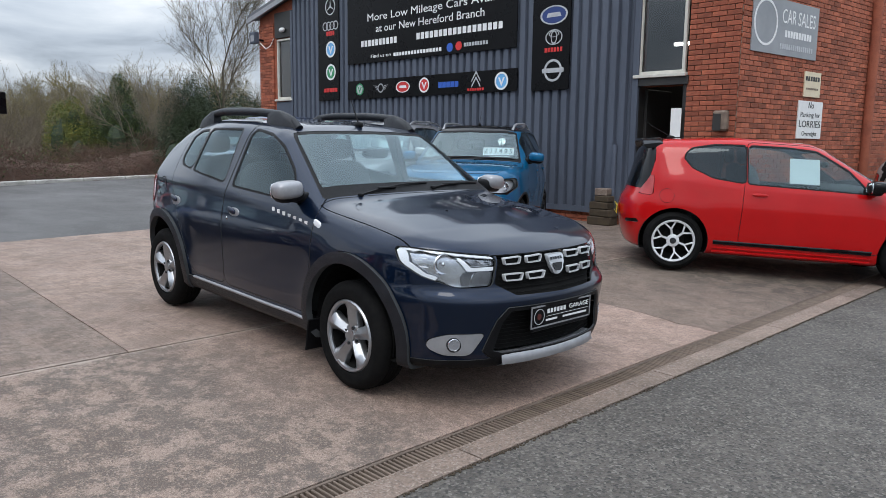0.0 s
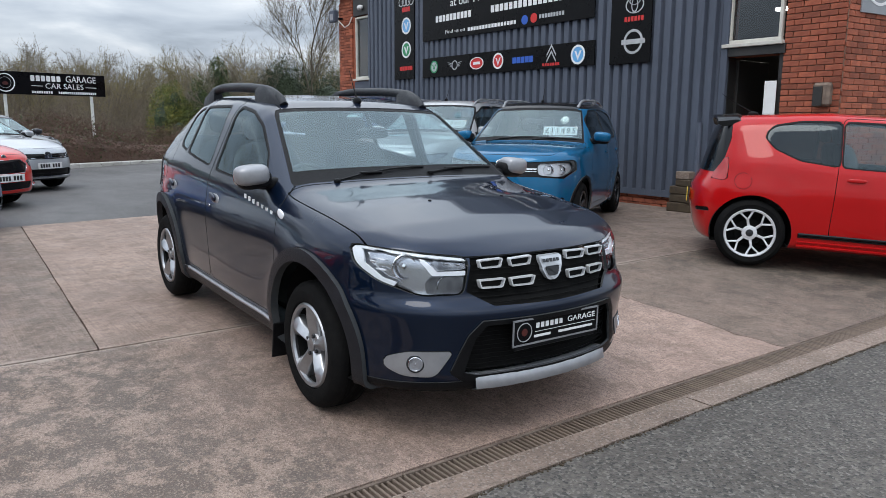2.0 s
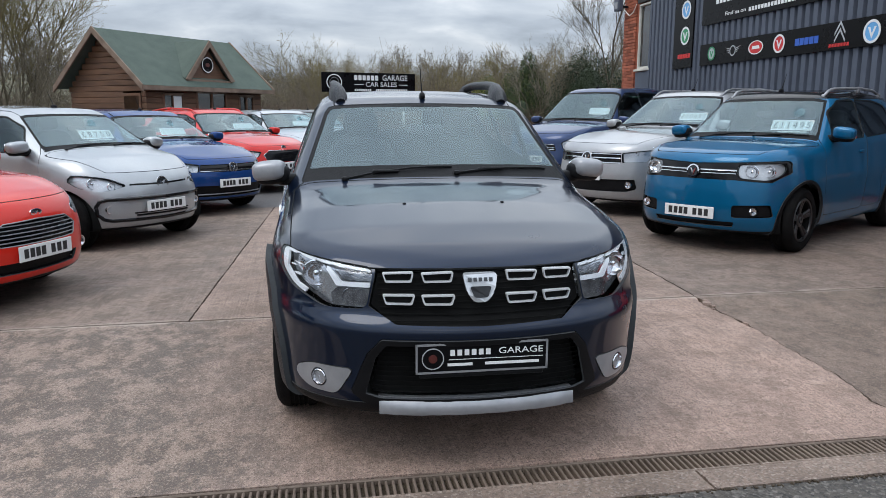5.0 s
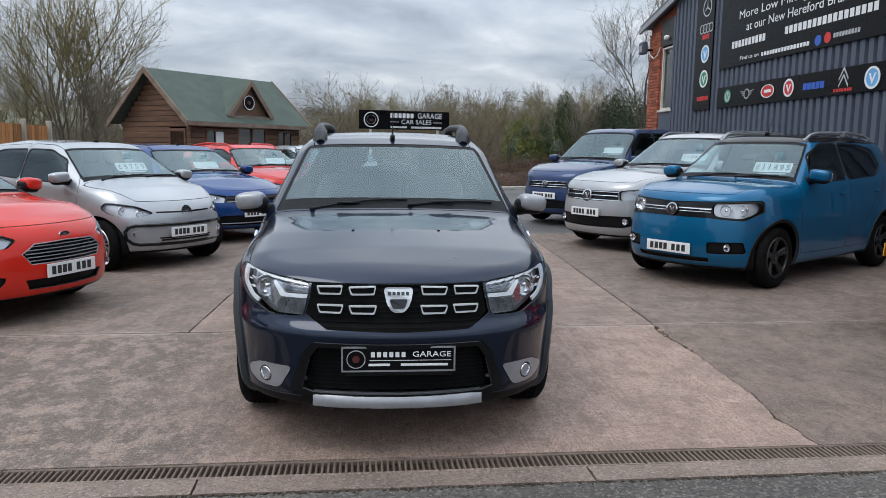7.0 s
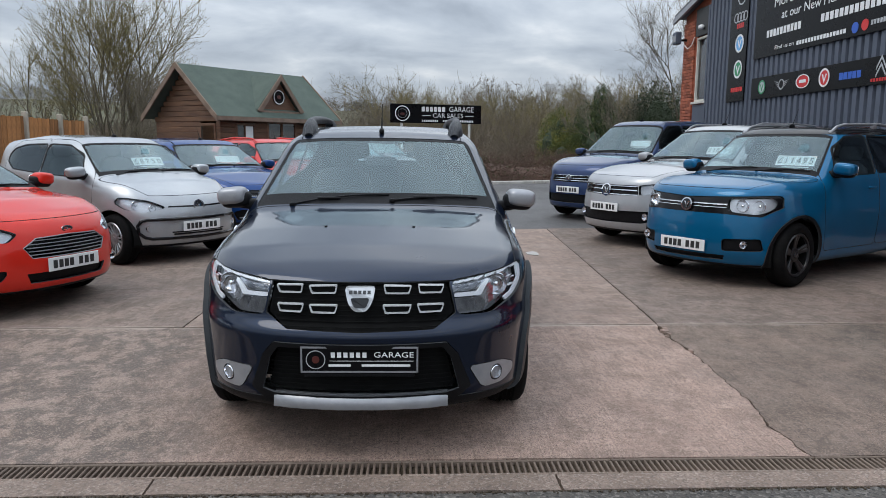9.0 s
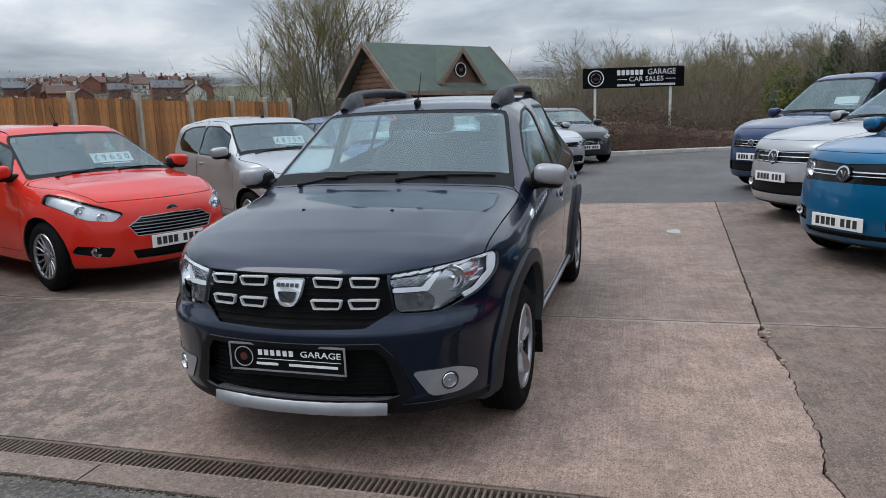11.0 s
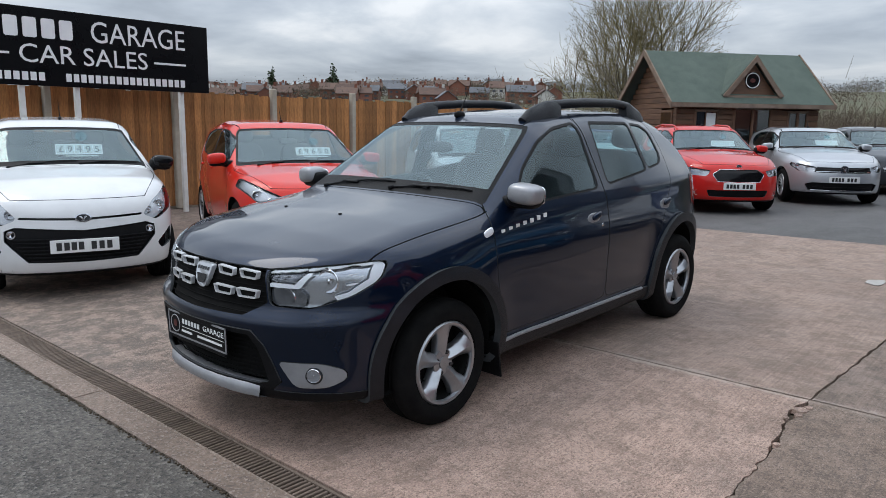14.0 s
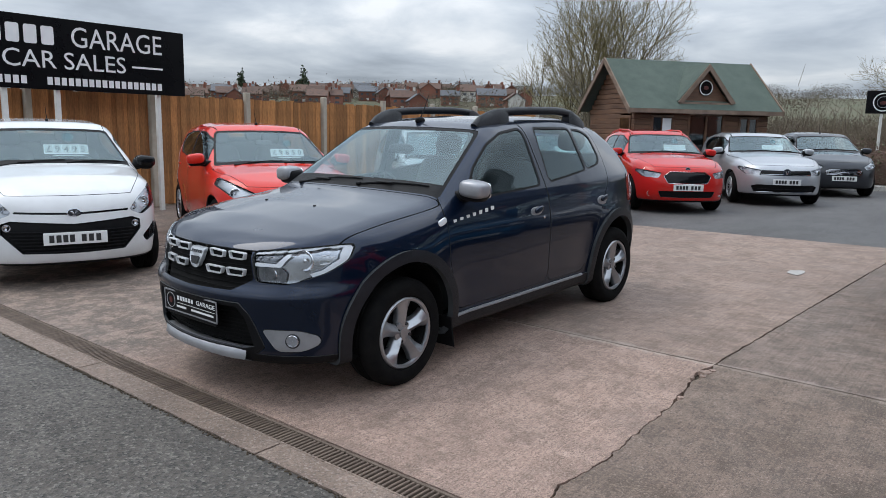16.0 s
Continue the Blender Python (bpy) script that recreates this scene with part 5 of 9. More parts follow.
def plant_tree(name, at, height, spread, seed, label, stems=1, levels=4, twig_mat=None, buds=0, thin=1.0, start=0.25, least=1.0, spray=5):
    r_ = np.random.default_rng(seed)
    limbs, twigs, tips = bare_tree(height, spread, r_, stems, levels, start=start, thin=thin)
    t = thing(name, Matrix.Translation(at), label, "tree")
    v, f = to_sticks(limbs)
    raw("trunk", v, f, BARK, t)
    v, f = to_sticks([(a, b, max(p, 0.009 * least), max(q, 0.006 * least)) for a, b, p, q in twigs])
    if spray and len(tips):
        # fine shoots fan out from every twig's end
        c = np.repeat(tips, spray, 0)
        e = c * np.array([1, 1, 0]) / height + r_.normal(size=c.shape) * 0.55 + np.array([0, 0, 0.55])
        g = c + e * (r_.uniform(0.02, 0.055, (len(c), 1)) * height)
        v, f = stack([(v, f), sticks(c, g, 0.005 * least * thin ** 0.3, 0.003 * least)])
    raw("crown", v, f, twig_mat or TWIG, t)
    if buds and len(tips):
        c = np.repeat(tips, buds, 0) + r_.normal(size=(len(tips) * buds, 3)) * 0.09
        v, f = leaves(r_, c, 0.030)
        tagged(raw("bud_growth", v, f, BUD, t), kind="stuff")
    return t


def leafy(name, at, size, n, leaf, mats, seed, label, lobes=14, category="bush", taper=0.0):
    """A dense evergreen: clumps of small leaves round an uneven dark core that stands for inner shade, with limbs
    inside.
    """
    r_ = np.random.default_rng(seed)
    t = thing(name, Matrix.Translation(at), label, category)
    cl = r_.normal(size=(lobes, 3))
    cl /= np.linalg.norm(cl, axis=1, keepdims=True)
    cl *= r_.uniform(0.45, 1.0, (lobes, 1)) ** 0.5 * 0.72
    cl[:, 2] = np.abs(cl[:, 2]) * 1.0
    rad = r_.uniform(0.22, 0.42, lobes)
    if taper:
        k = 1 - taper * cl[:, 2] / 0.8
        cl[:, :2] *= k[:, None]
        rad *= 0.55 + 0.45 * k
    pick = r_.integers(0, lobes, n)
    d = r_.normal(size=(n, 3))
    d /= np.linalg.norm(d, axis=1, keepdims=True)
    c = cl[pick] + d * (rad[pick] * r_.uniform(0.55, 1.08, n) ** 0.6)[:, None]
    c = c * np.array(size) * np.array([0.5, 0.5, 0.9])
    c[:, 2] = np.maximum(c[:, 2], 0.02)
    half = r_.random(n) < 0.5
    for k, m_ in enumerate(mats):
        sel = half if k == 0 else ~half
        if len(mats) == 1:
            sel = np.ones(n, bool)
        v, f = leaves(r_, c[sel], leaf)
        raw("foliage", v, f, m_, t)
    limbs = [(np.zeros(3), q * np.array(size) * np.array([0.5, 0.5, 0.9]), 0.05, 0.012) for q in cl]
    v, f = to_sticks(limbs)
    raw("trunk", v, f, BARK, t)
    # solid blobs added in the darkest leaf colour to stand for shade between leaves
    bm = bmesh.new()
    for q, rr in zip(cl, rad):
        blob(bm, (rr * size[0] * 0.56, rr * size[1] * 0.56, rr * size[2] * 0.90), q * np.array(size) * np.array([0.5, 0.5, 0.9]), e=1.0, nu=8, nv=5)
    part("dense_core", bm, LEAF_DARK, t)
    return t


plant_tree("bare_tree", (-30.0, -8.0, -0.2), 10.6, 0.66, 21, "wide bare spring tree with many stems behind the cabin", stems=10, levels=3, twig_mat=TWIG_GREEN, buds=3, thin=0.85, least=0.9, spray=2)
plant_tree("bare_tree", (-32.6, -11.2, -0.2), 7.6, 0.55, 23, "leafless budding tree behind the fence", stems=4, levels=3, twig_mat=TWIG_GREEN, buds=3, thin=0.8, spray=2)
plant_tree("bare_tree", (-28.3, -6.6, -0.2), 5.6, 0.55, 24, "slim leafless saplings behind the cabin", stems=4, levels=3, twig_mat=TWIG, buds=1, thin=0.6)
plant_tree("bare_tree", (-24.6, 13.4, 0.0), 7.9, 0.60, 22, "slender bare tree beside the garage wall", stems=1, levels=4, thin=0.46, twig_mat=BARK, least=0.55, spray=6)
plant_tree("bare_tree", (-27.5, 12.0, 0.0), 5.2, 0.6, 29, "small bare thicket tree in front of the evergreens", stems=3, levels=3, thin=0.6, least=0.7)
for k, (x, y, h) in enumerate(((-122, 25, 15), (-140, 20.6, 16), (-100, 32, 10.5), (-96, 44, 10), (-150, 5, 14))):
    plant_tree("bare_tree", (x, y, hill(x, y)), h, 0.55, 60 + k, "tall bare tree standing in the far scrub", stems=2, levels=3, thin=1.2, buds=1, least=2.6, spray=9)
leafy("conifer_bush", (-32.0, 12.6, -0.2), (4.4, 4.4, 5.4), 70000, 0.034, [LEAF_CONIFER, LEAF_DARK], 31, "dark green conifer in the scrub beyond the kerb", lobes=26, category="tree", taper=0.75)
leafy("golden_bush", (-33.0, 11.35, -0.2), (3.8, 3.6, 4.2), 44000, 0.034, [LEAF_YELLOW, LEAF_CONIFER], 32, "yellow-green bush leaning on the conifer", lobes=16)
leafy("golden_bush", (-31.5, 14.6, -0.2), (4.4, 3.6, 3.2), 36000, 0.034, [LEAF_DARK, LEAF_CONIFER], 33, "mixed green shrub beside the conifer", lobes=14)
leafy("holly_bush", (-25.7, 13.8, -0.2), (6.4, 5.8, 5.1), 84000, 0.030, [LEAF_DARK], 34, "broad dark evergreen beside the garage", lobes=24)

# bramble bank behind the kerb
n = 26000
s = rng.uniform(-0.15, 1.35, n)
kx, ky = np.array([-20.9, 2.2]), np.array([-26.5, 15.5])
base = kx + (ky - kx) * s[:, None]
nrm = np.array([-13.3, -5.6]) / math.hypot(13.3, 5.6)
u = rng.uniform(0.15, 3.6, n)
top = 1.05 + 0.30 * np.sin(s * 9) + 0.22 * np.sin(s * 23 + 1) - 0.5 * np.clip(0.55 - u, 0, 1) * 1.6 + 0.12 * u
p0 = np.concatenate([base + nrm * u[:, None], (rng.uniform(0.05, 0.95, n) * top)[:, None]], 1)
d = rng.normal(size=(n, 3)) * np.array([0.22, 0.22, 0.16])
v, f = sticks(p0, p0 + d, 0.006, 0.003)
raw("bramble_bank", v, f, BRAMBLE, None, "tangled brown bramble bank behind the kerb", "bramble", "stuff")
sel = (rng.random(n) < np.clip(0.65 - 1.0 * s, 0.05, 0.6)) & (p0[:, 2] > 0.35)
v, f = leaves(rng, p0[sel] + rng.normal(size=(sel.sum(), 3)) * 0.05, 0.045)
raw("bramble_leaves", v, f, LEAF_BRAMBLE, None, "dull green bramble leaves on the bank", "leaves", "stuff")
bm = bmesh.new()
for k in range(34):
    q = k / 33 * 1.5 - 0.15
    c = kx + (ky - kx) * q + nrm * 2.0
    blob(bm, (2.6, 2.6, 1.7 + 0.5 * math.sin(q * 9)), (c[0], c[1], 0.05), e=1.0, nu=12, nv=7)
part("bank_earth", bm, BRAMBLE)
tagged(bpy.data.objects["bank_earth"], "brown earth core of the bramble bank", "earth", "", "stuff")

for k in range(26):
    a, q = radians(150 + 33 * (k + 0.5 * (k % 3)) / 26), 46 + 9 * (k % 4)
    x, y = q * math.cos(a), q * math.sin(a) + 4
    plant_tree("bare_tree", (x, y, hill(x, y)), 5.2 + 0.035 * q + 1.3 * (k % 5) / 4, 0.8, 100 + k, "pale leafless tree in the scrub beyond the kerb", stems=3 + k % 2, levels=3, twig_mat=TWIG if k % 2 else TWIG_GREEN, thin=0.42, buds=2 if k % 3 == 0 else 0, least=1.1, spray=6)

# scrub and woods in the distance
tw, bd = [], []


def scrub(x, y, h, w, n, r_):
    z = hill(x, y)
    a = np.array([x, y, z]) + r_.normal(size=(n, 3)) * np.array([w * 0.4, w * 0.4, 0])
    up = r_.normal(size=(n, 3)) * np.array([0.35, 0.35, 0.2]) + np.array([0, 0, 0.8])
    lo = a + up * (h * r_.uniform(0.0, 0.72, (n, 1)))
    hi = lo + (up + r_.normal(size=(n, 3)) * 0.45) * (h * r_.uniform(0.08, 0.24, (n, 1)))
    dist = math.hypot(x, y)
    tw.append(sticks(lo, hi, 0.00022 * dist + 0.003, 0.0001 * dist + 0.001))
    c = np.concatenate([lo + (hi - lo) * r_.uniform(0.1, 1.0, (n, 1)) for _ in range(3)])
    bd.append(leaves(r_, c + r_.normal(size=c.shape) * 0.04, 0.00036 * dist + 0.007))


for k in range(360):
    a = radians(rng.uniform(148, 183))
    q = rng.uniform(36, 110)
    x, y = q * math.cos(a), q * math.sin(a) + 4
    scrub(x, y, rng.uniform(1.6, 3.8) + q * 0.035, 2.0 + q * 0.03, 190, rng)
for k in range(300):
    a = radians(rng.uniform(183, 214))
    q = rng.uniform(30, 90)
    x, y = q * math.cos(a), q * math.sin(a) + 2
    scrub(x, y, rng.uniform(1.6, 3.4) + q * 0.02, 2.4, 170, rng)
v, f = stack(tw)
raw("scrub_twigs", v, f, SCRUB_TWIG, None, "bare brown scrub filling the valley floor", "scrub", "stuff")
v, f = stack(bd)
raw("scrub_buds", v, f, SCRUB_LEAF, None, "dull spring growth on the scrub", "scrub", "stuff")

# far woods on the skyline: uneven clumps of small leaves
cl = []
for k in range(420):
    a = radians(rng.uniform(150, 246))
    q = rng.uniform(230, 560)
    x, y = q * math.cos(a), q * math.sin(a)
    h = rng.uniform(4, 9) * (1.0 if q > 420 or a < radians(208) else 0.55)
    n_ = 480
    c = np.clip(rng.normal(size=(n_, 3)), -1.7, 1.35) * np.array([h * 0.6, h * 0.6, h * 0.20]) + np.array([x, y, hill(x, y) + h * 0.5])
    cl.append(leaves(rng, c, h * 0.030))
for k in range(300):
    # thickets behind the scrub on both sides of the cabin
    a, q = radians(rng.uniform(146, 216)), rng.uniform(88, 150)
    x, y, h = q * math.cos(a), q * math.sin(a) + 3, rng.uniform(3.0, 5.6)
    c = np.clip(rng.normal(size=(860, 3)), -1.8, 1.25) * np.array([h * 0.7, h * 0.7, h * 0.24]) + np.array([x, y, hill(x, y) + h * 0.45])
    cl.append(leaves(rng, c, h * 0.015))
for k in range(170):
    a, q = radians(rng.uniform(210, 245)), rng.uniform(236, 425)
    x, y, h = q * math.cos(a), q * math.sin(a) + 6, rng.uniform(3.5, 6.5)
    c = rng.normal(size=(190, 3)) * np.array([h * 0.42, h * 0.42, h * 0.28]) + np.array([x, y, hill(x, y) + h * 0.55])
    cl.append(leaves(rng, c, h * 0.05))
v, f = stack(cl)
raw("far_woods", v, f, mat("hazy_far_trees", (0.078, 0.068, 0.048), (0.122, 0.098, 0.068), scale=0.05, rough=0.95), None, "hazy bare woods along the skyline", "woods", "stuff")


# houses on the hillside
def house(x, y, w, d_, h, turn, wall_m, roof_m, seed):
    r_ = random.Random(seed)
    t = thing("house", Matrix.Translation((x, y, hill(x, y) - 0.4)) @ Matrix.Rotation(turn, 4, "Z"), "distant brick house with a pitched roof on the hill" if wall_m is HOUSE_BRICK else "distant white rendered house with a pitched roof", "house", "hillside houses")
    rise = d_ * 0.36
    bm = bmesh.new()
    prism(bm, [(-d_ / 2, 0), (d_ / 2, 0), (d_ / 2, h), (0, h + rise), (-d_ / 2, h)], w, lambda u, v, q: (q - w / 2, u, v))
    part("wall", bm, wall_m, t)
    bm = bmesh.new()
    for sd in (-1, 1):
        prism(bm, [(0, h + rise), (sd * (d_ / 2 + 0.4), h - 0.3), (sd * (d_ / 2 + 0.4), h - 0.05), (0, h + rise + 0.25)], w + 0.6, lambda u, v, q: (q - w / 2 - 0.3, u, v))
    rf_ = part("roof", bm, roof_m, t)
    part("chimney", B((0.9, 0.7, 1.8), (r_.choice((-1, 1)) * w * 0.42, 0, h + rise + 0.5)), wall_m, rf_)
    for sd in (-1, 1):
        for k in range(3):
            for z in (h * 0.25, h * 0.70):
                part("window", B((w * 0.14, 0.12, h * 0.2), (w * (k - 1) * 0.31, sd * (d_ / 2 + 0.02), z)), HOUSE_WHITE if k == 1 and z < h * 0.3 else WINDOW_FAR, t)


WINDOW_FAR = mat("far_window", (0.10, 0.11, 0.13), (0.06, 0.065, 0.075), scale=1, rough=0.2)
rh = random.Random(12)
for k in range(110):
    a = radians(rh.uniform(212, 243))
    q = rh.choice((250, 275, 300, 330, 360, 390, 420)) + rh.uniform(-8, 8)
    x, y = q * math.cos(a) - 2, q * math.sin(a) + 6
    white = rh.random() < 0.16
    house(x, y, rh.uniform(6, 11), rh.uniform(5, 6.5), rh.uniform(3.5, 4.6), a + math.pi / 2 + rh.choice((0, 0, 0, math.pi / 2)) + rh.uniform(-0.2, 0.2), HOUSE_WHITE if white else HOUSE_BRICK, SLATE_ROOF if rh.random() < 0.35 else TILE_ROOF, k)
for a, q, h in ((233.5, 330, 15), (229, 300, 16)):
    x, y = q * math.cos(radians(a)), q * math.sin(radians(a)) + 6
    leafy("skyline_pine", (x, y, hill(x, y)), (h * 0.42, h * 0.42, h), 900, 0.6, [LEAF_DARK], int(a), "dark pine standing among the hillside houses", lobes=14, category="tree", taper=0.3)

# ---- vehicles: one skin per car from smooth shape functions, cut into its panels ----
def smax(a, b, k):
    h = np.clip(k - np.abs(a - b), 0, None) / k
    return np.maximum(a, b) + h * h * k * 0.25


def curve(pts, soft):
    """A smoothed curve through (s, value) knots, and its slope."""
    xs, ys = np.array(sorted(pts)).T
    t = np.arange(xs[0] - 0.6, xs[-1] + 0.6, 0.0025)
    v = np.interp(t, xs, ys)
    n = max(1, int(soft / 0.0025))
    for _ in range(3):
        w = np.pad(v, n, mode="edge")
        v = np.convolve(w, np.ones(2 * n + 1) / (2 * n + 1), mode="valid")
    g = np.gradient(v, t)
    return lambda q: np.interp(q, t, v), lambda q: np.interp(q, t, g)


def poly_field(pts, u, v):
    """Signed distance from points (u, v) to a 2D outline, negative inside."""
    p = np.array(pts, float)
    d2, inside = np.full(u.shape, 1e9), np.zeros(u.shape, bool)
    for a, b in zip(p, np.roll(p, -1, 0)):
        e = b - a
        h = np.clip(((u - a[0]) * e[0] + (v - a[1]) * e[1]) / (e @ e), 0, 1)
        d2 = np.minimum(d2, (u - a[0] - e[0] * h) ** 2 + (v - a[1] - e[1] * h) ** 2)
        if a[1] != b[1]:
            inside ^= ((a[1] > v) != (b[1] > v)) & (u < (b[0] - a[0]) * (v - a[1]) / (b[1] - a[1]) + a[0])
    return np.where(inside, -1, 1) * np.sqrt(d2)


class Skin:
    """Triangles of an outer surface with the surface's own normals; cut() splits it along a function."""

    def __init__(self, v, n, t):
        self.v, self.n, self.t = v, n, t

    def cut(self, g):
        g = np.where(np.abs(g) < 1e-7, 1e-7, g)
        t = self.t
        neg = g[t] < 0
        c = neg.sum(1)
        sides = {True: [t[c == 3]], False: [t[c == 0]]}
        v, n = self.v, self.n
        nv, base = len(v), len(v)
        add_v, add_n = [], []
        for lone in (True, False):
            sel = c == (1 if lone else 2)
            m, k = t[sel], np.argmax(neg[sel] == lone, 1)
            if not len(m):
                continue
            r = np.arange(len(m))
            a, b, d = m[r, k], m[r, (k + 1) % 3], m[r, (k + 2) % 3]
            made = []
            for q in (b, d):
                lo, hi = np.minimum(a, q), np.maximum(a, q)
                w = (g[lo] / (g[lo] - g[hi]))[:, None]
                key, first, inv = np.unique(lo * nv + hi, return_index=True, return_inverse=True)
                add_v.append((v[lo] + (v[hi] - v[lo]) * w)[first]), add_n.append((n[lo] + (n[hi] - n[lo]) * w)[first])
                made.append(base + inv.ravel())
                base += len(key)
            e, f = made
            sides[lone].append(np.stack([a, e, f], 1))
            sides[not lone] += [np.stack([e, b, d], 1), np.stack([e, d, f], 1)]
        if add_v:
            v, n = np.concatenate([v] + add_v), np.concatenate([n] + add_n)
            n = n / np.maximum(np.linalg.norm(n, axis=1, keepdims=True), 1e-9)
        out = [Skin(v, n, np.concatenate(sides[s])) for s in (True, False)]
        return [o.weld() for o in out]

    def weld(self):
        if not len(self.t):
            return Skin(self.v[:0], self.n[:0], self.t)
        q = np.unique(self.t)
        _, first, inv = np.unique(np.round(self.v[q] * 2e5).astype(np.int64), axis=0, return_index=True, return_inverse=True)
        m = np.zeros(len(self.v), int)
        m[q] = inv.ravel()
        t = m[self.t]
        t = t[(t[:, 0] != t[:, 1]) & (t[:, 1] != t[:, 2]) & (t[:, 2] != t[:, 0])]
        return Skin(self.v[q][first], self.n[q][first], t)

    def finer(self, f, pick):
        """The picked triangles in four, with the new corners drawn onto the surface f."""
        t, rest = self.t[pick], self.t[~pick]
        k = len(self.v)
        e = np.sort(np.concatenate([t[:, [0, 1]], t[:, [1, 2]], t[:, [2, 0]]]), 1)
        key, inv = np.unique(e @ np.array([k, 1]), return_inverse=True)
        a, b = key // k, key % k
        v, n = (self.v[a] + self.v[b]) / 2, self.n[a] + self.n[b]
        n /= np.maximum(np.linalg.norm(n, axis=1, keepdims=True), 1e-9)
        v = v - n * np.clip(f(v), -0.004, 0.004)[:, None]
        n = np.stack([f(v + d) - f(v - d) for d in np.eye(3) * 5e-3], 1)
        n /= np.maximum(np.linalg.norm(n, axis=1, keepdims=True), 1e-9)
        m = k + inv.ravel().reshape(3, -1)
        q = [rest, np.stack([t[:, 0], m[0], m[2]], 1), np.stack([m[0], t[:, 1], m[1]], 1), np.stack([m[2], m[1], t[:, 2]], 1), np.stack([m[0], m[1], m[2]], 1)]
        return Skin(np.concatenate([self.v, v]), np.concatenate([self.n, n]), np.concatenate(q))

    def moved(self, d):
        return Skin(self.v + self.n * d, self.n, self.t)


def skin_part(name, sk, thick, mats, parent, label="", push=0.0):
    """A panel with thickness: the outer face in the first material, its inside and rim in the last."""
    if len(sk.t) < 2:
        return None
    v, n, t = sk.v + sk.n * push, sk.n, sk.t
    k = len(v)
    e = np.concatenate([t[:, [0, 1]], t[:, [1, 2]], t[:, [2, 0]]])
    key = np.sort(e, 1) @ np.array([k, 1])
    _, idx, cnt = np.unique(key, return_index=True, return_counts=True)
    rim = e[idx[cnt == 1]]
    if thick:
        a, b = rim[:, 0], rim[:, 1]
        faces = np.concatenate([t, t[:, ::-1] + k, np.stack([b, a, a + k], 1), np.stack([b, a + k, b + k], 1)])
        verts = np.concatenate([v, v - n * thick])
        rn = np.cross(verts[a] - verts[b], -n[a])
        rn /= np.maximum(np.linalg.norm(rn, axis=1, keepdims=True), 1e-9)
        loops = np.concatenate([n[t].reshape(-1, 3), -n[t[:, ::-1]].reshape(-1, 3), np.repeat(rn, 3, 0), np.repeat(rn, 3, 0)])
    else:
        faces, verts, loops = t, v, n[t].reshape(-1, 3)
    me = fast_mesh(name, verts, faces)
    mats = mats if isinstance(mats, (list, tuple)) else [mats]
    if thick and len(mats) > 1:
        ix = np.ones(len(faces), np.int32)
        ix[: len(t)] = 0
        me.polygons.foreach_set("material_index", ix)
    me.shade_smooth()
    me.normals_split_custom_set(loops.astype(np.float32))
    return link(name, me, mats, parent, label)


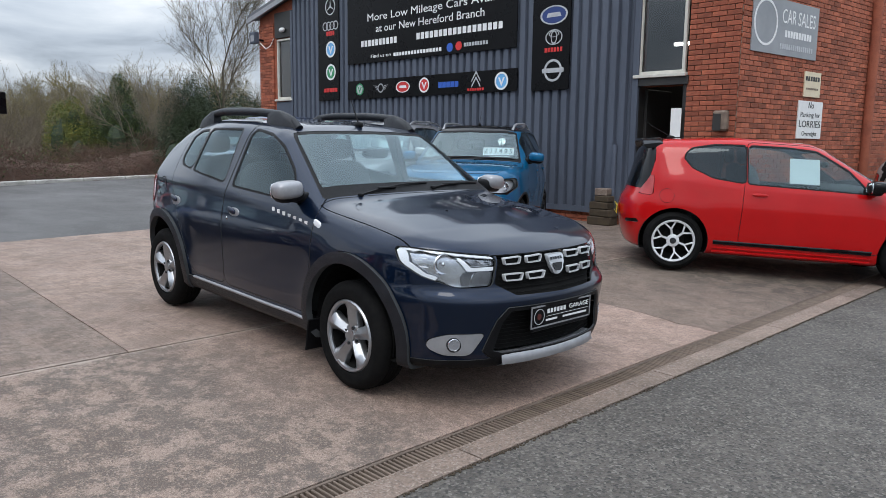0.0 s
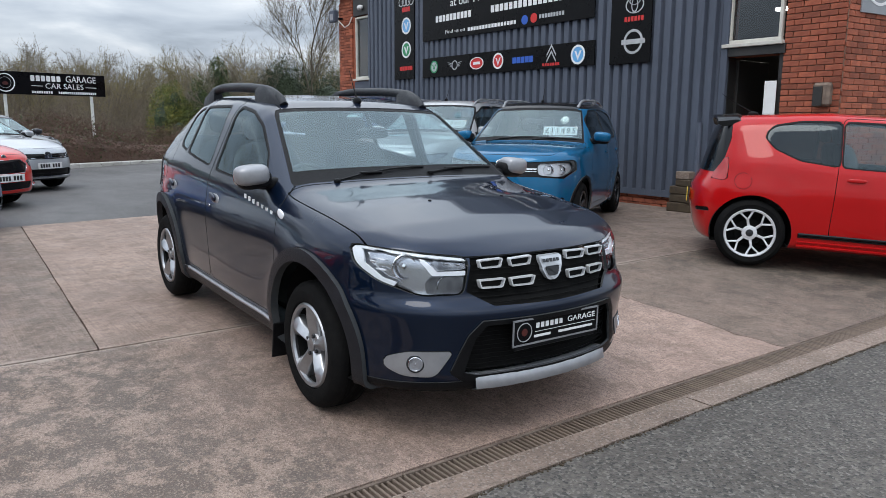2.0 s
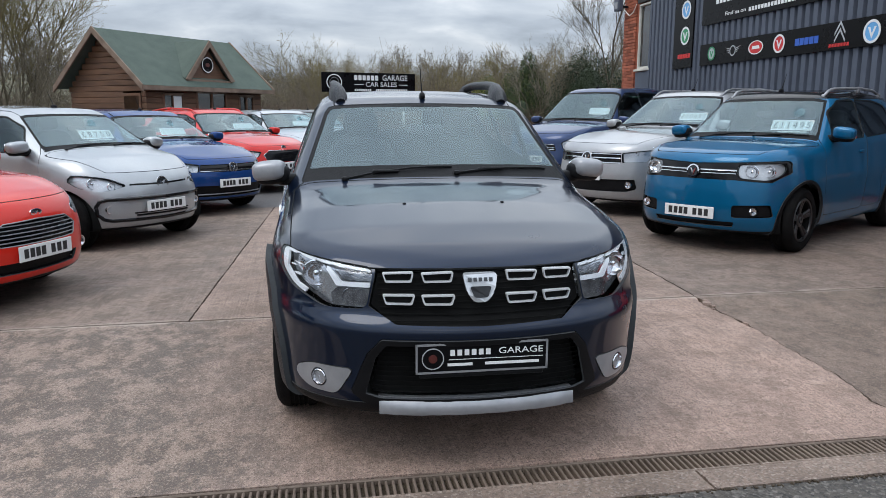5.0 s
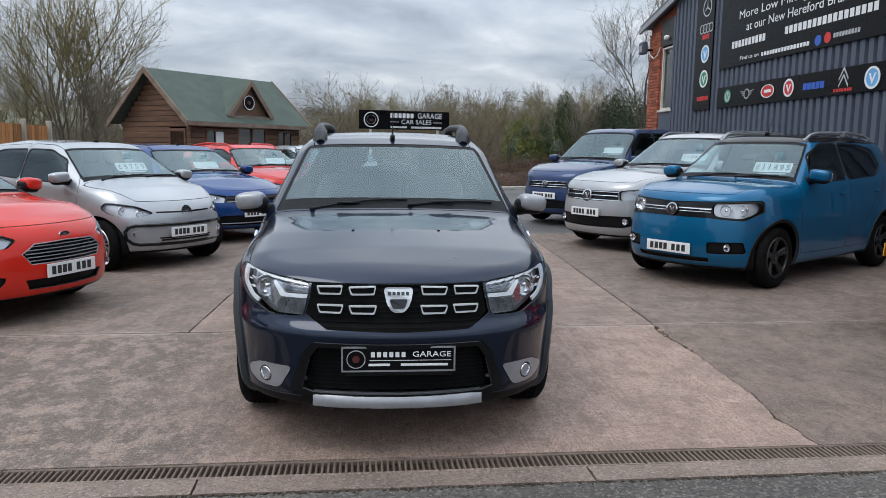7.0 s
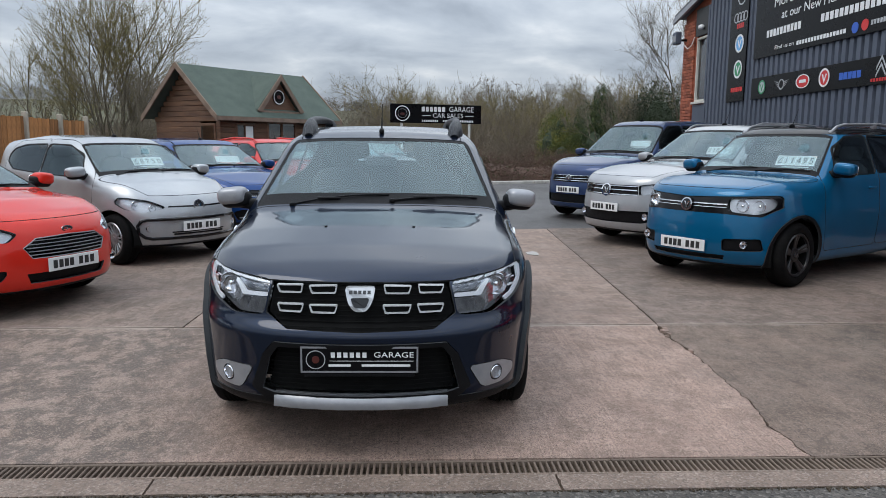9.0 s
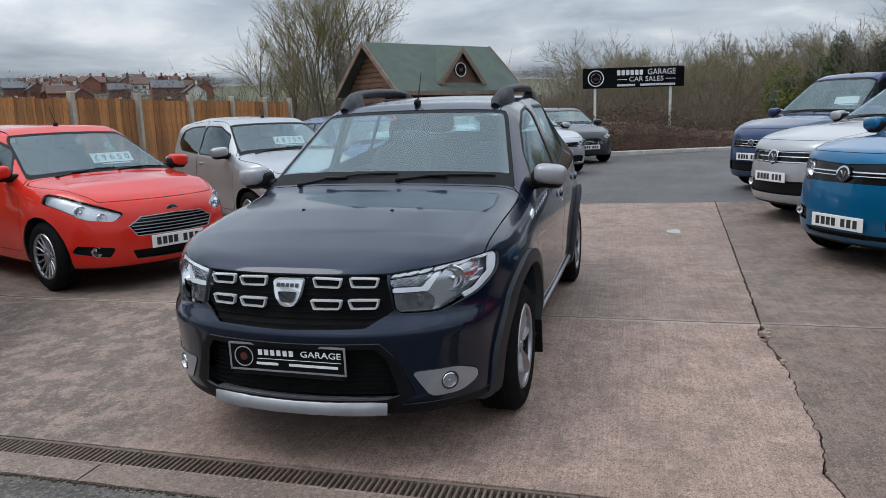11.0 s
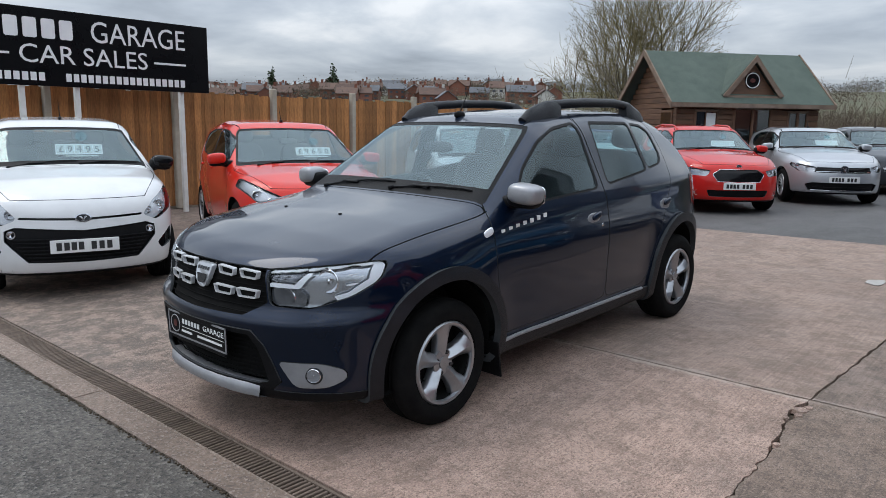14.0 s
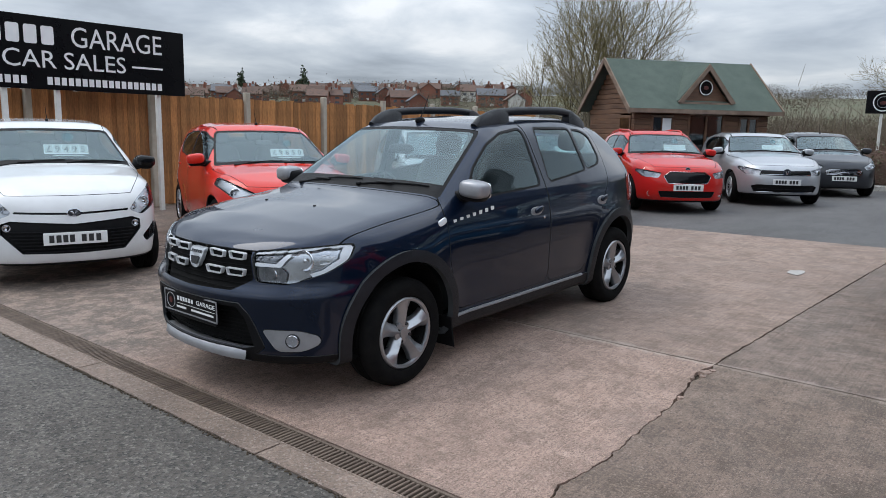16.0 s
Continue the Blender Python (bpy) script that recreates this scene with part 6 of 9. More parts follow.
def body_skin(s, nf=36, nm=100, nr=26, nth=104):
    """The whole outer surface of a car from its spec, and its field."""
    T, dT = curve(s["top"], s.get("top_soft", 0.035))
    W, _ = curve(s["plan"], 0.14)
    Bl, _ = curve(s["belt"], 0.1)
    F, _ = curve(s["front"], s.get("front_soft", 0.03))
    R, _ = curve(s["rear"], 0.03)
    S, _ = curve(s["section"], 0.04)
    ft, rt = s.get("front_bow", (0.36, 0.8)), s.get("rear_bow", (0.22, 0.6))
    tum, crown, bow, z0 = s.get("tumble", 0.36), s.get("crown", 0.07), s.get("bow", 0.14), s["floor"]
    arches, wb_, fax, lift = s.get("bulge", 0.018), s["wb"], s.get("front_axle", 0.0), s.get("arch_lift", 0.0)

    def f(p):
        x, y, z = p[:, 0], np.abs(p[:, 1]), p[:, 2]
        xt = x + bow * y * y
        top = (z - T(xt) + crown * y ** 2.2) / np.sqrt(1 + dT(xt) ** 2)
        d = z - Bl(x)
        d = (d + np.sqrt(d * d + 0.0009)) / 2
        w = W(x) + S(z) - d * (tum + s.get("rear_taper", 0.0) * np.clip(-x - wb_ + 0.65, 0, None) ** 1.3)
        for ax in (fax, -s["wb"]):
            r = np.hypot(x - ax, z - s["r"] - lift)
            w = w + arches * np.exp(-((r - s["r"] - 0.05) / 0.13) ** 2)
        side = (y - w) * 0.95
        bf = ft[0] * y ** 2 + ft[1] * y ** 6
        fr = (x + bf - F(z)) / np.sqrt(1 + (2 * ft[0] * y + 6 * ft[1] * y ** 5) ** 2)
        br = rt[0] * y ** 2 + rt[1] * y ** 6
        re = (R(z) + br - x) / np.sqrt(1 + (2 * rt[0] * y + 6 * rt[1] * y ** 5) ** 2)
        g = smax(top, side, s.get("edge", 0.13))
        g = smax(g, fr, s.get("nose", 0.10))
        g = smax(g, re, 0.10)
        return smax(g, z0 - z, 0.05)

    xf, xr, zc = s.get("x_front", 0.15), -s["wb"] + 0.05, s.get("axis", 0.66)
    ph = np.concatenate([np.linspace(0, np.pi / 2, nf, endpoint=False)[1:], np.full(nm, np.pi / 2), np.linspace(np.pi / 2, np.pi, nr + 1)[1:-1]])
    ox = np.concatenate([np.full(nf - 1, xf), np.linspace(xf, xr, nm), np.full(nr - 1, xr)])
    th = np.linspace(0, 2 * np.pi, nth, endpoint=False)
    P, A = np.meshgrid(ph, th, indexing="ij")
    o = np.zeros((len(ph), nth, 3))
    o[..., 0], o[..., 2] = ox[:, None], zc
    d = np.stack([np.cos(P), np.sin(P) * np.sin(A), np.sin(P) * np.cos(A)], -1)
    o = np.concatenate([[[xf, 0, zc]], o.reshape(-1, 3), [[xr, 0, zc]]])
    d = np.concatenate([[[1, 0, 0]], d.reshape(-1, 3), [[-1, 0, 0]]])
    lo, hi = np.zeros(len(o)), np.full(len(o), 2.2)
    for _ in range(24):
        mid = (lo + hi) / 2
        out = f(o + d * mid[:, None]) > 0
        hi, lo = np.where(out, mid, hi), np.where(out, lo, mid)
    v = o + d * hi[:, None]
    n = np.stack([f(v + e) - f(v - e) for e in np.eye(3) * 5e-3], 1)
    n /= np.linalg.norm(n, axis=1, keepdims=True)
    i, j = np.meshgrid(np.arange(len(ph) - 1), np.arange(nth), indexing="ij")
    a, b = (1 + i * nth + j).ravel(), (1 + i * nth + (j + 1) % nth).ravel()
    t = [np.stack([a, a + nth, b], 1), np.stack([b, a + nth, b + nth], 1)]
    j = np.arange(nth)
    t.append(np.stack([np.zeros_like(j), 1 + j, 1 + (j + 1) % nth], 1))
    k = 1 + (len(ph) - 1) * nth
    t.append(np.stack([k + j, np.full_like(j, len(v) - 1), k + (j + 1) % nth], 1))
    t = np.concatenate(t)
    c = np.cross(v[t[:, 1]] - v[t[:, 0]], v[t[:, 2]] - v[t[:, 0]])
    flip = (c * n[t].mean(1)).sum(1) < 0
    t[flip] = t[flip][:, ::-1]
    sk = Skin(v, n, t)
    c = v[t].mean(1)
    return sk.finer(f, (c[:, 0] > s.get("fine_x", 0.15)) & (c[:, 2] > 0.25)), f


def on_skin(f, y, z, x0=1.4, x1=0.0):
    """Where the front surface lies at (y, z)."""
    xs = np.linspace(x0, x1, 200)
    p = np.stack([xs, np.full(200, y), np.full(200, z)], 1)
    g = f(p)
    k = int(np.argmax(g < 0))
    return float(xs[k])


def side_y(f, x, z):
    ys = np.linspace(1.1, 0.2, 240)
    g = f(np.stack([np.full(240, x), ys, np.full(240, z)], 1))
    return float(ys[int(np.argmax(g < 0))])


def top_z(f, x, y):
    zs = np.linspace(2.0, 0.4, 400)
    g = f(np.stack([np.full(400, x), np.full(400, y), zs], 1))
    return float(zs[int(np.argmax(g < 0))])


# wheels
def make_wheel(parent, at, r, rim_r, style, side, width=0.20):
    """A wheel at the hub's outer face; side is 1 for the car's left, -1 for its right."""
    m = Matrix.Translation(at) @ Matrix.Rotation(0 if side > 0 else math.pi, 4, "Z")
    hub = part("wheel", lathe(bmesh.new(), [(rim_r * 0.97, -width + 0.02), (rim_r * 0.99, -0.012), (rim_r * 0.93, -0.03), (rim_r * 0.90, -0.10), (0.14, -0.10), (0.13, -0.085), (0.05, -0.085), (0.02, -0.085)], 40), UNDER, parent, smooth=False, angle=40)
    hub.matrix_local = m
    w2 = width / 2
    prof = [(rim_r, -0.012), (rim_r + 0.012, 0.004), (rim_r + (r - rim_r) * 0.5, 0.012), (r - 0.035, 0.006), (r - 0.012, -0.012), (r - 0.003, -0.03)]
    for q in (0.28, 0.42, 0.58, 0.72):
        h = -0.03 - (width - 0.06) * (q - 0.0)
        prof += [(r, h + 0.012), (r - 0.008, h + 0.006), (r - 0.008, h - 0.004), (r, h - 0.01)]
    prof += [(r - 0.003, -width + 0.03), (r - 0.03, -width), (rim_r, -width + 0.01)]
    part("tyre", lathe(bmesh.new(), prof, 56), RUBBER, hub, smooth=False, angle=35)
    bm = bmesh.new()
    lathe(bm, [(rim_r + 0.004, -0.004), (rim_r - 0.004, 0.006), (rim_r - 0.018, 0.002), (rim_r - 0.022, -0.012), (rim_r - 0.012, -0.03)], 48)

    def spoke(ang, half0, half1, r0, r1, h0, h1, t=0.022):
        c, s_ = math.cos(ang), math.sin(ang)
        def to(rad, off, h):
            return Vector((c * rad - s_ * off, h, s_ * rad + c * off))
        rows = []
        for k in range(4):
            q = k / 3
            rad, hf, h = r0 + (r1 - r0) * q, half0 + (half1 - half0) * q, h0 + (h1 - h0) * q ** 1.6
            rows.append([bm.verts.new(to(rad, o, hh)) for o, hh in ((-hf, h - t), (-hf, h - 0.006), (-hf * 0.6, h), (hf * 0.6, h), (hf, h - 0.006), (hf, h - t))])
        for a, b in zip(rows, rows[1:]):
            for k in range(5):
                bm.faces.new((a[k], a[k + 1], b[k + 1], b[k]))
    if style == "five":
        for k in range(5):
            a = 2 * math.pi * k / 5 + math.pi / 2
            c, s_ = math.cos(a), math.sin(a)
            rows = []
            for q, hf in ((0.16, 0.028), (0.30, 0.036), (0.46, 0.036), (0.60, 0.038), (0.72, 0.045), (0.84, 0.056), (0.93, 0.062), (0.985, 0.066)):
                rad, h = rim_r * q, -0.030 + 0.034 * q ** 1.4
                crease = 0.020 * math.sin(math.pi * min(1, q * 1.05)) ** 0.6
                rows.append([bm.verts.new((c * rad - s_ * o, hh, s_ * rad + c * o)) for o, hh in ((-hf, h - 0.05), (-hf, h - 0.016), (-hf * 0.86, h - 0.008), (-hf * 0.06, h + crease), (hf * 0.06, h + crease), (hf * 0.86, h - 0.008), (hf, h - 0.016), (hf, h - 0.05))])
            for r1_, r2_ in zip(rows, rows[1:]):
                for j in range(7):
                    bm.faces.new((r1_[j], r1_[j + 1], r2_[j + 1], r2_[j]))
    elif style == "ten":
        for k in range(6):
            a = 2 * math.pi * k / 6 + 0.3
            spoke(a, 0.013, 0.011, 0.05, rim_r * 0.60, -0.03, -0.014)
            for d in (-1, 1):
                # the fork's two prongs run out from the spoke's end to the rim
                e = np.array([math.cos(a), math.sin(a)]) * rim_r * 0.56
                g_ = np.array([math.cos(a + d * 0.30), math.sin(a + d * 0.30)]) * rim_r * 0.985
                n_ = np.array([-(g_ - e)[1], (g_ - e)[0]]) / np.linalg.norm(g_ - e) * 0.0085
                rows = [[bm.verts.new((q[0] + n_[0] * o, h + z_, q[1] + n_[1] * o)) for o, z_ in ((-1, -0.02), (-1, -0.004), (-0.5, 0), (0.5, 0), (1, -0.004), (1, -0.02))] for q, h in ((e, -0.014), ((e + g_) / 2, -0.008), (g_, 0.0))]
                for r1_, r2_ in zip(rows, rows[1:]):
                    for j in range(5):
                        bm.faces.new((r1_[j], r1_[j + 1], r2_[j + 1], r2_[j]))
    elif style == "multi":
        for k in range(15):
            spoke(2 * math.pi * k / 15, 0.010, 0.009, 0.05, rim_r - 0.012, -0.026, 0.0)
    else:
        for k in range(5):
            a = 2 * math.pi * k / 5 + math.pi / 2
            for d in (-1, 1):
                spoke(a + d * 0.12, 0.017, 0.019, 0.05, rim_r - 0.012, -0.03, -0.002)
    lathe(bm, [(0.07, -0.035), (0.066, -0.024), (0.05, -0.020), (0.034, -0.020)], 30)
    part("rim", bm, ALLOY_DARK if style == "dark" else BRIGHT if style == "ten" else ALLOY, hub, smooth=False, angle=35)
    bm = bmesh.new()
    lathe(bm, [(0.034, -0.022), (0.032, -0.013), (0.0015, -0.010)], 24)
    part("hub_cap", bm, LAMP_DARK if style in ("dark", "ten") else ALLOY, hub, smooth=False, angle=40)
    if style == "five":
        for k in range(4):
            a = 2 * math.pi * k / 4 + 0.4
            part("wheel_bolt", lathe(bmesh.new(), [(0.011, -0.024), (0.010, -0.012), (0.001, -0.011)], 8, Matrix.Translation((0.052 * math.cos(a), 0, 0.052 * math.sin(a)))), LAMP_DARK, hub)
    return hub


def seat(parent, x, y, z, rear=False, w=0.50, cloth=None):
    cloth = cloth or SEAT_CLOTH
    s = part("seat", blob(bmesh.new(), (0.5, w, 0.2), (x, y, z), e=0.55), cloth, parent, smooth=True)
    part("backrest", blob(bmesh.new(), (0.16, w * 0.98, 0.62), (x - 0.29, y, z + 0.30), Matrix.Rotation(-0.30, 3, "Y"), e=0.55), cloth, s, smooth=True)
    for dy in ((0,) if not rear else (-w * 0.27, w * 0.27)):
        part("headrest", blob(bmesh.new(), (0.09, 0.25, 0.17), (x - 0.43, y + dy, z + 0.69), Matrix.Rotation(-0.2, 3, "Y"), e=0.6), cloth, s, smooth=True)
    return s


def number_plate(parent, m, mat_plate=None, w=0.52, h=0.111, ink=None, bars=True):
    """A plate in the plane x, y of m with its writing as plain bars."""
    p = part("number_plate", B((w, h, 0.008), bevel=0.003), mat_plate or PLATE_WHITE, parent)
    p.matrix_local = m
    if bars:
        for u in (-0.195, -0.138, -0.084, -0.030, 0.065, 0.125, 0.185):
            part("plate_mark", B((0.040, 0.066, 0.003), (u * w / 0.52, 0, 0.005)), ink or DARK_INK, p)
    return p


def wiper(parent, a, b, f, lift=0.02):
    a, b = Vector(a), Vector(b)
    pts = []
    for k in range(9):
        q = a.lerp(b, k / 8)
        pts.append((q.x, q.y, top_z(f, q.x, q.y) + lift * (0.5 + math.sin(math.pi * k / 8))))
    bm = tube(bmesh.new(), pts, 0.006, 5)
    box(bm, (0.022, 0.14, 0.014), pts[3], bevel=0.005)
    blob(bm, (0.036, 0.036, 0.026), pts[0], e=0.7, nu=10, nv=6)
    return part("wiper", bm, BLACK_PLASTIC, parent)


def mirror(parent, side, at, size, shell_mat, arm_mat):
    turn = Matrix.Rotation(side * 0.12, 3, "Z") @ Matrix.Rotation(-side * 0.10, 3, "X")
    up_ = Vector(at) + Vector((0.006, side * 0.008, size[2] * 0.10))
    ms = part("door_mirror", blob(bmesh.new(), (size[0], size[1] * 0.94, size[2] * 0.84), up_, turn, e=0.60, nu=24, nv=14), shell_mat, parent, smooth=True)
    part("mirror_case", blob(bmesh.new(), (size[0] * 0.94, size[1] * 0.95, size[2] * 0.80), Vector(at) + Vector((-0.012, -side * 0.012, -size[2] * 0.10)), turn, e=0.60, nu=24, nv=14), arm_mat, ms, smooth=True)
    part("mirror_glass", blob(bmesh.new(), (0.01, size[1] * 0.86, size[2] * 0.8), (at[0] - size[0] * 0.47, at[1], at[2]), e=0.5), CHROME, ms, smooth=True)
    bm = blob(bmesh.new(), (size[0] * 0.66, 0.17, size[2] * 0.52), (at[0] - 0.02, at[1] - side * (size[1] * 0.5 + 0.010), at[2] - size[2] * 0.30), e=0.6)
    part("mirror_arm", bm, arm_mat, ms, smooth=True)
    return ms


def roof_rail(parent, f, y, x0, x1, side, material, rise=0.05, bulky=0.0):
    """A rail on two or three feet along the roof's edge."""
    n = 22
    pts = []
    for k in range(n + 1):
        q = k / n
        x = x0 + (x1 - x0) * q
        yy = side * (y + 0.035 * math.sin(math.pi * min(1, q * 1.15)))
        h = rise * min(1, 7 * q, 7 * (1 - q)) ** 0.6
        pts.append((x, yy, top_z(f, x, yy) + h - 0.004))
    bm = bmesh.new()
    wide = [0.016 + 0.012 * bulky] * (n + 1)
    tube(bm, pts, wide, 10)
    if bulky:
        for qa, qb in ((0.0, 0.27), (0.84, 1.0)):
            ka, kb = int(qa * n), int(qb * n)
            rows = []
            for k in range(ka, kb + 1):
                x, yy, z = pts[k]
                zb, e = top_z(f, x, yy) - 0.03, min(1, 4 * (k - ka + 0.35) / (kb - ka), 4 * (kb - k + 0.35) / (kb - ka))
                hw = 0.046 * (0.45 + 0.55 * e)
                rows.append([bm.verts.new((x, yy + side * o * hw, zz)) for o, zz in ((1.2, zb), (0.95, zb + (z + 0.02 - zb) * 0.75), (0.45, z + 0.024), (-0.45, z + 0.024), (-0.95, zb + (z + 0.02 - zb) * 0.75), (-1.2, zb))])
            for a, b in zip(rows, rows[1:]):
                for k in range(5):
                    bm.faces.new((a[k], a[k + 1], b[k + 1], b[k]))
            bm.faces.new(rows[0][::-1]), bm.faces.new(rows[-1])
    else:
        for q in (0.04, 0.5, 0.96):
            x, yy, z = pts[int(q * n)]
            box(bm, (0.09, 0.035, rise + 0.02), (x, yy, z - rise / 2), bevel=0.008)
    return part("roof_rail", bm, material, parent, smooth=False, angle=50)


def gap_cut(sk, g, w=0.003):
    """Takes out the panel where g(v) is negative, and a narrow gap round it."""
    inner, rest = sk.cut(g(sk.v) + w)
    _, rest = rest.cut(g(rest.v) - w)
    return inner, rest


def build_car(s, m, name, label, group="parked cars"):
    """A complete car from its spec, at the pose m (front axle at the origin, x ahead, y to its left)."""
    car = thing(name, m, label, "car", group)
    sk, f = body_skin(s, *s.get("grid", (30, 80, 22, 88)))
    col, r, wb = s["paint"], s["r"], s["wb"]
    ar, fax, zc = s.get("arch", r + 0.05), s.get("front_axle", 0.0), r + s.get("arch_lift", 0.0)

    def pan(nm, piece, mats, thick=0.014, push=0.0, parent=car, lab=""):
        return skin_part(nm, piece, thick, mats, parent, lab, push)

    # wheel openings
    v = sk.v
    g = np.minimum(np.hypot(v[:, 0] - fax, v[:, 2] - zc), np.hypot(v[:, 0] + wb, v[:, 2] - zc)) - ar
    _, sk = sk.cut(np.maximum(g, 0.45 - np.abs(v[:, 1])))

    # windscreen and rear screen, each in a black border
    def screen(sk, xb, xt, yb, yt, bowy, up, glass_mat, nm, border):
        v, n = sk.v, sk.n
        x, y = v[:, 0] + bowy * v[:, 1] ** 2, np.abs(v[:, 1])
        q = (x - xb) / (xt - xb)
        lim = yb + (yt - yb) * q
        lo, hi = min(xb, xt), max(xb, xt)
        g = np.maximum(np.maximum((lo - x) * 0.55, (x - hi) * 0.55), (y - lim) * 0.9)
        g = np.maximum(g, (0.86 - v[:, 2]) * 5)
        piece, rest = sk.cut(g)
        v = piece.v
        x, y = v[:, 0] + bowy * v[:, 1] ** 2, np.abs(v[:, 1])
        q = (x - xb) / (xt - xb)
        lim = yb + (yt - yb) * q
        g2 = np.maximum(np.maximum((lo - x) * 0.55, (x - hi) * 0.55), (y - lim) * 0.9) + border
        g2 = np.where(q < 0.5, np.maximum(g2, (x - max(xb, xt)) * 0.55 + s.get("scuttle", 0.03)) if xb > xt else g2, g2)
        pane, edge = piece.cut(g2)
        if len(pane.t):
            pan(nm, pane, glass_mat, 0.0, -0.004)
        pan("screen_surround", edge, [BLACK_PLASTIC, CABIN], 0.01, -0.003)
        return rest
    ws, rs = s["windscreen"], s["rear_screen"]
    sk = screen(sk, *ws, s.get("ws_bow", 0.17), 1, s.get("screen_glass", SCREEN), "windscreen", 0.02)
    sk = screen(sk, *rs, -0.12, 1, s.get("back_glass", SIDE_GLASS), "rear_screen", 0.03)

    # side windows, left and right
    for k, (pts, gm) in enumerate(s["windows"]):
        pts = rounded(pts, s.get("win_round", 0.05))
        g = np.maximum(poly_field(pts, sk.v[:, 0], sk.v[:, 2]) - 0.014, 0.42 - np.abs(sk.v[:, 1]))
        piece, sk = sk.cut(g)
        pane, edge = piece.cut(poly_field(pts, piece.v[:, 0], piece.v[:, 2]))
        for sd in (1, -1):
            keep = lambda q: q.cut(-sd * q.v[:, 1])[0]
            pan("side_window", keep(pane), gm, 0.0, -0.006)
            pan("window_seal", keep(edge), [BLACK_PLASTIC, CABIN], 0.012, -0.001)

    # fittings in the front and rear faces and lower trims
    def region(kind, pts, v):
        ya = np.abs(v[:, 1])
        if kind == "roof":
            return np.maximum(pts - v[:, 2], v[:, 0] - ws[1] - 0.05)
        if kind in ("front", "rear"):
            pts = [(-0.4, b) if a <= 0.001 else (a, b) for a, b in pts]
        if kind == "front":
            return np.maximum(poly_field(pts, ya, v[:, 2]), s.get("region_x", 0.12) - v[:, 0])
        if kind == "rear":
            return np.maximum(poly_field(pts, ya, v[:, 2]), v[:, 0] + wb + 0.25)
        if kind == "side":
            return np.maximum(poly_field(pts, v[:, 0], v[:, 2]), 0.5 - ya)
        return np.maximum(np.minimum(np.hypot(v[:, 0] - fax, v[:, 2] - zc), np.hypot(v[:, 0] + wb, v[:, 2] - zc)) - ar - pts, 0.5 - ya)
    for nm, kind, pts, mats, thick, push in s["regions"]:
        piece, sk = gap_cut(sk, lambda v: region(kind, pts, v), 0.0015)
        if kind == "roof" or kind == "front" and min(p[0] for p in pts) <= 0.001:
            out = [piece]
        elif kind == "arch":
            out = [a for h in piece.cut(piece.v[:, 1]) for a in h.cut(piece_x(h, wb))]
        else:
            out = piece.cut(piece.v[:, 1])
        for q in out:
            if nm == "headlamp":
                lamp(car, q, s, pan)
            else:
                pan(nm, q, mats, thick, push)

    # panel lines: bonnet, doors, tailgate
    if "bonnet" in s:
        xb, xf, w0, w1 = s["bonnet"]
        def bonnet_field(v):
            x, y = v[:, 0] + s.get("ws_bow", 0.17) * v[:, 1] ** 2, np.abs(v[:, 1])
            q = np.clip((x - xb) / (xf - xb), 0, 1)
            g = np.maximum(np.maximum(xb - x, v[:, 0] + s["front_bow"][0] * y ** 2 + s["front_bow"][1] * y ** 6 - xf), y - (w0 + (w1 - w0) * q ** 2))
            return np.maximum(g, s["bonnet_z"] - v[:, 2])
        piece, sk = gap_cut(sk, bonnet_field)
        pan("bonnet", piece, [col, CABIN])
    for pts in s.get("doors", ()):
        ol = rounded(pts, 0.07)
        piece, sk = gap_cut(sk, lambda v: np.maximum(poly_field(ol, v[:, 0], v[:, 2]), s.get("door_y", 0.54) - np.abs(v[:, 1])), 0.0028)
        for q in piece.cut(piece.v[:, 1]):
            d = pan("door", q, [col, CABIN])
            if d is None:
                continue
            sd = 1 if q.v[:, 1].mean() > 0 else -1
            hx, hz = s["handles"][s["doors"].index(pts)], s["handle_z"]
            hy = side_y(f, hx, hz)
            bm = blob(bmesh.new(), (0.15, 0.012, 0.085) if s.get("round_handles") else (0.16, 0.02, 0.035), (hx, sd * (hy + (0.0 if s.get("round_handles") else 0.012)), hz), e=0.8)
            part("door_handle", bm, s.get("handle_mat", col), d, smooth=True)
            if s.get("round_handles"):
                part("handle_grip", blob(bmesh.new(), (0.10, 0.026, 0.04), (hx - 0.02, sd * (hy + 0.012), hz + 0.022), Matrix.Rotation(0.25, 3, "Y"), e=0.7), LAMP_DARK if s.get("grip_dark") else col, d, smooth=True)
    pan("body", sk, [col, CABIN])

    # lining, wheels and arch liners
    for ax in (fax, -wb):
        for sd in (1, -1):
            out = s["track"]
            make_wheel(car, (ax, sd * out, r), r, s["rim"], s["wheel"], sd, s.get("tyre_w", 0.20))
            bm = bmesh.new()
            lathe(bm, [(ar + 0.004, sd * (out - 0.05)), (ar + 0.004, sd * (out - 0.30)), (0.02, sd * (out - 0.30))], 40, Matrix.Translation((ax, 0, zc)))
            for vv in bm.verts:
                vv.co.z = max(vv.co.z, s["floor"] + 0.01)
            part("arch_liner", bm, UNDER, car)
    box_bm = B((wb + 0.5, s["track"] * 1.35, 0.03), (-wb / 2, 0, s["floor"] + 0.02))
    part("underbody", box_bm, UNDER, car)

    # cabin
    zs = s.get("seat_z", 0.62)
    for sd in (1, -1):
        seat(car, s["seat_x"], sd * 0.35, zs)
    seat(car, s["seat_x"] - 0.85, 0, zs + 0.02, True, 1.2)
    dx = ws[0] - 0.30
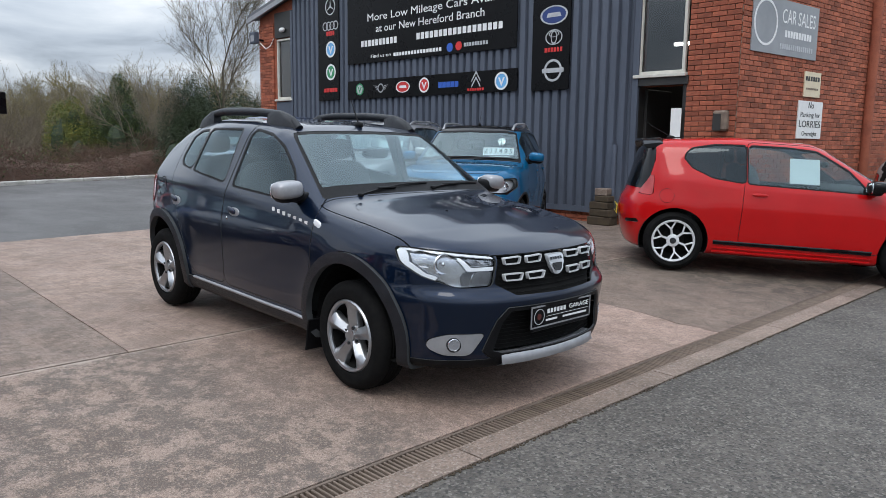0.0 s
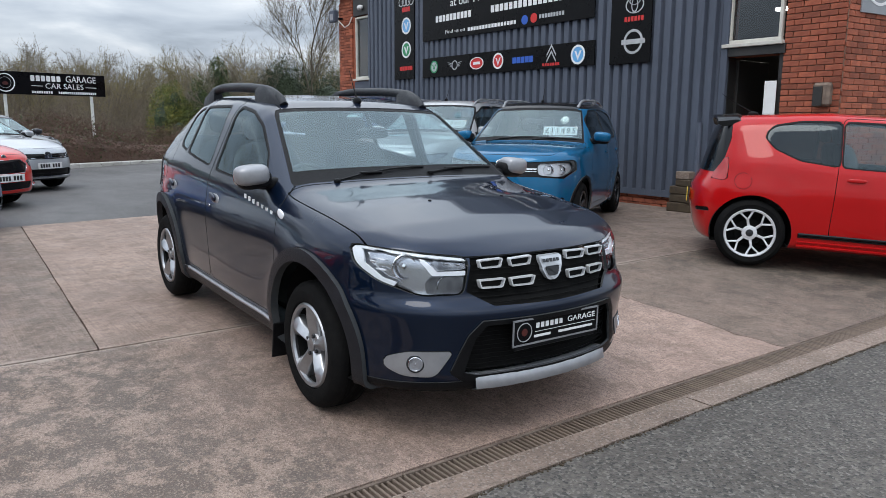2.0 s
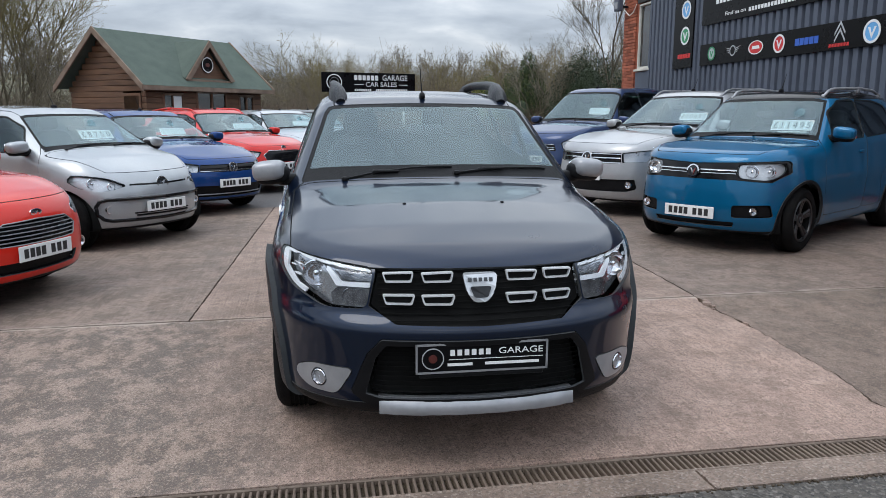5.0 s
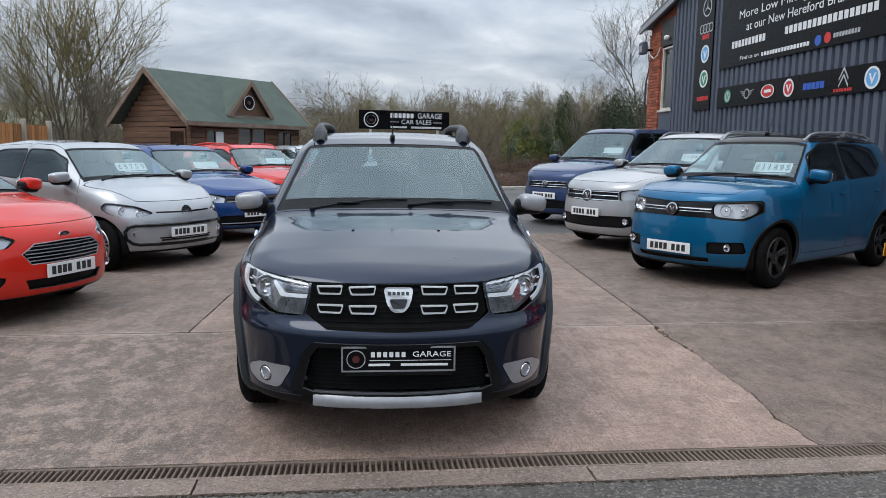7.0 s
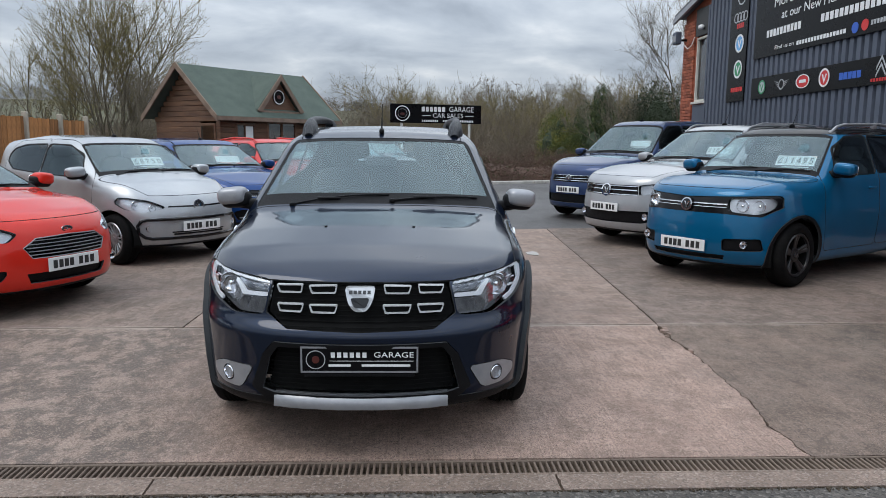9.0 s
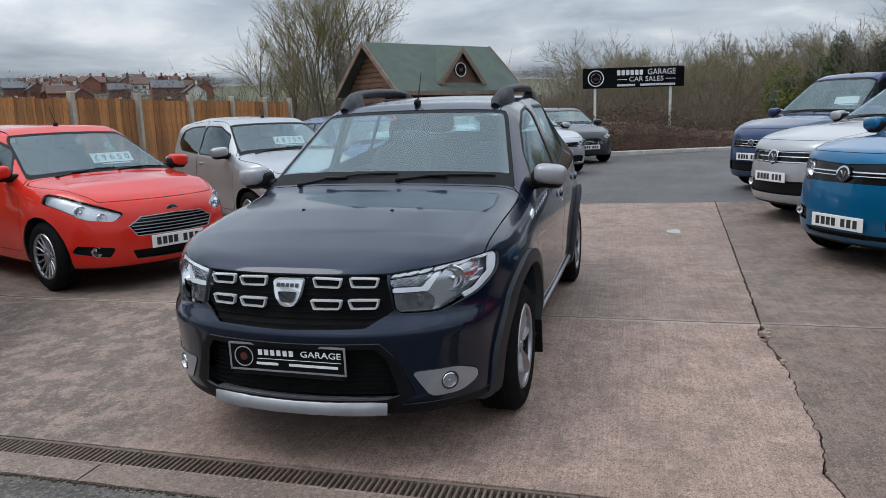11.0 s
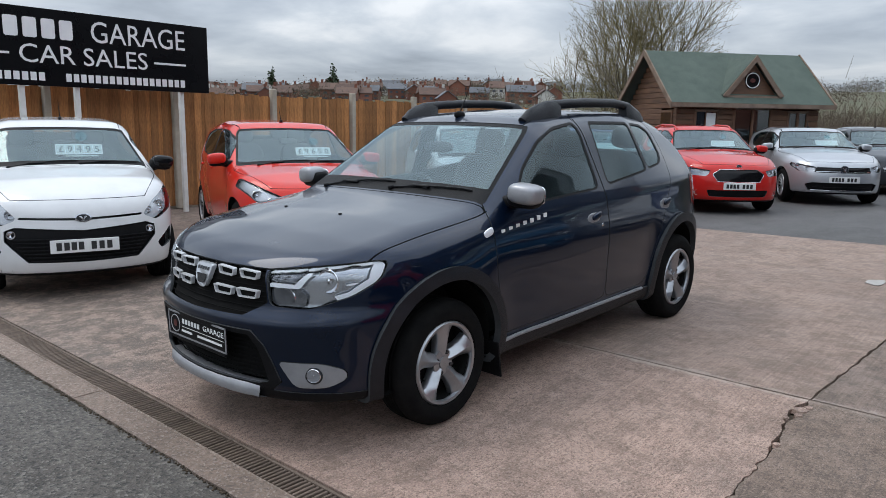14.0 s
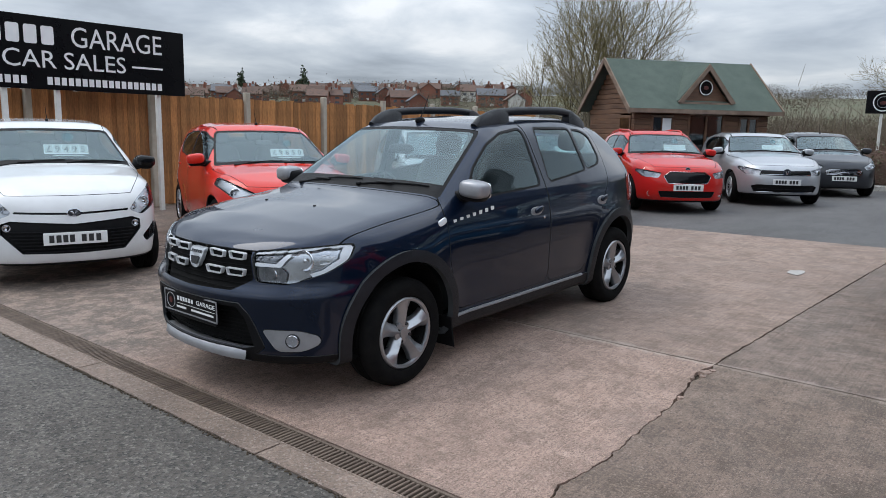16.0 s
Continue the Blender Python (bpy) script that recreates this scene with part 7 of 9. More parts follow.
    dash = part("dashboard", blob(bmesh.new(), (0.55, 1.30, 0.30), (dx + 0.02, 0, s["dash_z"]), e=0.45), CABIN, car, smooth=True)
    bm = bmesh.new()
    bmw = Matrix.Translation((dx - 0.36, -0.36, s["dash_z"] + 0.02)) @ Matrix.Rotation(-0.42, 4, "Y")
    tube(bm, [bmw @ Vector((0, 0.18 * math.cos(a), 0.18 * math.sin(a))) for a in [2 * math.pi * k / 28 for k in range(29)]], 0.014, 8)
    box(bm, (0.03, 0.34, 0.05), bmw @ Vector((0, 0, 0)), bmw.to_3x3(), 0.008)
    box(bm, (0.03, 0.05, 0.18), bmw @ Vector((0, 0, -0.08)), bmw.to_3x3(), 0.008)
    part("steering_wheel", bm, CABIN, dash)
    bmr = blob(bmesh.new(), (0.05, 0.22, 0.07), (ws[1] + 0.10, 0, top_z(f, ws[1] + 0.1, 0) - 0.10), e=0.6)
    part("rear_view_mirror", bmr, CABIN, car, smooth=True)

    # mirrors, wipers, plate, aerial
    mx, my, mz = s["mirror"]
    for sd in (1, -1):
        mirror(car, sd, (mx, sd * my, mz), s.get("mirror_size", (0.15, 0.22, 0.145)), s.get("mirror_mat", col), s.get("mirror_arm", BLACK_PLASTIC))
    wx = ws[0] - s.get("scuttle", 0.03) - 0.03
    wiper(car, (wx + 0.045, -0.50, 0), (wx + 0.005, 0.08, 0), f, 0.006)
    wiper(car, (wx + 0.055, 0.10, 0), (wx - 0.05, 0.62, 0), f, 0.006)
    pz = s["plate_z"]
    px = on_skin(f, 0, pz) + s.get("plate_out", 0.014)
    number_plate(car, Matrix.Translation((px, 0, pz)) @ Matrix(((0, 0, 1, 0), (1, 0, 0, 0), (0, 1, 0, 0), (0, 0, 0, 1))), *s.get("plate_args", ()))
    ax_, az = s["aerial"], top_z(f, s["aerial"], 0)
    bm = blob(bmesh.new(), (0.10, 0.035, 0.05), (ax_, 0, az + 0.012), e=0.9, nu=12, nv=8)
    lean = s.get("aerial_lean", -0.5)
    tube(bm, [(ax_, 0, az + 0.02), (ax_ + lean * 0.12, 0, az + 0.12), (ax_ + lean * 0.2, 0, az + 0.2)], [0.006, 0.003, 0.002], 6)
    part("aerial", bm, BLACK_PLASTIC, car)
    if "rails" in s:
        y, x0, x1, rm, rise, bulky = s["rails"]
        for sd in (1, -1):
            roof_rail(car, f, y, x0, x1, sd, rm, rise, bulky)
    if "price" in s:
        price_card(car, s, f)
    for extra in s.get("extras", ()):
        extra(car, s, f)
    return car


def piece_x(q, wb):
    return q.v[:, 0] + wb / 2


def lamp(car, q, s, pan):
    """A headlamp: clear lens over a deep bezel, a bright bowl, and the light guide where the car has one."""
    if len(q.t) < 2:
        return
    lens = pan("headlamp", q, LENS, 0.0, -0.002)
    sd = 1 if q.v[:, 1].mean() > 0 else -1
    ya, z = np.abs(q.v[:, 1]), q.v[:, 2]
    back = q.moved(-0.035)
    back.v[:, 0] -= 0.02
    skin_part("lamp_housing", back, 0.004, s.get("lamp_back", REFLECTOR), lens)
    for nm, pts, mm, dp in s.get("lamp_parts", ()):
        inn, _ = q.cut(poly_field(pts, ya, z))
        if len(inn.t) > 2:
            skin_part(nm, inn, 0.010, mm, lens, "", dp)
    for (y, zc, rad) in s.get("bowls", ()):
        k = np.argmin((ya - y) ** 2 + (z - zc) ** 2)
        p = Vector(q.v[k]) - Vector(q.n[k]) * 0.03
        p.x -= 0.005
        rot = Vector((-1, 0, 0)).rotation_difference(Vector((-1, -sd * 0.25, 0))).to_matrix().to_4x4() @ Matrix.Rotation(math.pi / 2, 4, "Z")
        bm = lathe(bmesh.new(), [(rad, 0.0), (rad * 0.94, -0.004), (rad * 0.8, 0.014), (rad * 0.5, 0.028), (rad * 0.22, 0.034), (rad * 0.2, 0.0), (0.001, -0.006)], 28, Matrix.Translation(p) @ rot)
        part("reflector_bowl", bm, CHROME, lens, smooth=False, angle=50)


def price_card(car, s, f):
    """A price strip behind the windscreen."""
    txt, y, q = s["price"]
    xb, xt = s["windscreen"][0], s["windscreen"][1]
    x = xb + (xt - xb) * q - s.get("ws_bow", 0.17) * y * y
    z = top_z(f, x, y)
    z2 = top_z(f, x - 0.06, y)
    tilt = math.atan2(z2 - z, 0.06)
    w, h = s.get("price_size", (0.42, 0.115))
    # it hangs from its upper edge behind the sloping glass, more upright than the pane
    gl_up, gl_n = Vector((-math.cos(tilt), 0, math.sin(tilt))), Vector((math.sin(tilt), 0, math.cos(tilt)))
    tilt = min(tilt + 0.42, 1.4)
    up, nrm = Vector((-math.cos(tilt), 0, math.sin(tilt))), Vector((math.sin(tilt), 0, math.cos(tilt)))
    c = Vector((x, y, z)) + gl_up * h * 0.6 - gl_n * 0.020 - up * h * 0.6
    m = Matrix((( 0, up.x, nrm.x, c.x), (1, up.y, nrm.y, c.y), (0, up.z, nrm.z, c.z), (0, 0, 0, 1)))
    card = part("price_card", B((w, h, 0.003)), PRICE_STRIP, car, "white card with a price in dark digits")
    card.matrix_local = m
    n = len(txt)
    for k, ch in enumerate(txt):
        lettering("price_digit", ch, h * 0.62, Matrix.Translation(((k - (n - 1) / 2) * w / n * 0.96, -0.002, 0.003)), DARK_INK, card, thick=0.001)
    for k in range(n + 1):
        part("card_divider", B((0.005, h, 0.002), ((k - n / 2) * w / n * 0.98, 0, 0.003)), PAPER, card)
    for e in (-1, 1):
        part("card_border", B((w, 0.006, 0.002), (0, e * h * 0.48, 0.003)), PAPER, card)
    bar = part("card_rule", B((w * 0.7, 0.012, 0.002), (0.02, -h * 0.66, 0.0)), PRICE_STRIP, card)
    seal = part("round_sticker", disc(bmesh.new(), 0.055, (0.03, h * 1.35), lambda a, b, d: (a, b, d), thick=0.001), SIDE_GLASS, card)

# the dark grey crossover hatchback that the camera walks round
DARK_GREY = mat("dark_slate_metallic", (0.0036, 0.0100, 0.0275), (0.0044, 0.0116, 0.0310), scale=2.5, rough=0.30, metal=0.55, coat=1.0, bscale=900, fine=0.10, spec=0.05, coat_ior=1.45)
MAIN = dict(
    paint=DARK_GREY, wb=2.589, r=0.318, rim=0.208, arch=0.388, arch_lift=0.034, front_axle=-0.042, track=0.845, floor=0.235, wheel="five", grid=(56, 150, 34, 150),
    top=[(0.95, 0.62), (0.80, 0.80), (0.72, 0.862), (0.60, 0.920), (0.40, 0.973), (0.10, 1.021), (-0.15, 1.048), (-0.30, 1.069), (-0.355, 1.086), (-0.60, 1.235), (-0.97, 1.458), (-1.10, 1.505), (-1.30, 1.528), (-1.60, 1.545), (-2.1, 1.545), (-2.5, 1.515), (-2.80, 1.465), (-2.96, 1.39), (-3.12, 1.18), (-3.25, 1.05), (-3.34, 0.96)],
    plan=[(0.85, 0.76), (0.5, 0.80), (0.15, 0.835), (-0.3, 0.85), (-1.2, 0.862), (-2.0, 0.858), (-2.6, 0.835), (-3.1, 0.77), (-3.3, 0.73)],
    belt=[(0.6, 0.84), (0.2, 0.90), (-0.4, 0.955), (-1.2, 0.985), (-2.2, 1.03), (-3.1, 1.06)],
    section=[(0.2, -0.055), (0.30, -0.035), (0.42, -0.012), (0.55, -0.006), (0.70, 0.004), (0.80, 0.012), (0.86, 0.002), (0.95, -0.012), (1.1, -0.02)],
    front=[(0.15, 0.70), (0.24, 0.765), (0.33, 0.795), (0.45, 0.800), (0.56, 0.815), (0.612, 0.822), (0.642, 0.803), (0.672, 0.772), (0.72, 0.766), (0.82, 0.752), (0.88, 0.72), (1.0, 0.6)],
    rear=[(0.15, -3.16), (0.3, -3.24), (0.5, -3.30), (0.7, -3.315), (0.80, -3.27), (0.95, -3.262), (1.1, -3.22), (1.5, -3.06)],
    top_soft=0.024, front_soft=0.013, tumble=0.40, crown=0.075, bow=0.13, bulge=0.022, edge=0.13, nose=0.055,
    windscreen=(-0.36, -1.00, 0.735, 0.585), ws_bow=0.17, scuttle=0.055, rear_screen=(-3.16, -2.90, 0.60, 0.52), rear_taper=0.42,
    windows=[([(-0.66, 1.050), (-0.80, 1.205), (-1.02, 1.355), (-1.20, 1.425), (-1.44, 1.455), (-1.47, 1.075), (-0.72, 1.040)], SIDE_GLASS),
             ([(-1.60, 1.090), (-1.60, 1.455), (-2.10, 1.445), (-2.155, 1.145)], SIDE_GLASS),
             ([(-2.19, 1.150), (-2.145, 1.438), (-2.34, 1.425), (-2.46, 1.375), (-2.47, 1.22), (-2.40, 1.175)], SIDE_GLASS)],
    win_round=0.035,
    regions=[
        ("headlamp", "front", rounded([(0.418, 0.848), (0.450, 0.690), (0.62, 0.682), (0.745, 0.735), (0.80, 0.80), (0.790, 0.885)], 0.03), None, 0, 0),
        ("grille", "front", rounded([(0.0, 0.852), (0.408, 0.843), (0.440, 0.700), (0.335, 0.640), (0.0, 0.626)], 0.0001), [UNDER, CABIN], 0.01, -0.03),
        ("fog_lamp_surround", "front", rounded([(0.50, 0.445), (0.67, 0.440), (0.735, 0.405), (0.735, 0.36), (0.68, 0.322), (0.57, 0.322)], 0.03), [SATIN, CABIN], 0.012, 0.004),
        ("lower_grille", "front", rounded([(0.0, 0.555), (0.375, 0.555), (0.415, 0.50), (0.455, 0.345), (0.40, 0.33), (0.0, 0.33)], 0.0001), [UNDER, CABIN], 0.01, -0.05),
        ("intake_frame", "front", rounded([(0.0, 0.580), (0.395, 0.580), (0.450, 0.515), (0.515, 0.345), (0.46, 0.30), (0.0, 0.30)], 0.0001), [BLACK_PLASTIC, CABIN], 0.012, 0.006),
        ("wheel_arch_trim", "arch", 0.064, [CLADDING_PLASTIC, CABIN], 0.04, 0.024),
        ("bumper_lip", "front", [(0.0, 0.15), (1.0, 0.15), (1.0, 0.285), (0.45, 0.300), (0.0, 0.300)], [BLACK_PLASTIC, CABIN], 0.012, 0.002),
        ("sill_trim", "side", [(-0.30, 0.15), (-2.3, 0.15), (-2.3, 0.335), (-0.30, 0.325)], [CLADDING_PLASTIC, CABIN], 0.012, 0.012),
        ("tail_lamp", "rear", rounded([(0.56, 1.02), (0.95, 1.10), (0.95, 0.86), (0.70, 0.82), (0.58, 0.88)], 0.03), [RED_LENS, CABIN], 0.01, 0.006),
    ],
    bonnet=(-0.345, 0.80, 0.765, 0.735), bonnet_z=0.845, front_bow=(0.34, 0.75), rear_bow=(0.24, 0.52),
    doors=[[(-0.50, 0.36), (-0.42, 0.70), (-0.405, 0.98), (-0.50, 1.13), (-0.78, 1.33), (-1.02, 1.475), (-1.25, 1.512), (-1.46, 1.52), (-1.525, 1.10), (-1.545, 0.36)],
           [(-1.551, 0.36), (-1.531, 1.10), (-1.466, 1.52), (-2.20, 1.505), (-2.48, 1.45), (-2.55, 1.33), (-2.53, 1.18), (-2.46, 1.02), (-2.32, 0.84), (-2.16, 0.55), (-2.07, 0.36)]],
    handles=[-1.36, -2.325], handle_z=0.885, round_handles=True, handle_mat=SATIN, grip_dark=False,
    seat_x=-1.42, dash_z=0.93, mirror=(-0.60, 0.895, 1.098), mirror_mat=SATIN, mirror_size=(0.145, 0.19, 0.128),
    plate_z=0.508, plate_out=0.006, plate_args=(SIGN_BLACK, 0.535, 0.125, WHITE, False), aerial=-1.10,
    rails=(0.50, -1.10, -2.55, CLADDING_PLASTIC, 0.066, 1.15),
    lamp_back=LAMP_GREY,
    lamp_parts=[("light_guide", [(0.70, 0.716), (0.745, 0.735), (0.80, 0.80), (0.79, 0.885), (0.765, 0.882), (0.775, 0.806), (0.732, 0.752), (0.69, 0.734)], LED_WHITE, -0.012),
                ("light_guide", [(0.435, 0.790), (0.552, 0.786), (0.592, 0.842), (0.618, 0.845), (0.572, 0.768), (0.438, 0.770)], LED_WHITE, -0.014),
                ("light_guide", [(0.42, 0.845), (0.79, 0.885), (0.79, 0.872), (0.42, 0.834)], LED_WHITE, -0.012),
                ("bezel", [(0.44, 0.764), (0.572, 0.762), (0.60, 0.735), (0.595, 0.690), (0.452, 0.692)], LAMP_SMOKED, -0.026),
                ("bezel", [(0.42, 0.828), (0.575, 0.842), (0.545, 0.795), (0.432, 0.798)], LAMP_SMOKED, -0.025),
                ("lamp_facet", [(0.440, 0.822), (0.540, 0.831), (0.540, 0.826), (0.440, 0.817)], SATIN, -0.014),
                ("lamp_facet", [(0.442, 0.809), (0.520, 0.814), (0.520, 0.809), (0.442, 0.804)], SATIN, -0.014),
                ("lamp_facet", [(0.712, 0.768), (0.758, 0.790), (0.758, 0.800), (0.712, 0.778)], LED_WHITE, -0.016),
                ("lamp_facet", [(0.716, 0.796), (0.762, 0.816), (0.762, 0.826), (0.716, 0.806)], LED_WHITE, -0.016),
                ("lamp_facet", [(0.718, 0.824), (0.764, 0.842), (0.764, 0.852), (0.718, 0.834)], LED_WHITE, -0.016)],
    bowls=[(0.665, 0.800, 0.056), (0.515, 0.727, 0.038)],
)


def main_details(car, s, f):
    to_front = lambda off: (lambda u, v, d: (on_skin(f, u, v) + off + d, u, v))
    # grille mesh, eight chrome-edged bars, shield badge
    bm = bmesh.new()
    for k in range(9):
        z = 0.645 + 0.0235 * k
        pts = [(on_skin(f, y, z) - 0.022, y, z) for y in np.linspace(-0.40, 0.40, 17)]
        tube(bm, pts, 0.003, 4)
    part("grille_mesh", bm, UNDER, car)
    for sd in (1, -1):
        for y0, y1 in ((0.105, 0.235), (0.262, 0.385)):
            for zc in (0.815, 0.728):
                pl = [(y0 + (0.0 if zc > 0.78 else -0.004), zc + 0.022), (y1, zc + 0.022 - 0.003), (y1 - 0.012, zc - 0.020), (y0 + 0.008, zc - 0.020)]
                outer = rounded([(sd * a, b) for a, b in pl], 0.008, 3)
                cy, cz = sum(p[0] for p in outer) / len(outer), sum(p[1] for p in outer) / len(outer)
                inner = [(cy + (a - cy) * 0.905, cz + (b - cz) * 0.72) for a, b in outer]
                bm = bmesh.new()
                xs = on_skin(f, cy, cz)
                sl = (on_skin(f, cy + 0.03, cz) - on_skin(f, cy - 0.03, cz)) / 0.06
                lay = []
                for ring_pts, off in ((outer, -0.018), (outer, 0.004), (inner, 0.004), (inner, -0.013)):
                    lay.append([bm.verts.new((xs + (a - cy) * sl + off, a, b)) for a, b in ring_pts])
                for p, q in zip(lay, lay[1:]):
                    for k in range(len(p)):
                        bm.faces.new((p[k], p[(k + 1) % len(p)], q[(k + 1) % len(p)], q[k]))
                bar = part("grille_bar", bm, BRIGHT, car, "chrome-edged grille block")
                bm = bmesh.new()
                bm.faces.new([bm.verts.new((xs + (a - cy) * sl - 0.012, a, b)) for a, b in inner])
                part("bar_insert", bm, UNDER, bar)
    bm = bmesh.new()
    sh = rounded([(-0.071, 0.830), (0.071, 0.830), (0.056, 0.76), (0.027, 0.718), (-0.027, 0.718), (-0.056, 0.76)], 0.02)
    prism(bm, sh, 0.022, to_front(-0.014))
    badge = part("badge", bm, REFLECTOR, car, "chrome shield badge")
    bm = bmesh.new()
    prism(bm, rounded([(-0.044, 0.782), (0.044, 0.782), (0.027, 0.738), (-0.027, 0.738)], 0.012), 0.004, to_front(0.008))
    for k in range(5):
        prism(bm, [(-0.050 + 0.021 * k, 0.800), (-0.036 + 0.021 * k, 0.800), (-0.036 + 0.021 * k, 0.814), (-0.050 + 0.021 * k, 0.814)], 0.003, to_front(0.008))
    part("badge_mark", bm, LAMP_DARK, badge)
    # lower mesh, skid plate
    bm = bmesh.new()
    for k in range(11):
        z = 0.345 + 0.021 * k
        lim = 0.43 - 0.25 * max(0, z - 0.50)
        ys = np.linspace(-lim, lim, 15)
        tube(bm, [(on_skin(f, y, z) - 0.035 + (0.006 if i % 2 else 0), y, z) for i, y in enumerate(ys)], 0.003, 4)
    part("lower_mesh", bm, UNDER, car)
    bm = bmesh.new()
    rows = []
    for y in np.linspace(-0.405, 0.405, 25):
        e = min(1, (0.405 - abs(y)) / 0.03 + 0.35)
        x = on_skin(f, y, 0.33)
        rows.append([bm.verts.new((x + a, y, z)) for a, z in ((-0.06, 0.318), (0.000 * e, 0.322), (0.014 * e, 0.312), (0.022 * e, 0.285), (0.014, 0.262), (-0.02, 0.250), (-0.12, 0.246))])
    for a, b in zip(rows, rows[1:]):
        for k in range(6):
            bm.faces.new((a[k], a[k + 1], b[k + 1], b[k]))
    skid = part("skid_plate", bm, SATIN, car, "satin silver skid plate", smooth=False, angle=40)
    # fog lamps
    for sd in (1, -1):
        y, z = sd * 0.640, 0.383
        x = on_skin(f, y, z)
        m = Matrix.Translation((x + 0.004, y, z)) @ Matrix.Rotation(sd * 0.62, 4, "Z") @ Matrix.Rotation(-math.pi / 2, 4, "Z")
        fog = part("fog_lamp", lathe(bmesh.new(), [(0.034, -0.01), (0.034, 0.006), (0.031, 0.009), (0.027, -0.004), (0.019, -0.012), (0.009, -0.018), (0.007, 0.0), (0.001, 0.003)], 28, m), CHROME, car, smooth=False, angle=45)
        part("fog_bezel", lathe(bmesh.new(), [(0.041, 0.0), (0.039, 0.005), (0.034, 0.006), (0.032, 0.0)], 28, m), LAMP_DARK, fog, smooth=False, angle=45)
        part("fog_lens", lathe(bmesh.new(), [(0.029, 0.004), (0.021, 0.009), (0.011, 0.012), (0.001, 0.013)], 24, m), LENS, fog, smooth=True)
    # plate: dealer's board with a round mark, words as bars
    pl = [c for c in car.children if c.name.startswith("number_plate")][0]
    flat = lambda u, v, d: (u, v, 0.0045 + d)
    bm = bmesh.new()
    ol = [(-0.262, 0.057), (0.262, 0.057), (0.262, -0.057), (-0.262, -0.057)]
    for a, b in zip(ol, ol[1:] + ol[:1]):
        box(bm, (abs(a[0] - b[0]) + 0.008, abs(a[1] - b[1]) + 0.008, 0.004), ((a[0] + b[0]) / 2, (a[1] + b[1]) / 2, 0.004))
    part("plate_rim", bm, SATIN, pl)
    part("round_mark", ring(bmesh.new(), 0.040, 0.044, (-0.198, 0), flat, thick=0.002), SILVER_INK, pl)
    part("centre_mark", disc(bmesh.new(), 0.017, (-0.198, 0), flat, thick=0.002), DARK_RED_INK, pl)
    for k in range(6):
        part("word_bar", B((0.0185, 0.024, 0.002), (-0.120 + 0.0285 * k, 0.022, 0.005)), WHITE, pl)
    lettering("plate_lettering", "GARAGE", 0.026, Matrix.Translation((0.155, 0.022, 0.005)), WHITE, pl, 0.180, thick=0.002)
    for u, w in ((-0.09, 0.10), (0.12, 0.22)):
        part("word_bar", B((w, 0.011, 0.002), (u, -0.027, 0.005)), WHITE, pl)
    part("plate_rule", B((0.38, 0.002, 0.002), (0.055, -0.006, 0.005)), WHITE, pl)
    part("plate_holder_lip", B((0.50, 0.018, 0.014), (0, -0.072, -0.004), bevel=0.004), BLACK_PLASTIC, pl)
    # washer jets, front door lettering bars, side repeaters
    for y in (0.235, -0.235):
        part("washer_jet", blob(bmesh.new(), (0.02, 0.017, 0.010), (0.10, y, top_z(f, 0.10, y) + 0.004), e=0.8, nu=10, nv=6), BLACK_PLASTIC, car, smooth=True)
    for sd in (1, -1):
        yr = side_y(f, -0.375, 0.925)
        part("side_repeater", blob(bmesh.new(), (0.075, 0.016, 0.042), (-0.372, sd * yr, 0.925), Matrix.Rotation(0.35, 3, "Y"), e=0.6), LED_WHITE, car, smooth=True)
        bm = bmesh.new()
        for k in range(7):
            x = -0.485 - 0.063 * k
            z = 0.918 + 0.008 * k
            y0 = side_y(f, x, z)
            y1 = side_y(f, x, z + 0.03)
            box(bm, (0.030, 0.004, 0.024), (x, sd * (y0 + 0.002), z))
        part("door_emblem", bm, WHITE, car, "white emblem strip on the door")
        # bright sill strip, mud flap
        bm = bmesh.new()
        tube(bm, [(x, sd * (side_y(f, x, 0.315) + 0.014), 0.325 + 0.006 * (x / -2.2)) for x in np.linspace(-0.50, -2.05, 12)], 0.011, 6)
        part("sill_strip", bm, SATIN, car)
        part("mud_flap", B((0.012, 0.17, 0.20), (-0.43, sd * 0.79, 0.24), Matrix.Rotation(0.15, 3, "Y"), bevel=0.004), BLACK_PLASTIC, car)
        part("door_lock", blob(bmesh.new(), (0.02, 0.008, 0.02), (-1.455, sd * (side_y(f, -1.455, 0.845) + 0.002), 0.845), e=0.9, nu=10, nv=6), CHROME, car)
    fx, fz = -2.66, 0.98
    bm = tube(bmesh.new(), [(fx + 0.085 * math.cos(a), -side_y(f, fx + 0.085 * math.cos(a), fz + 0.075 * math.sin(a)) - 0.001, fz + 0.075 * math.sin(a)) for a in [2 * math.pi * k / 24 for k in range(25)]], 0.003, 4)
    part("fuel_flap_line", bm, BLACK_PLASTIC, car)


MAIN["extras"] = [main_details]


def ground_pose(x, y, heading, wb):
    """A car's pose on the sloping ground, from its front axle's place and heading."""
    a = radians(heading)
    rx, ry = x - wb * math.cos(a), y - wb * math.sin(a)
    zf, zr = gz(x, y), gz(rx, ry)
    X = Vector((x - rx, y - ry, zf - zr)).normalized()
    Y = Vector((0, 0, 1)).cross(X).normalized()
    Z = X.cross(Y)
    return Matrix.Translation((x, y, zf)) @ Matrix((X, Y, Z)).transposed().to_4x4()


build_car(MAIN, ground_pose(-3.164, 3.335, -1.87, 2.589), "crossover_hatchback", "dark slate-grey crossover hatchback with roof rails and plastic arches", "cars for sale")

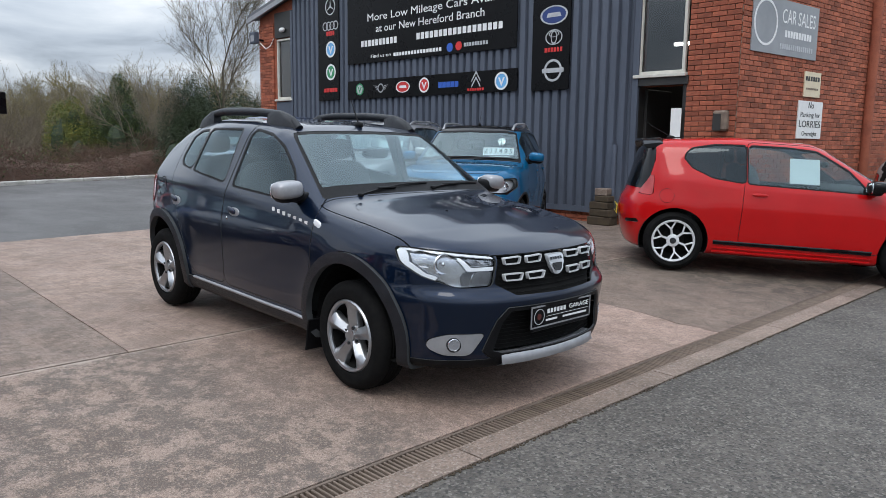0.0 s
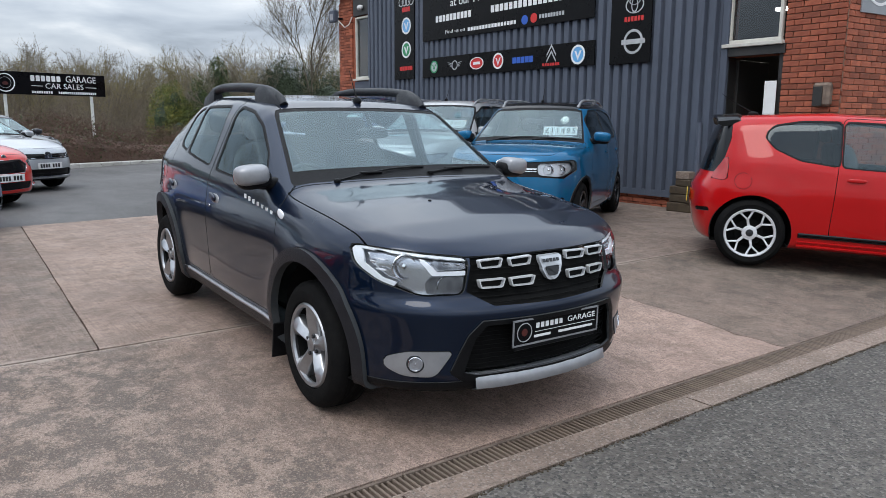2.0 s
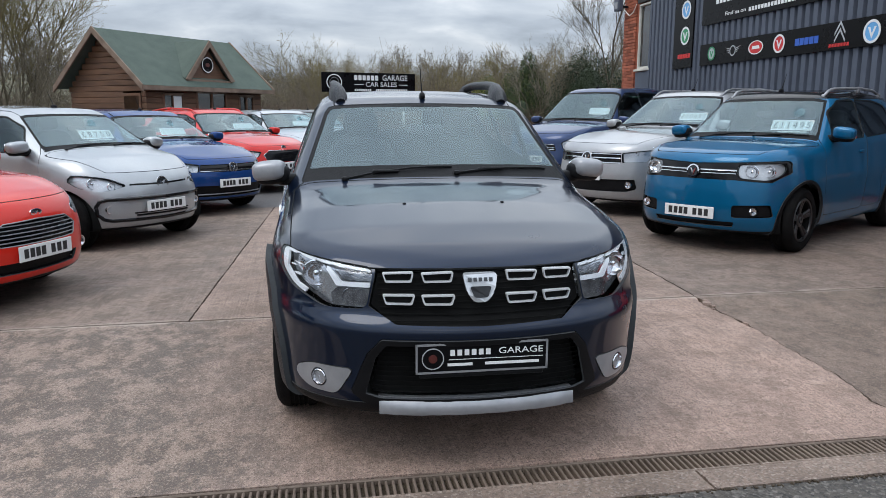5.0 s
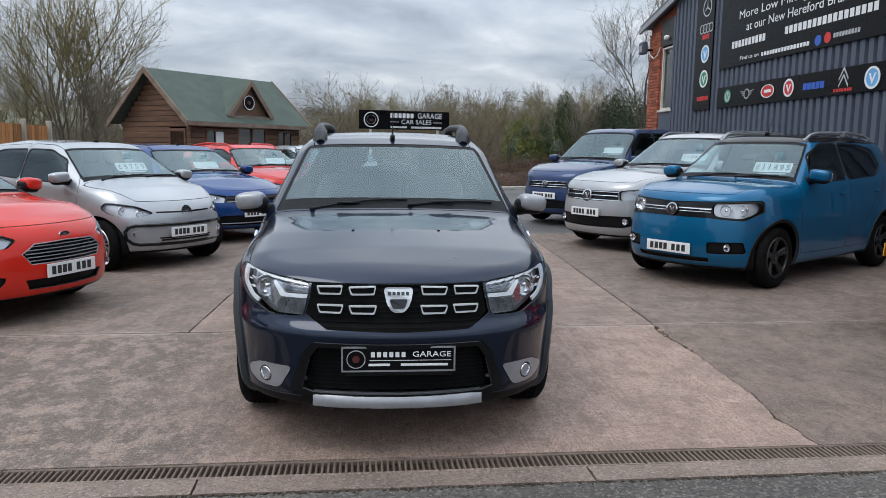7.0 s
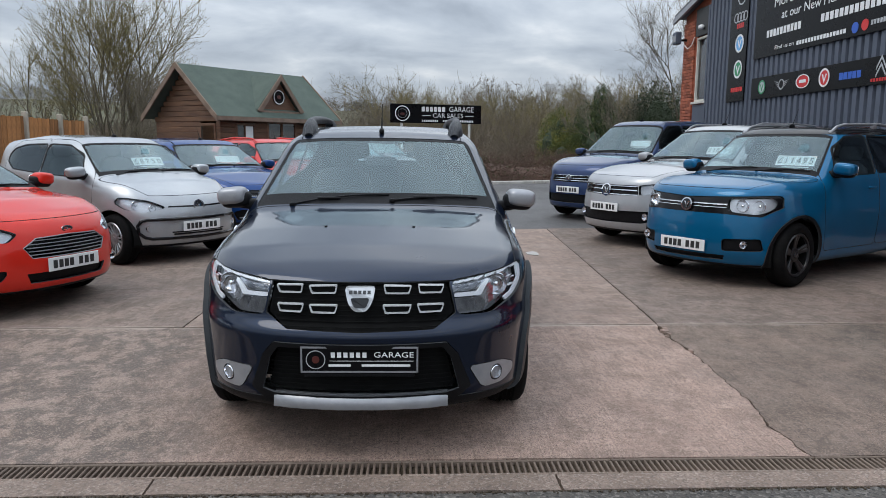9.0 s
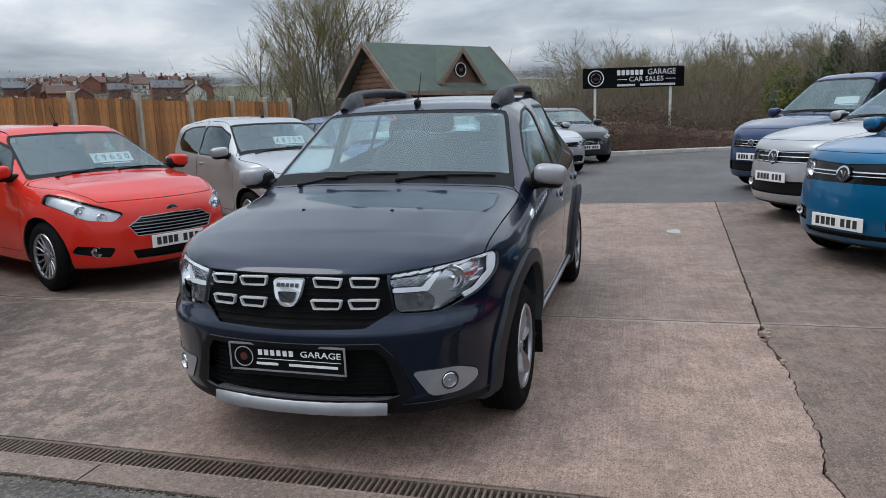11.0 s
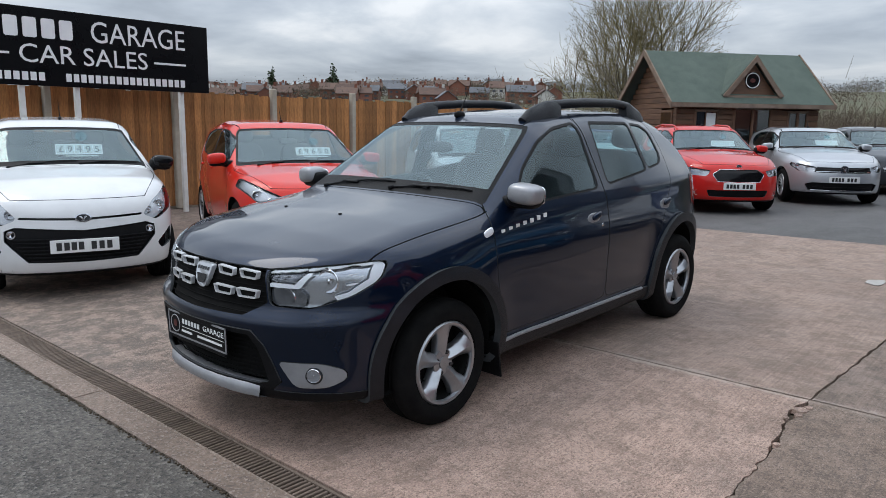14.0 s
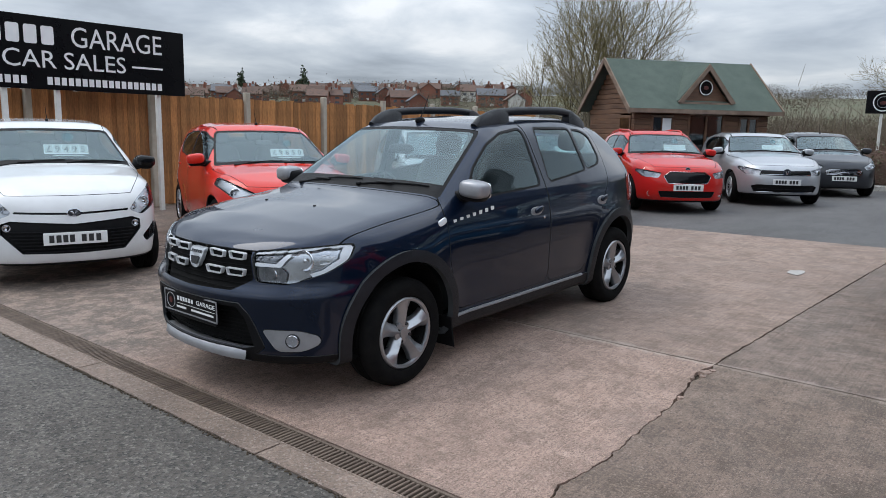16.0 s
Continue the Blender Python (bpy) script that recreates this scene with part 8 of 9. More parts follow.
# ---- the other cars ----
def hatch(col, f, wb, ro, h, hw, r, lead_z, cowl, header_x, roof_end, belt, **over):
    """A spec for an ordinary hatchback from its main measures."""
    cx, cz = cowl
    tail = -wb - ro
    zt = h - 0.125
    bf, br = belt
    line = lambda x: bf + (br - bf) * (cx - x) / (cx - tail)
    bx = over.pop("b_post", header_x - 0.55)
    cxr = over.pop("c_post", -wb + 0.10)
    ax = cx - 0.30
    wins = [([(ax, line(ax) + 0.035), ((ax + header_x) / 2 - 0.04, line(ax) + 0.04 + (zt - line(ax)) * 0.60), (header_x - 0.16, zt - 0.01), (bx + 0.014, zt), (bx + 0.014, line(bx) + 0.035)], over.get("glass1", SIDE_GLASS)),
            ([(bx - 0.018, line(bx) + 0.035), (bx - 0.018, zt), ((bx + cxr) / 2 - 0.12, zt - 0.012), (cxr, zt - 0.06), (cxr - 0.10, line(cxr) + 0.16), (cxr + 0.12, line(cxr) + 0.045)], over.get("glass2", SIDE_GLASS))]
    sill = 0.32
    doors = [[(ax + 0.16, sill), (ax + 0.22, 0.75), (ax + 0.20, line(ax)), ((ax + header_x) / 2, zt - 0.02), (header_x - 0.12, zt + 0.06), (bx + 0.0, zt + 0.07), (bx - 0.02, 0.9), (bx - 0.03, sill)]]
    if not over.pop("three_door", False):
        doors.append([(bx - 0.036, sill), (bx - 0.026, 0.9), (bx - 0.006, zt + 0.07), (cxr + 0.05, zt + 0.04), (cxr - 0.12, zt - 0.16), (cxr - 0.10, line(cxr)), (-wb + r + 0.20, 0.62), (-wb + r + 0.10, sill)])
    s = dict(
        paint=col, wb=wb, r=r, rim=r * 0.66, arch=r + 0.045, track=hw - 0.035, floor=0.20, wheel="multi",
        top=[(f + 0.14, lead_z - 0.25), (f - 0.02, lead_z - 0.05), (f - 0.09, lead_z), ((f + cx) / 2, (lead_z + cz) / 2 + 0.035), (cx, cz), (header_x, h - 0.085), (header_x - 0.14, h - 0.03), ((header_x + roof_end) / 2, h), (roof_end, h - 0.07), ((roof_end + tail) / 2 - 0.06, (h + br) / 2), (tail + 0.02, br - 0.02), (tail - 0.1, br - 0.2)],
        plan=[(f, hw - 0.10), (0.35, hw - 0.045), (-0.3, hw - 0.012), (-wb * 0.6, hw), (-wb, hw - 0.03), (tail, hw - 0.12)],
        belt=[(0.6, lead_z - 0.02), (0.1, (lead_z + bf) / 2), (cx, bf - 0.02), (tail, br - 0.02)],
        section=[(0.15, -0.07), (0.28, -0.035), (0.42, -0.012), (0.60, 0.002), (0.72, 0.010), (0.80, -0.002), (0.95, -0.015), (1.1, -0.02)],
        front=[(0.12, f - 0.14), (0.22, f - 0.05), (0.32, f - 0.01), (0.45, f), (0.56, f - 0.005), (lead_z - 0.10, f - 0.05), (lead_z, f - 0.11), (lead_z + 0.14, f - 0.25)],
        rear=[(0.15, tail + 0.10), (0.3, tail + 0.03), (0.55, tail), (0.72, tail + 0.02), (br, tail + 0.06), (h, tail + 0.14)],
        front_bow=(0.36, 0.9), rear_bow=(0.25, 0.6), tumble=0.40, crown=0.075, bow=0.15, bulge=0.012, edge=0.14, nose=0.09,
        windscreen=(cx - 0.01, header_x + 0.02, hw - 0.12, hw - 0.27), ws_bow=0.18, scuttle=0.04, rear_screen=(tail + 0.10, roof_end - 0.02, hw - 0.24, hw - 0.34),
        windows=wins, win_round=0.05, doors=doors, handles=[bx + 0.14, cxr + 0.12], handle_z=line(bx) - 0.09,
        bonnet=(cx + 0.012, f - 0.13, hw - 0.095, hw - 0.34), bonnet_z=lead_z - 0.10, region_x=0.06,
        seat_x=header_x - 0.42, seat_z=0.58, dash_z=cz - 0.16, mirror=(cx - 0.28, hw + 0.05, bf + 0.10), plate_z=0.45, aerial=header_x - 0.22, x_front=0.05, axis=0.62,
        lamp_back=REFLECTOR, bowls=[(hw - 0.16, lead_z - 0.09, 0.055), (hw - 0.28, lead_z - 0.13, 0.042)],
        regions=[],
    )
    s.update(over)
    s["regions"] = s["regions"] + [("tail_lamp", "rear", [(hw - 0.24, br), (hw + 0.2, br + 0.04), (hw + 0.2, br - 0.22), (hw - 0.22, br - 0.2)], [RED_LENS, CABIN], 0.01, 0.004), ("bumper_lip", "front", [(0, 0.1), (1.2, 0.1), (1.2, 0.225), (0, 0.235)], [BLACK_PLASTIC, CABIN], 0.01, 0.0)]
    return s


def slats(rows, name="grille_slat"):
    """Bars across the nose: (z, half width, radius, material)."""
    def run(car, s, f):
        for z, w, rad, mm in rows:
            part(name, tube(bmesh.new(), [(on_skin(f, y, z) - 0.002, y, z) for y in np.linspace(-w, w, 15)], rad, 6), mm, car)
    return run


def nose_badge(z, r, mm, oval=1.0, out=0.004):
    def run(car, s, f):
        to = lambda u, v, d: (on_skin(f, 0, z) + out + d - abs(v - z) * 0.25 * (1 if v > z else 0), u, v)
        b_ = part("badge", ring(bmesh.new(), r * 0.80, r, (0, z), to, 28, 0.010, oval), mm, car)
        part("badge_field", disc(bmesh.new(), r * 0.82, (0, z), to, ry=r * 0.82 * oval), LAMP_DARK, b_)
        bm = bmesh.new()
        prism(bm, [(-r * 0.5, z + r * 0.4 * oval), (-r * 0.2, z + r * 0.4 * oval), (0, z - r * 0.2 * oval), (r * 0.2, z + r * 0.4 * oval), (r * 0.5, z + r * 0.4 * oval), (0, z - r * 0.7 * oval)], 0.008, to)
        part("badge_mark", bm, mm, b_)
    return run


def frame_line(pts, rad, mm, name="grille_frame"):
    """A bright surround along an outline on the nose, mirrored."""
    def run(car, s, f):
        full = pts + [(-a, b) for a, b in pts[::-1]]
        dense = []
        for (a, b), (c, d) in zip(full, full[1:] + full[:1]):
            for k in range(5):
                dense.append((a + (c - a) * k / 5, b + (d - b) * k / 5))
        dense.append(dense[0])
        part(name, tube(bmesh.new(), [(on_skin(f, a, b) + 0.002, a, b) for a, b in dense], rad, 6), mm, car)
    return run


def fogs(y, z, r=0.045):
    def run(car, s, f):
        for sd in (1, -1):
            x = on_skin(f, sd * y, z)
            m = Matrix.Translation((x - 0.01, sd * y, z)) @ Matrix.Rotation(-math.pi / 2, 4, "Z")
            fg = part("fog_lamp", lathe(bmesh.new(), [(r, -0.01), (r, 0.012), (r * 0.85, 0.012), (r * 0.6, -0.006), (0.001, -0.012)], 20, m), CHROME, car)
            part("fog_lens", lathe(bmesh.new(), [(r * 0.86, 0.008), (r * 0.5, 0.014), (0.001, 0.016)], 18, m), LENS, fg, smooth=True)
    return run


BK, PL = [GLOSS_BLACK, CABIN], [BLACK_PLASTIC, CABIN]

# red hatchback by the fence
s = hatch(paint("bright_red_paint", (0.56, 0.022, 0.012)), 0.80, 2.49, 0.66, 1.475, 0.855, 0.31, 0.80, (-0.24, 0.99), -1.04, -2.75, (0.93, 1.06),
    b_post=-1.50, three_door=False, plate_z=0.425, price=("£9650", 0.22, 0.42), mirror_mat=None,
    regions=[("headlamp", "front", rounded([(0.42, 0.69), (0.50, 0.625), (0.69, 0.65), (0.82, 0.78), (0.84, 0.875), (0.77, 0.868), (0.60, 0.775)], 0.025), None, 0, 0),
             ("grille", "front", [(0, 0.655), (0.30, 0.645), (0.41, 0.575), (0.35, 0.487), (0, 0.487)], BK, 0.01, -0.02),
             ("lower_intake", "front", [(0, 0.365), (0.40, 0.365), (0.36, 0.285), (0, 0.275)], PL, 0.01, -0.03),
             ("fog_recess", "front", rounded([(0.52, 0.40), (0.74, 0.43), (0.76, 0.36), (0.56, 0.32)], 0.02), PL, 0.01, -0.02)],
    extras=[slats([(0.515 + 0.028 * k, 0.36 + 0.012 * min(k, 3) - 0.03 * max(0, k - 3), 0.0045, SATIN) for k in range(5)]), frame_line([(0.0, 0.655), (0.30, 0.645), (0.41, 0.575), (0.35, 0.487)], 0.005, SATIN), nose_badge(0.70, 0.055, CHROME, 0.45), fogs(0.64, 0.375)])
s["mirror_mat"] = s["paint"]
build_car(s, ground_pose(-5.723, 0.003, 66.7, 2.49), "red_hatchback", "bright red hatchback with a price card in the windscreen")

# white city car
s = hatch(paint("white_paint", (0.64, 0.64, 0.645), rough=0.3), 0.72, 2.385, 0.56, 1.50, 0.83, 0.29, 0.84, (-0.40, 1.05), -1.02, -2.62, (0.95, 1.08),
    b_post=-1.5, plate_z=0.458, price=("£9495", 0.12, 0.50), mirror_mat=GLOSS_BLACK,
    regions=[("headlamp", "front", rounded([(0.48, 0.68), (0.60, 0.625), (0.77, 0.70), (0.84, 0.88), (0.77, 0.90), (0.58, 0.79)], 0.03), None, 0, 0),
             ("bonnet_slot", "front", [(0, 0.668), (0.47, 0.695), (0.47, 0.680), (0, 0.650)], BK, 0.01, -0.008),
             ("grille", "front", rounded([(0.0001, 0.555), (0.50, 0.615), (0.575, 0.585), (0.58, 0.50), (0.42, 0.325), (0.0001, 0.31)], 0.0002), PL, 0.01, -0.02),
             ("fog_recess", "front", rounded([(0.60, 0.42), (0.745, 0.54), (0.755, 0.40), (0.64, 0.36)], 0.02), BK, 0.01, -0.015)],
    extras=[slats([(0.335 + 0.03 * k, 0.40 + 0.024 * k, 0.006, BLACK_PLASTIC) for k in range(7)]), nose_badge(0.685, 0.065, CHROME, 0.55), fogs(0.53, 0.555, 0.034)])
build_car(s, ground_pose(-3.381, -0.449, 71.6, 2.385), "white_city_car", "small white hatchback with black mirrors and a price card")

# silver city car
SILVER = paint("silver_metallic", (0.36, 0.375, 0.39), metal=0.5, rough=0.34)
UP_FRONT = [("headlamp", "front", rounded([(0.40, 0.655), (0.62, 0.60), (0.75, 0.64), (0.80, 0.76), (0.72, 0.77), (0.55, 0.735)], 0.03), None, 0, 0),
            ("grille_band", "front", [(0, 0.655), (0.38, 0.67), (0.38, 0.655), (0, 0.638)], BK, 0.01, -0.006),
            ("grille", "front", [(0.0, 0.515), (0.60, 0.515), (0.65, 0.50), (0.67, 0.45), (0.66, 0.37), (0.62, 0.32), (0.56, 0.305), (0.0, 0.30)], [SILVER, CABIN], 0.01, -0.008)]
UP_X = [frame_line([(0.0, 0.52), (0.60, 0.52), (0.65, 0.505), (0.675, 0.45), (0.665, 0.37), (0.62, 0.32), (0.56, 0.302), (0.0, 0.295)], 0.018, GLOSS_BLACK), slats([(0.345, 0.34, 0.010, BLACK_PLASTIC), (0.37, 0.36, 0.008, BLACK_PLASTIC)], "intake_slot"), nose_badge(0.655, 0.075, CHROME), fogs(0.58, 0.42, 0.04)]
s = hatch(SILVER, 0.58, 2.42, 0.55, 1.48, 0.82, 0.29, 0.79, (-0.24, 1.02), -0.88, -2.68, (0.93, 1.02), b_post=-1.50, plate_z=0.433, price=("£8750", 0.10, 0.46), mirror_mat=SILVER, glass2=PRIVACY, regions=UP_FRONT, extras=UP_X, bonnet_z=0.66)
build_car(s, ground_pose(-8.22, 0.701, 52.8, 2.42), "silver_city_car", "small silver hatchback with a black-framed grille and price card")

# blue hatchback
VW_FRONT = lambda chrome: [("headlamp", "front", rounded([(0.46, 0.695), (0.49, 0.60), (0.70, 0.61), (0.80, 0.71), (0.79, 0.76)], 0.02), None, 0, 0),
    ("grille", "front", [(0, 0.685), (0.455, 0.695), (0.485, 0.60), (0, 0.585)], BK, 0.01, -0.012),
    ("lower_intake", "front", [(0, 0.405), (0.52, 0.415), (0.62, 0.38), (0.56, 0.27), (0, 0.255)], PL, 0.01, -0.03)]
BLUE = paint("deep_blue_paint", (0.006, 0.040, 0.16), metal=0.25)
s = hatch(BLUE, 0.82, 2.56, 0.68, 1.45, 0.86, 0.31, 0.78, (-0.44, 1.00), -1.10, -2.85, (0.92, 1.02), b_post=-1.60, plate_z=0.442, price=("     ", 0.15, 0.42), regions=VW_FRONT(1), extras=[slats([(0.61, 0.47, 0.008, CHROME), (0.645, 0.46, 0.005, BLACK_PLASTIC), (0.30, 0.54, 0.008, SATIN)]), nose_badge(0.645, 0.07, CHROME, 1.0, 0.008)], grid=(24, 60, 16, 72))
build_car(s, ground_pose(-10.642, 1.119, 44.1, 2.56), "blue_hatchback", "deep blue hatchback with a chrome grille line")

# red estate-like hatchback with roof rails
RED = paint("warm_red_paint", (0.50, 0.018, 0.014))
s = hatch(RED, 0.85, 2.47, 0.72, 1.47, 0.85, 0.31, 0.82, (-0.42, 1.02), -1.10, -2.95, (0.93, 1.03), b_post=-1.6, plate_z=0.462, price=("     ", 0.22, 0.42), rails=(0.50, -1.2, -2.9, RED, 0.03, 0.0),
    regions=[("headlamp", "front", rounded([(0.44, 0.71), (0.50, 0.62), (0.72, 0.63), (0.80, 0.73), (0.78, 0.76)], 0.02), None, 0, 0), ("grille", "front", [(0, 0.725), (0.30, 0.725), (0.41, 0.655), (0.34, 0.54), (0, 0.525)], BK, 0.01, -0.015), ("lower_intake", "front", [(0, 0.395), (0.50, 0.395), (0.45, 0.29), (0, 0.275)], PL, 0.01, -0.02)],
    extras=[frame_line([(0, 0.73), (0.30, 0.73), (0.415, 0.655), (0.345, 0.535), (0, 0.52)], 0.005, CHROME), nose_badge(0.77, 0.045, CHROME), fogs(0.62, 0.345, 0.045)], grid=(24, 60, 16, 72))
build_car(s, ground_pose(-13.346, 1.805, 38.8, 2.47), "red_estate_car", "red estate car with roof rails and a chrome grille frame")

# silver hatchback
s = hatch(paint("pale_silver_metallic", (0.40, 0.415, 0.44), metal=0.5, rough=0.34), 0.85, 2.63, 0.76, 1.45, 0.88, 0.315, 0.80, (-0.50, 1.02), -1.18, -2.95, (0.93, 1.04), b_post=-1.68, plate_z=0.473, price=("     ", 0.20, 0.42), regions=VW_FRONT(1), extras=[slats([(0.615, 0.46, 0.008, CHROME), (0.65, 0.45, 0.005, BLACK_PLASTIC), (0.275, 0.52, 0.008, CHROME), (0.33, 0.5, 0.006, BLACK_PLASTIC)]), nose_badge(0.655, 0.075, CHROME, 1.0, 0.008)], grid=(24, 60, 16, 72))
build_car(s, ground_pose(-16.085, 2.841, 32.0, 2.63), "silver_hatchback", "pale silver hatchback parked on the asphalt yard")

# dark hatchback at the row's end
s = hatch(paint("charcoal_metallic", (0.035, 0.038, 0.045), metal=0.4), 0.80, 2.49, 0.66, 1.47, 0.855, 0.31, 0.80, (-0.42, 1.03), -1.08, -2.75, (0.93, 1.06), b_post=-1.62, plate_z=0.43,
    regions=[("headlamp", "front", rounded([(0.42, 0.69), (0.50, 0.625), (0.69, 0.65), (0.82, 0.78), (0.84, 0.875), (0.77, 0.868), (0.60, 0.775)], 0.025), None, 0, 0), ("grille", "front", [(0, 0.655), (0.30, 0.645), (0.41, 0.575), (0.35, 0.487), (0, 0.487)], BK, 0.01, -0.02)],
    extras=[slats([(0.515 + 0.028 * k, 0.36 + 0.012 * min(k, 3) - 0.03 * max(0, k - 3), 0.006, CHROME) for k in range(5)])], grid=(24, 60, 16, 72))
build_car(s, ground_pose(-19.309, 3.356, 27.5, 2.49), "charcoal_hatchback", "charcoal hatchback at the end of the row by the kerb")

# blue small crossover
TEAL = paint("bright_blue_metallic", (0.002, 0.098, 0.215), metal=0.35, rough=0.34)
s = hatch(TEAL, 0.70, 2.435, 0.56, 1.585, 0.835, 0.315, 0.955, (-0.30, 1.075), -0.88, -2.78, (1.02, 1.08), b_post=-1.42, c_post=-2.30, plate_z=0.395, price=("£11495", 0.37, 0.40), wheel="dark", rails=(0.50, -1.0, -2.6, SATIN, 0.05, 0.0), glass2=PRIVACY, handle_z=0.93, axis=0.7,
    front=[(0.12, 0.54), (0.22, 0.64), (0.32, 0.69), (0.45, 0.70), (0.60, 0.685), (0.84, 0.64), (0.95, 0.60), (1.05, 0.5)], nose=0.07,
    regions=[("roof_panel", "roof", 1.475, BK, 0.012, 0.0), ("headlamp", "front", rounded([(0.40, 0.865), (0.41, 0.735), (0.66, 0.710), (0.745, 0.775), (0.735, 0.875)], 0.05), None, 0, 0),
             ("grille", "front", [(0.0, 0.845), (0.39, 0.875), (0.73, 0.892), (0.755, 0.88), (0.768, 0.775), (0.67, 0.692), (0.40, 0.712), (0.0, 0.715)], BK, 0.01, -0.012),
             ("fog_recess", "front", rounded([(0.40, 0.475), (0.68, 0.485), (0.70, 0.37), (0.40, 0.36)], 0.02), PL, 0.01, -0.03),
             ("lower_intake", "front", [(0, 0.315), (0.42, 0.315), (0.40, 0.27), (0, 0.265)], PL, 0.01, -0.02),
             ("wheel_arch_trim", "arch", 0.028, PL, 0.02, 0.008)],
    extras=[slats([(0.80, 0.40, 0.009, CHROME), (0.77, 0.40, 0.006, CHROME)]), nose_badge(0.785, 0.065, CHROME, 1.0, 0.016), fogs(0.57, 0.425, 0.04)], bowls=[(0.53, 0.79, 0.060), (0.655, 0.795, 0.055)], lamp_back=REFLECTOR)
build_car(s, ground_pose(-6.537, 6.919, -59.3, 2.435), "blue_crossover", "bright blue small crossover with black wheels and silver rails")

# silver family crossover
s = hatch(paint("warm_silver_metallic", (0.36, 0.365, 0.375), metal=0.5, rough=0.34), 0.85, 2.60, 0.88, 1.66, 0.90, 0.345, 0.95, (-0.55, 1.13), -1.22, -3.1, (1.05, 1.12), b_post=-1.72, plate_z=0.525, price=("£10495", 0.40, 0.42), rails=(0.56, -1.3, -3.0, SATIN, 0.05, 0.0), axis=0.75, handle_z=0.98,
    regions=[("headlamp", "front", rounded([(0.48, 0.82), (0.50, 0.70), (0.72, 0.71), (0.84, 0.84), (0.82, 0.87)], 0.02), None, 0, 0), ("grille", "front", [(0, 0.815), (0.47, 0.82), (0.49, 0.69), (0, 0.675)], BK, 0.01, -0.015), ("lower_intake", "front", [(0, 0.475), (0.64, 0.49), (0.66, 0.37), (0.56, 0.335), (0, 0.325)], PL, 0.01, -0.03)],
    extras=[slats([(0.695, 0.48, 0.010, CHROME), (0.755, 0.47, 0.010, CHROME), (0.805, 0.47, 0.008, CHROME)]), nose_badge(0.75, 0.085, CHROME, 1.0, 0.012), fogs(0.58, 0.42, 0.045)], grid=(26, 66, 18, 76))
build_car(s, ground_pose(-9.124, 7.007, -63.5, 2.60), "silver_crossover", "silver family crossover with roof rails and price card")

# dark blue people carrier
NAVY = paint("navy_metallic", (0.026, 0.046, 0.115), metal=0.4)
s = hatch(NAVY, 0.85, 2.72, 0.80, 1.80, 0.90, 0.325, 0.98, (-0.30, 1.16), -0.98, -3.35, (1.08, 1.12), b_post=-1.55, plate_z=0.54, price=("     ", 0.40, 0.42), axis=0.78, handle_z=1.0,
    regions=[("headlamp", "front", rounded([(0.52, 0.82), (0.56, 0.70), (0.74, 0.74), (0.84, 0.95), (0.80, 0.97)], 0.02), None, 0, 0), ("grille", "front", [(0, 0.79), (0.42, 0.79), (0.46, 0.68), (0, 0.665)], BK, 0.01, -0.015), ("lower_intake", "front", [(0, 0.46), (0.58, 0.46), (0.60, 0.32), (0, 0.30)], PL, 0.01, -0.03)],
    extras=[slats([(0.70, 0.43, 0.008, CHROME), (0.74, 0.42, 0.005, CHROME), (0.79, 0.42, 0.008, CHROME)]), nose_badge(0.745, 0.06, CHROME, 1.0, 0.01)], grid=(24, 60, 16, 72))
build_car(s, ground_pose(-12.325, 7.162, -54.8, 2.72), "navy_people_carrier", "navy people carrier with a tall roof beside the garage")

# red city car with a roof spoiler
UPRED = paint("signal_red_paint", (0.40, 0.005, 0.006), rough=0.3)


def spoiler(car, s, f):
    bm = bmesh.new()
    rows = []
    for y in np.linspace(-0.56, 0.56, 15):
        z = top_z(f, -2.62, abs(y)) + 0.012
        b_ = 0.05 * (abs(y) / 0.56) ** 3
        rows.append([bm.verts.new(p) for p in ((-2.55, y, z - 0.02), (-2.62, y, z + 0.012), (-2.84 + b_, y, z - 0.015), (-2.845 + b_, y, z - 0.035), (-2.74, y, z - 0.06))])
    for a, b in zip(rows, rows[1:]):
        for k in range(4):
            bm.faces.new((a[k], a[k + 1], b[k + 1], b[k]))
    bm.faces.new(rows[0]), bm.faces.new(rows[-1][::-1])
    part("roof_spoiler", bm, GLOSS_BLACK, car, smooth=False, angle=40)
    for sd in (1, -1):
        for z, rad, mm in ((0.345, 0.014, GLOSS_BLACK), (0.325, 0.012, GLOSS_BLACK), (0.275, 0.010, UPRED), (0.235, 0.014, UPRED)):
            part("sill_stripe", tube(bmesh.new(), [(x, sd * (side_y(f, x, z) + 0.002), z) for x in np.linspace(-0.42, -2.0, 10)], rad, 6), mm, car)
        fy = side_y(f, -2.62, 0.80)
        if sd == -1:
            part("fuel_flap_line", tube(bmesh.new(), [(-2.52 + 0.075 * math.cos(a), -side_y(f, -2.52 + 0.075 * math.cos(a), 0.80 + 0.075 * math.sin(a)) - 0.001, 0.80 + 0.075 * math.sin(a)) for a in [2 * math.pi * k / 24 for k in range(25)]], 0.003, 4), BLACK_PLASTIC, car)
    number_plate(car, Matrix.Translation((-3.005, 0, 0.58)) @ Matrix(((0, 0, -1, 0), (-1, 0, 0, 0), (0, 1, 0, 0), (0, 0, 0, 1))), PLATE_YELLOW)
    card = part("window_notice", B((0.30, 0.004, 0.28), (-1.12, -side_y(f, -1.12, 1.15) + 0.07, 1.14), Matrix.Rotation(-0.36, 3, "X")), PAPER, car, "white paper notice inside the side window")


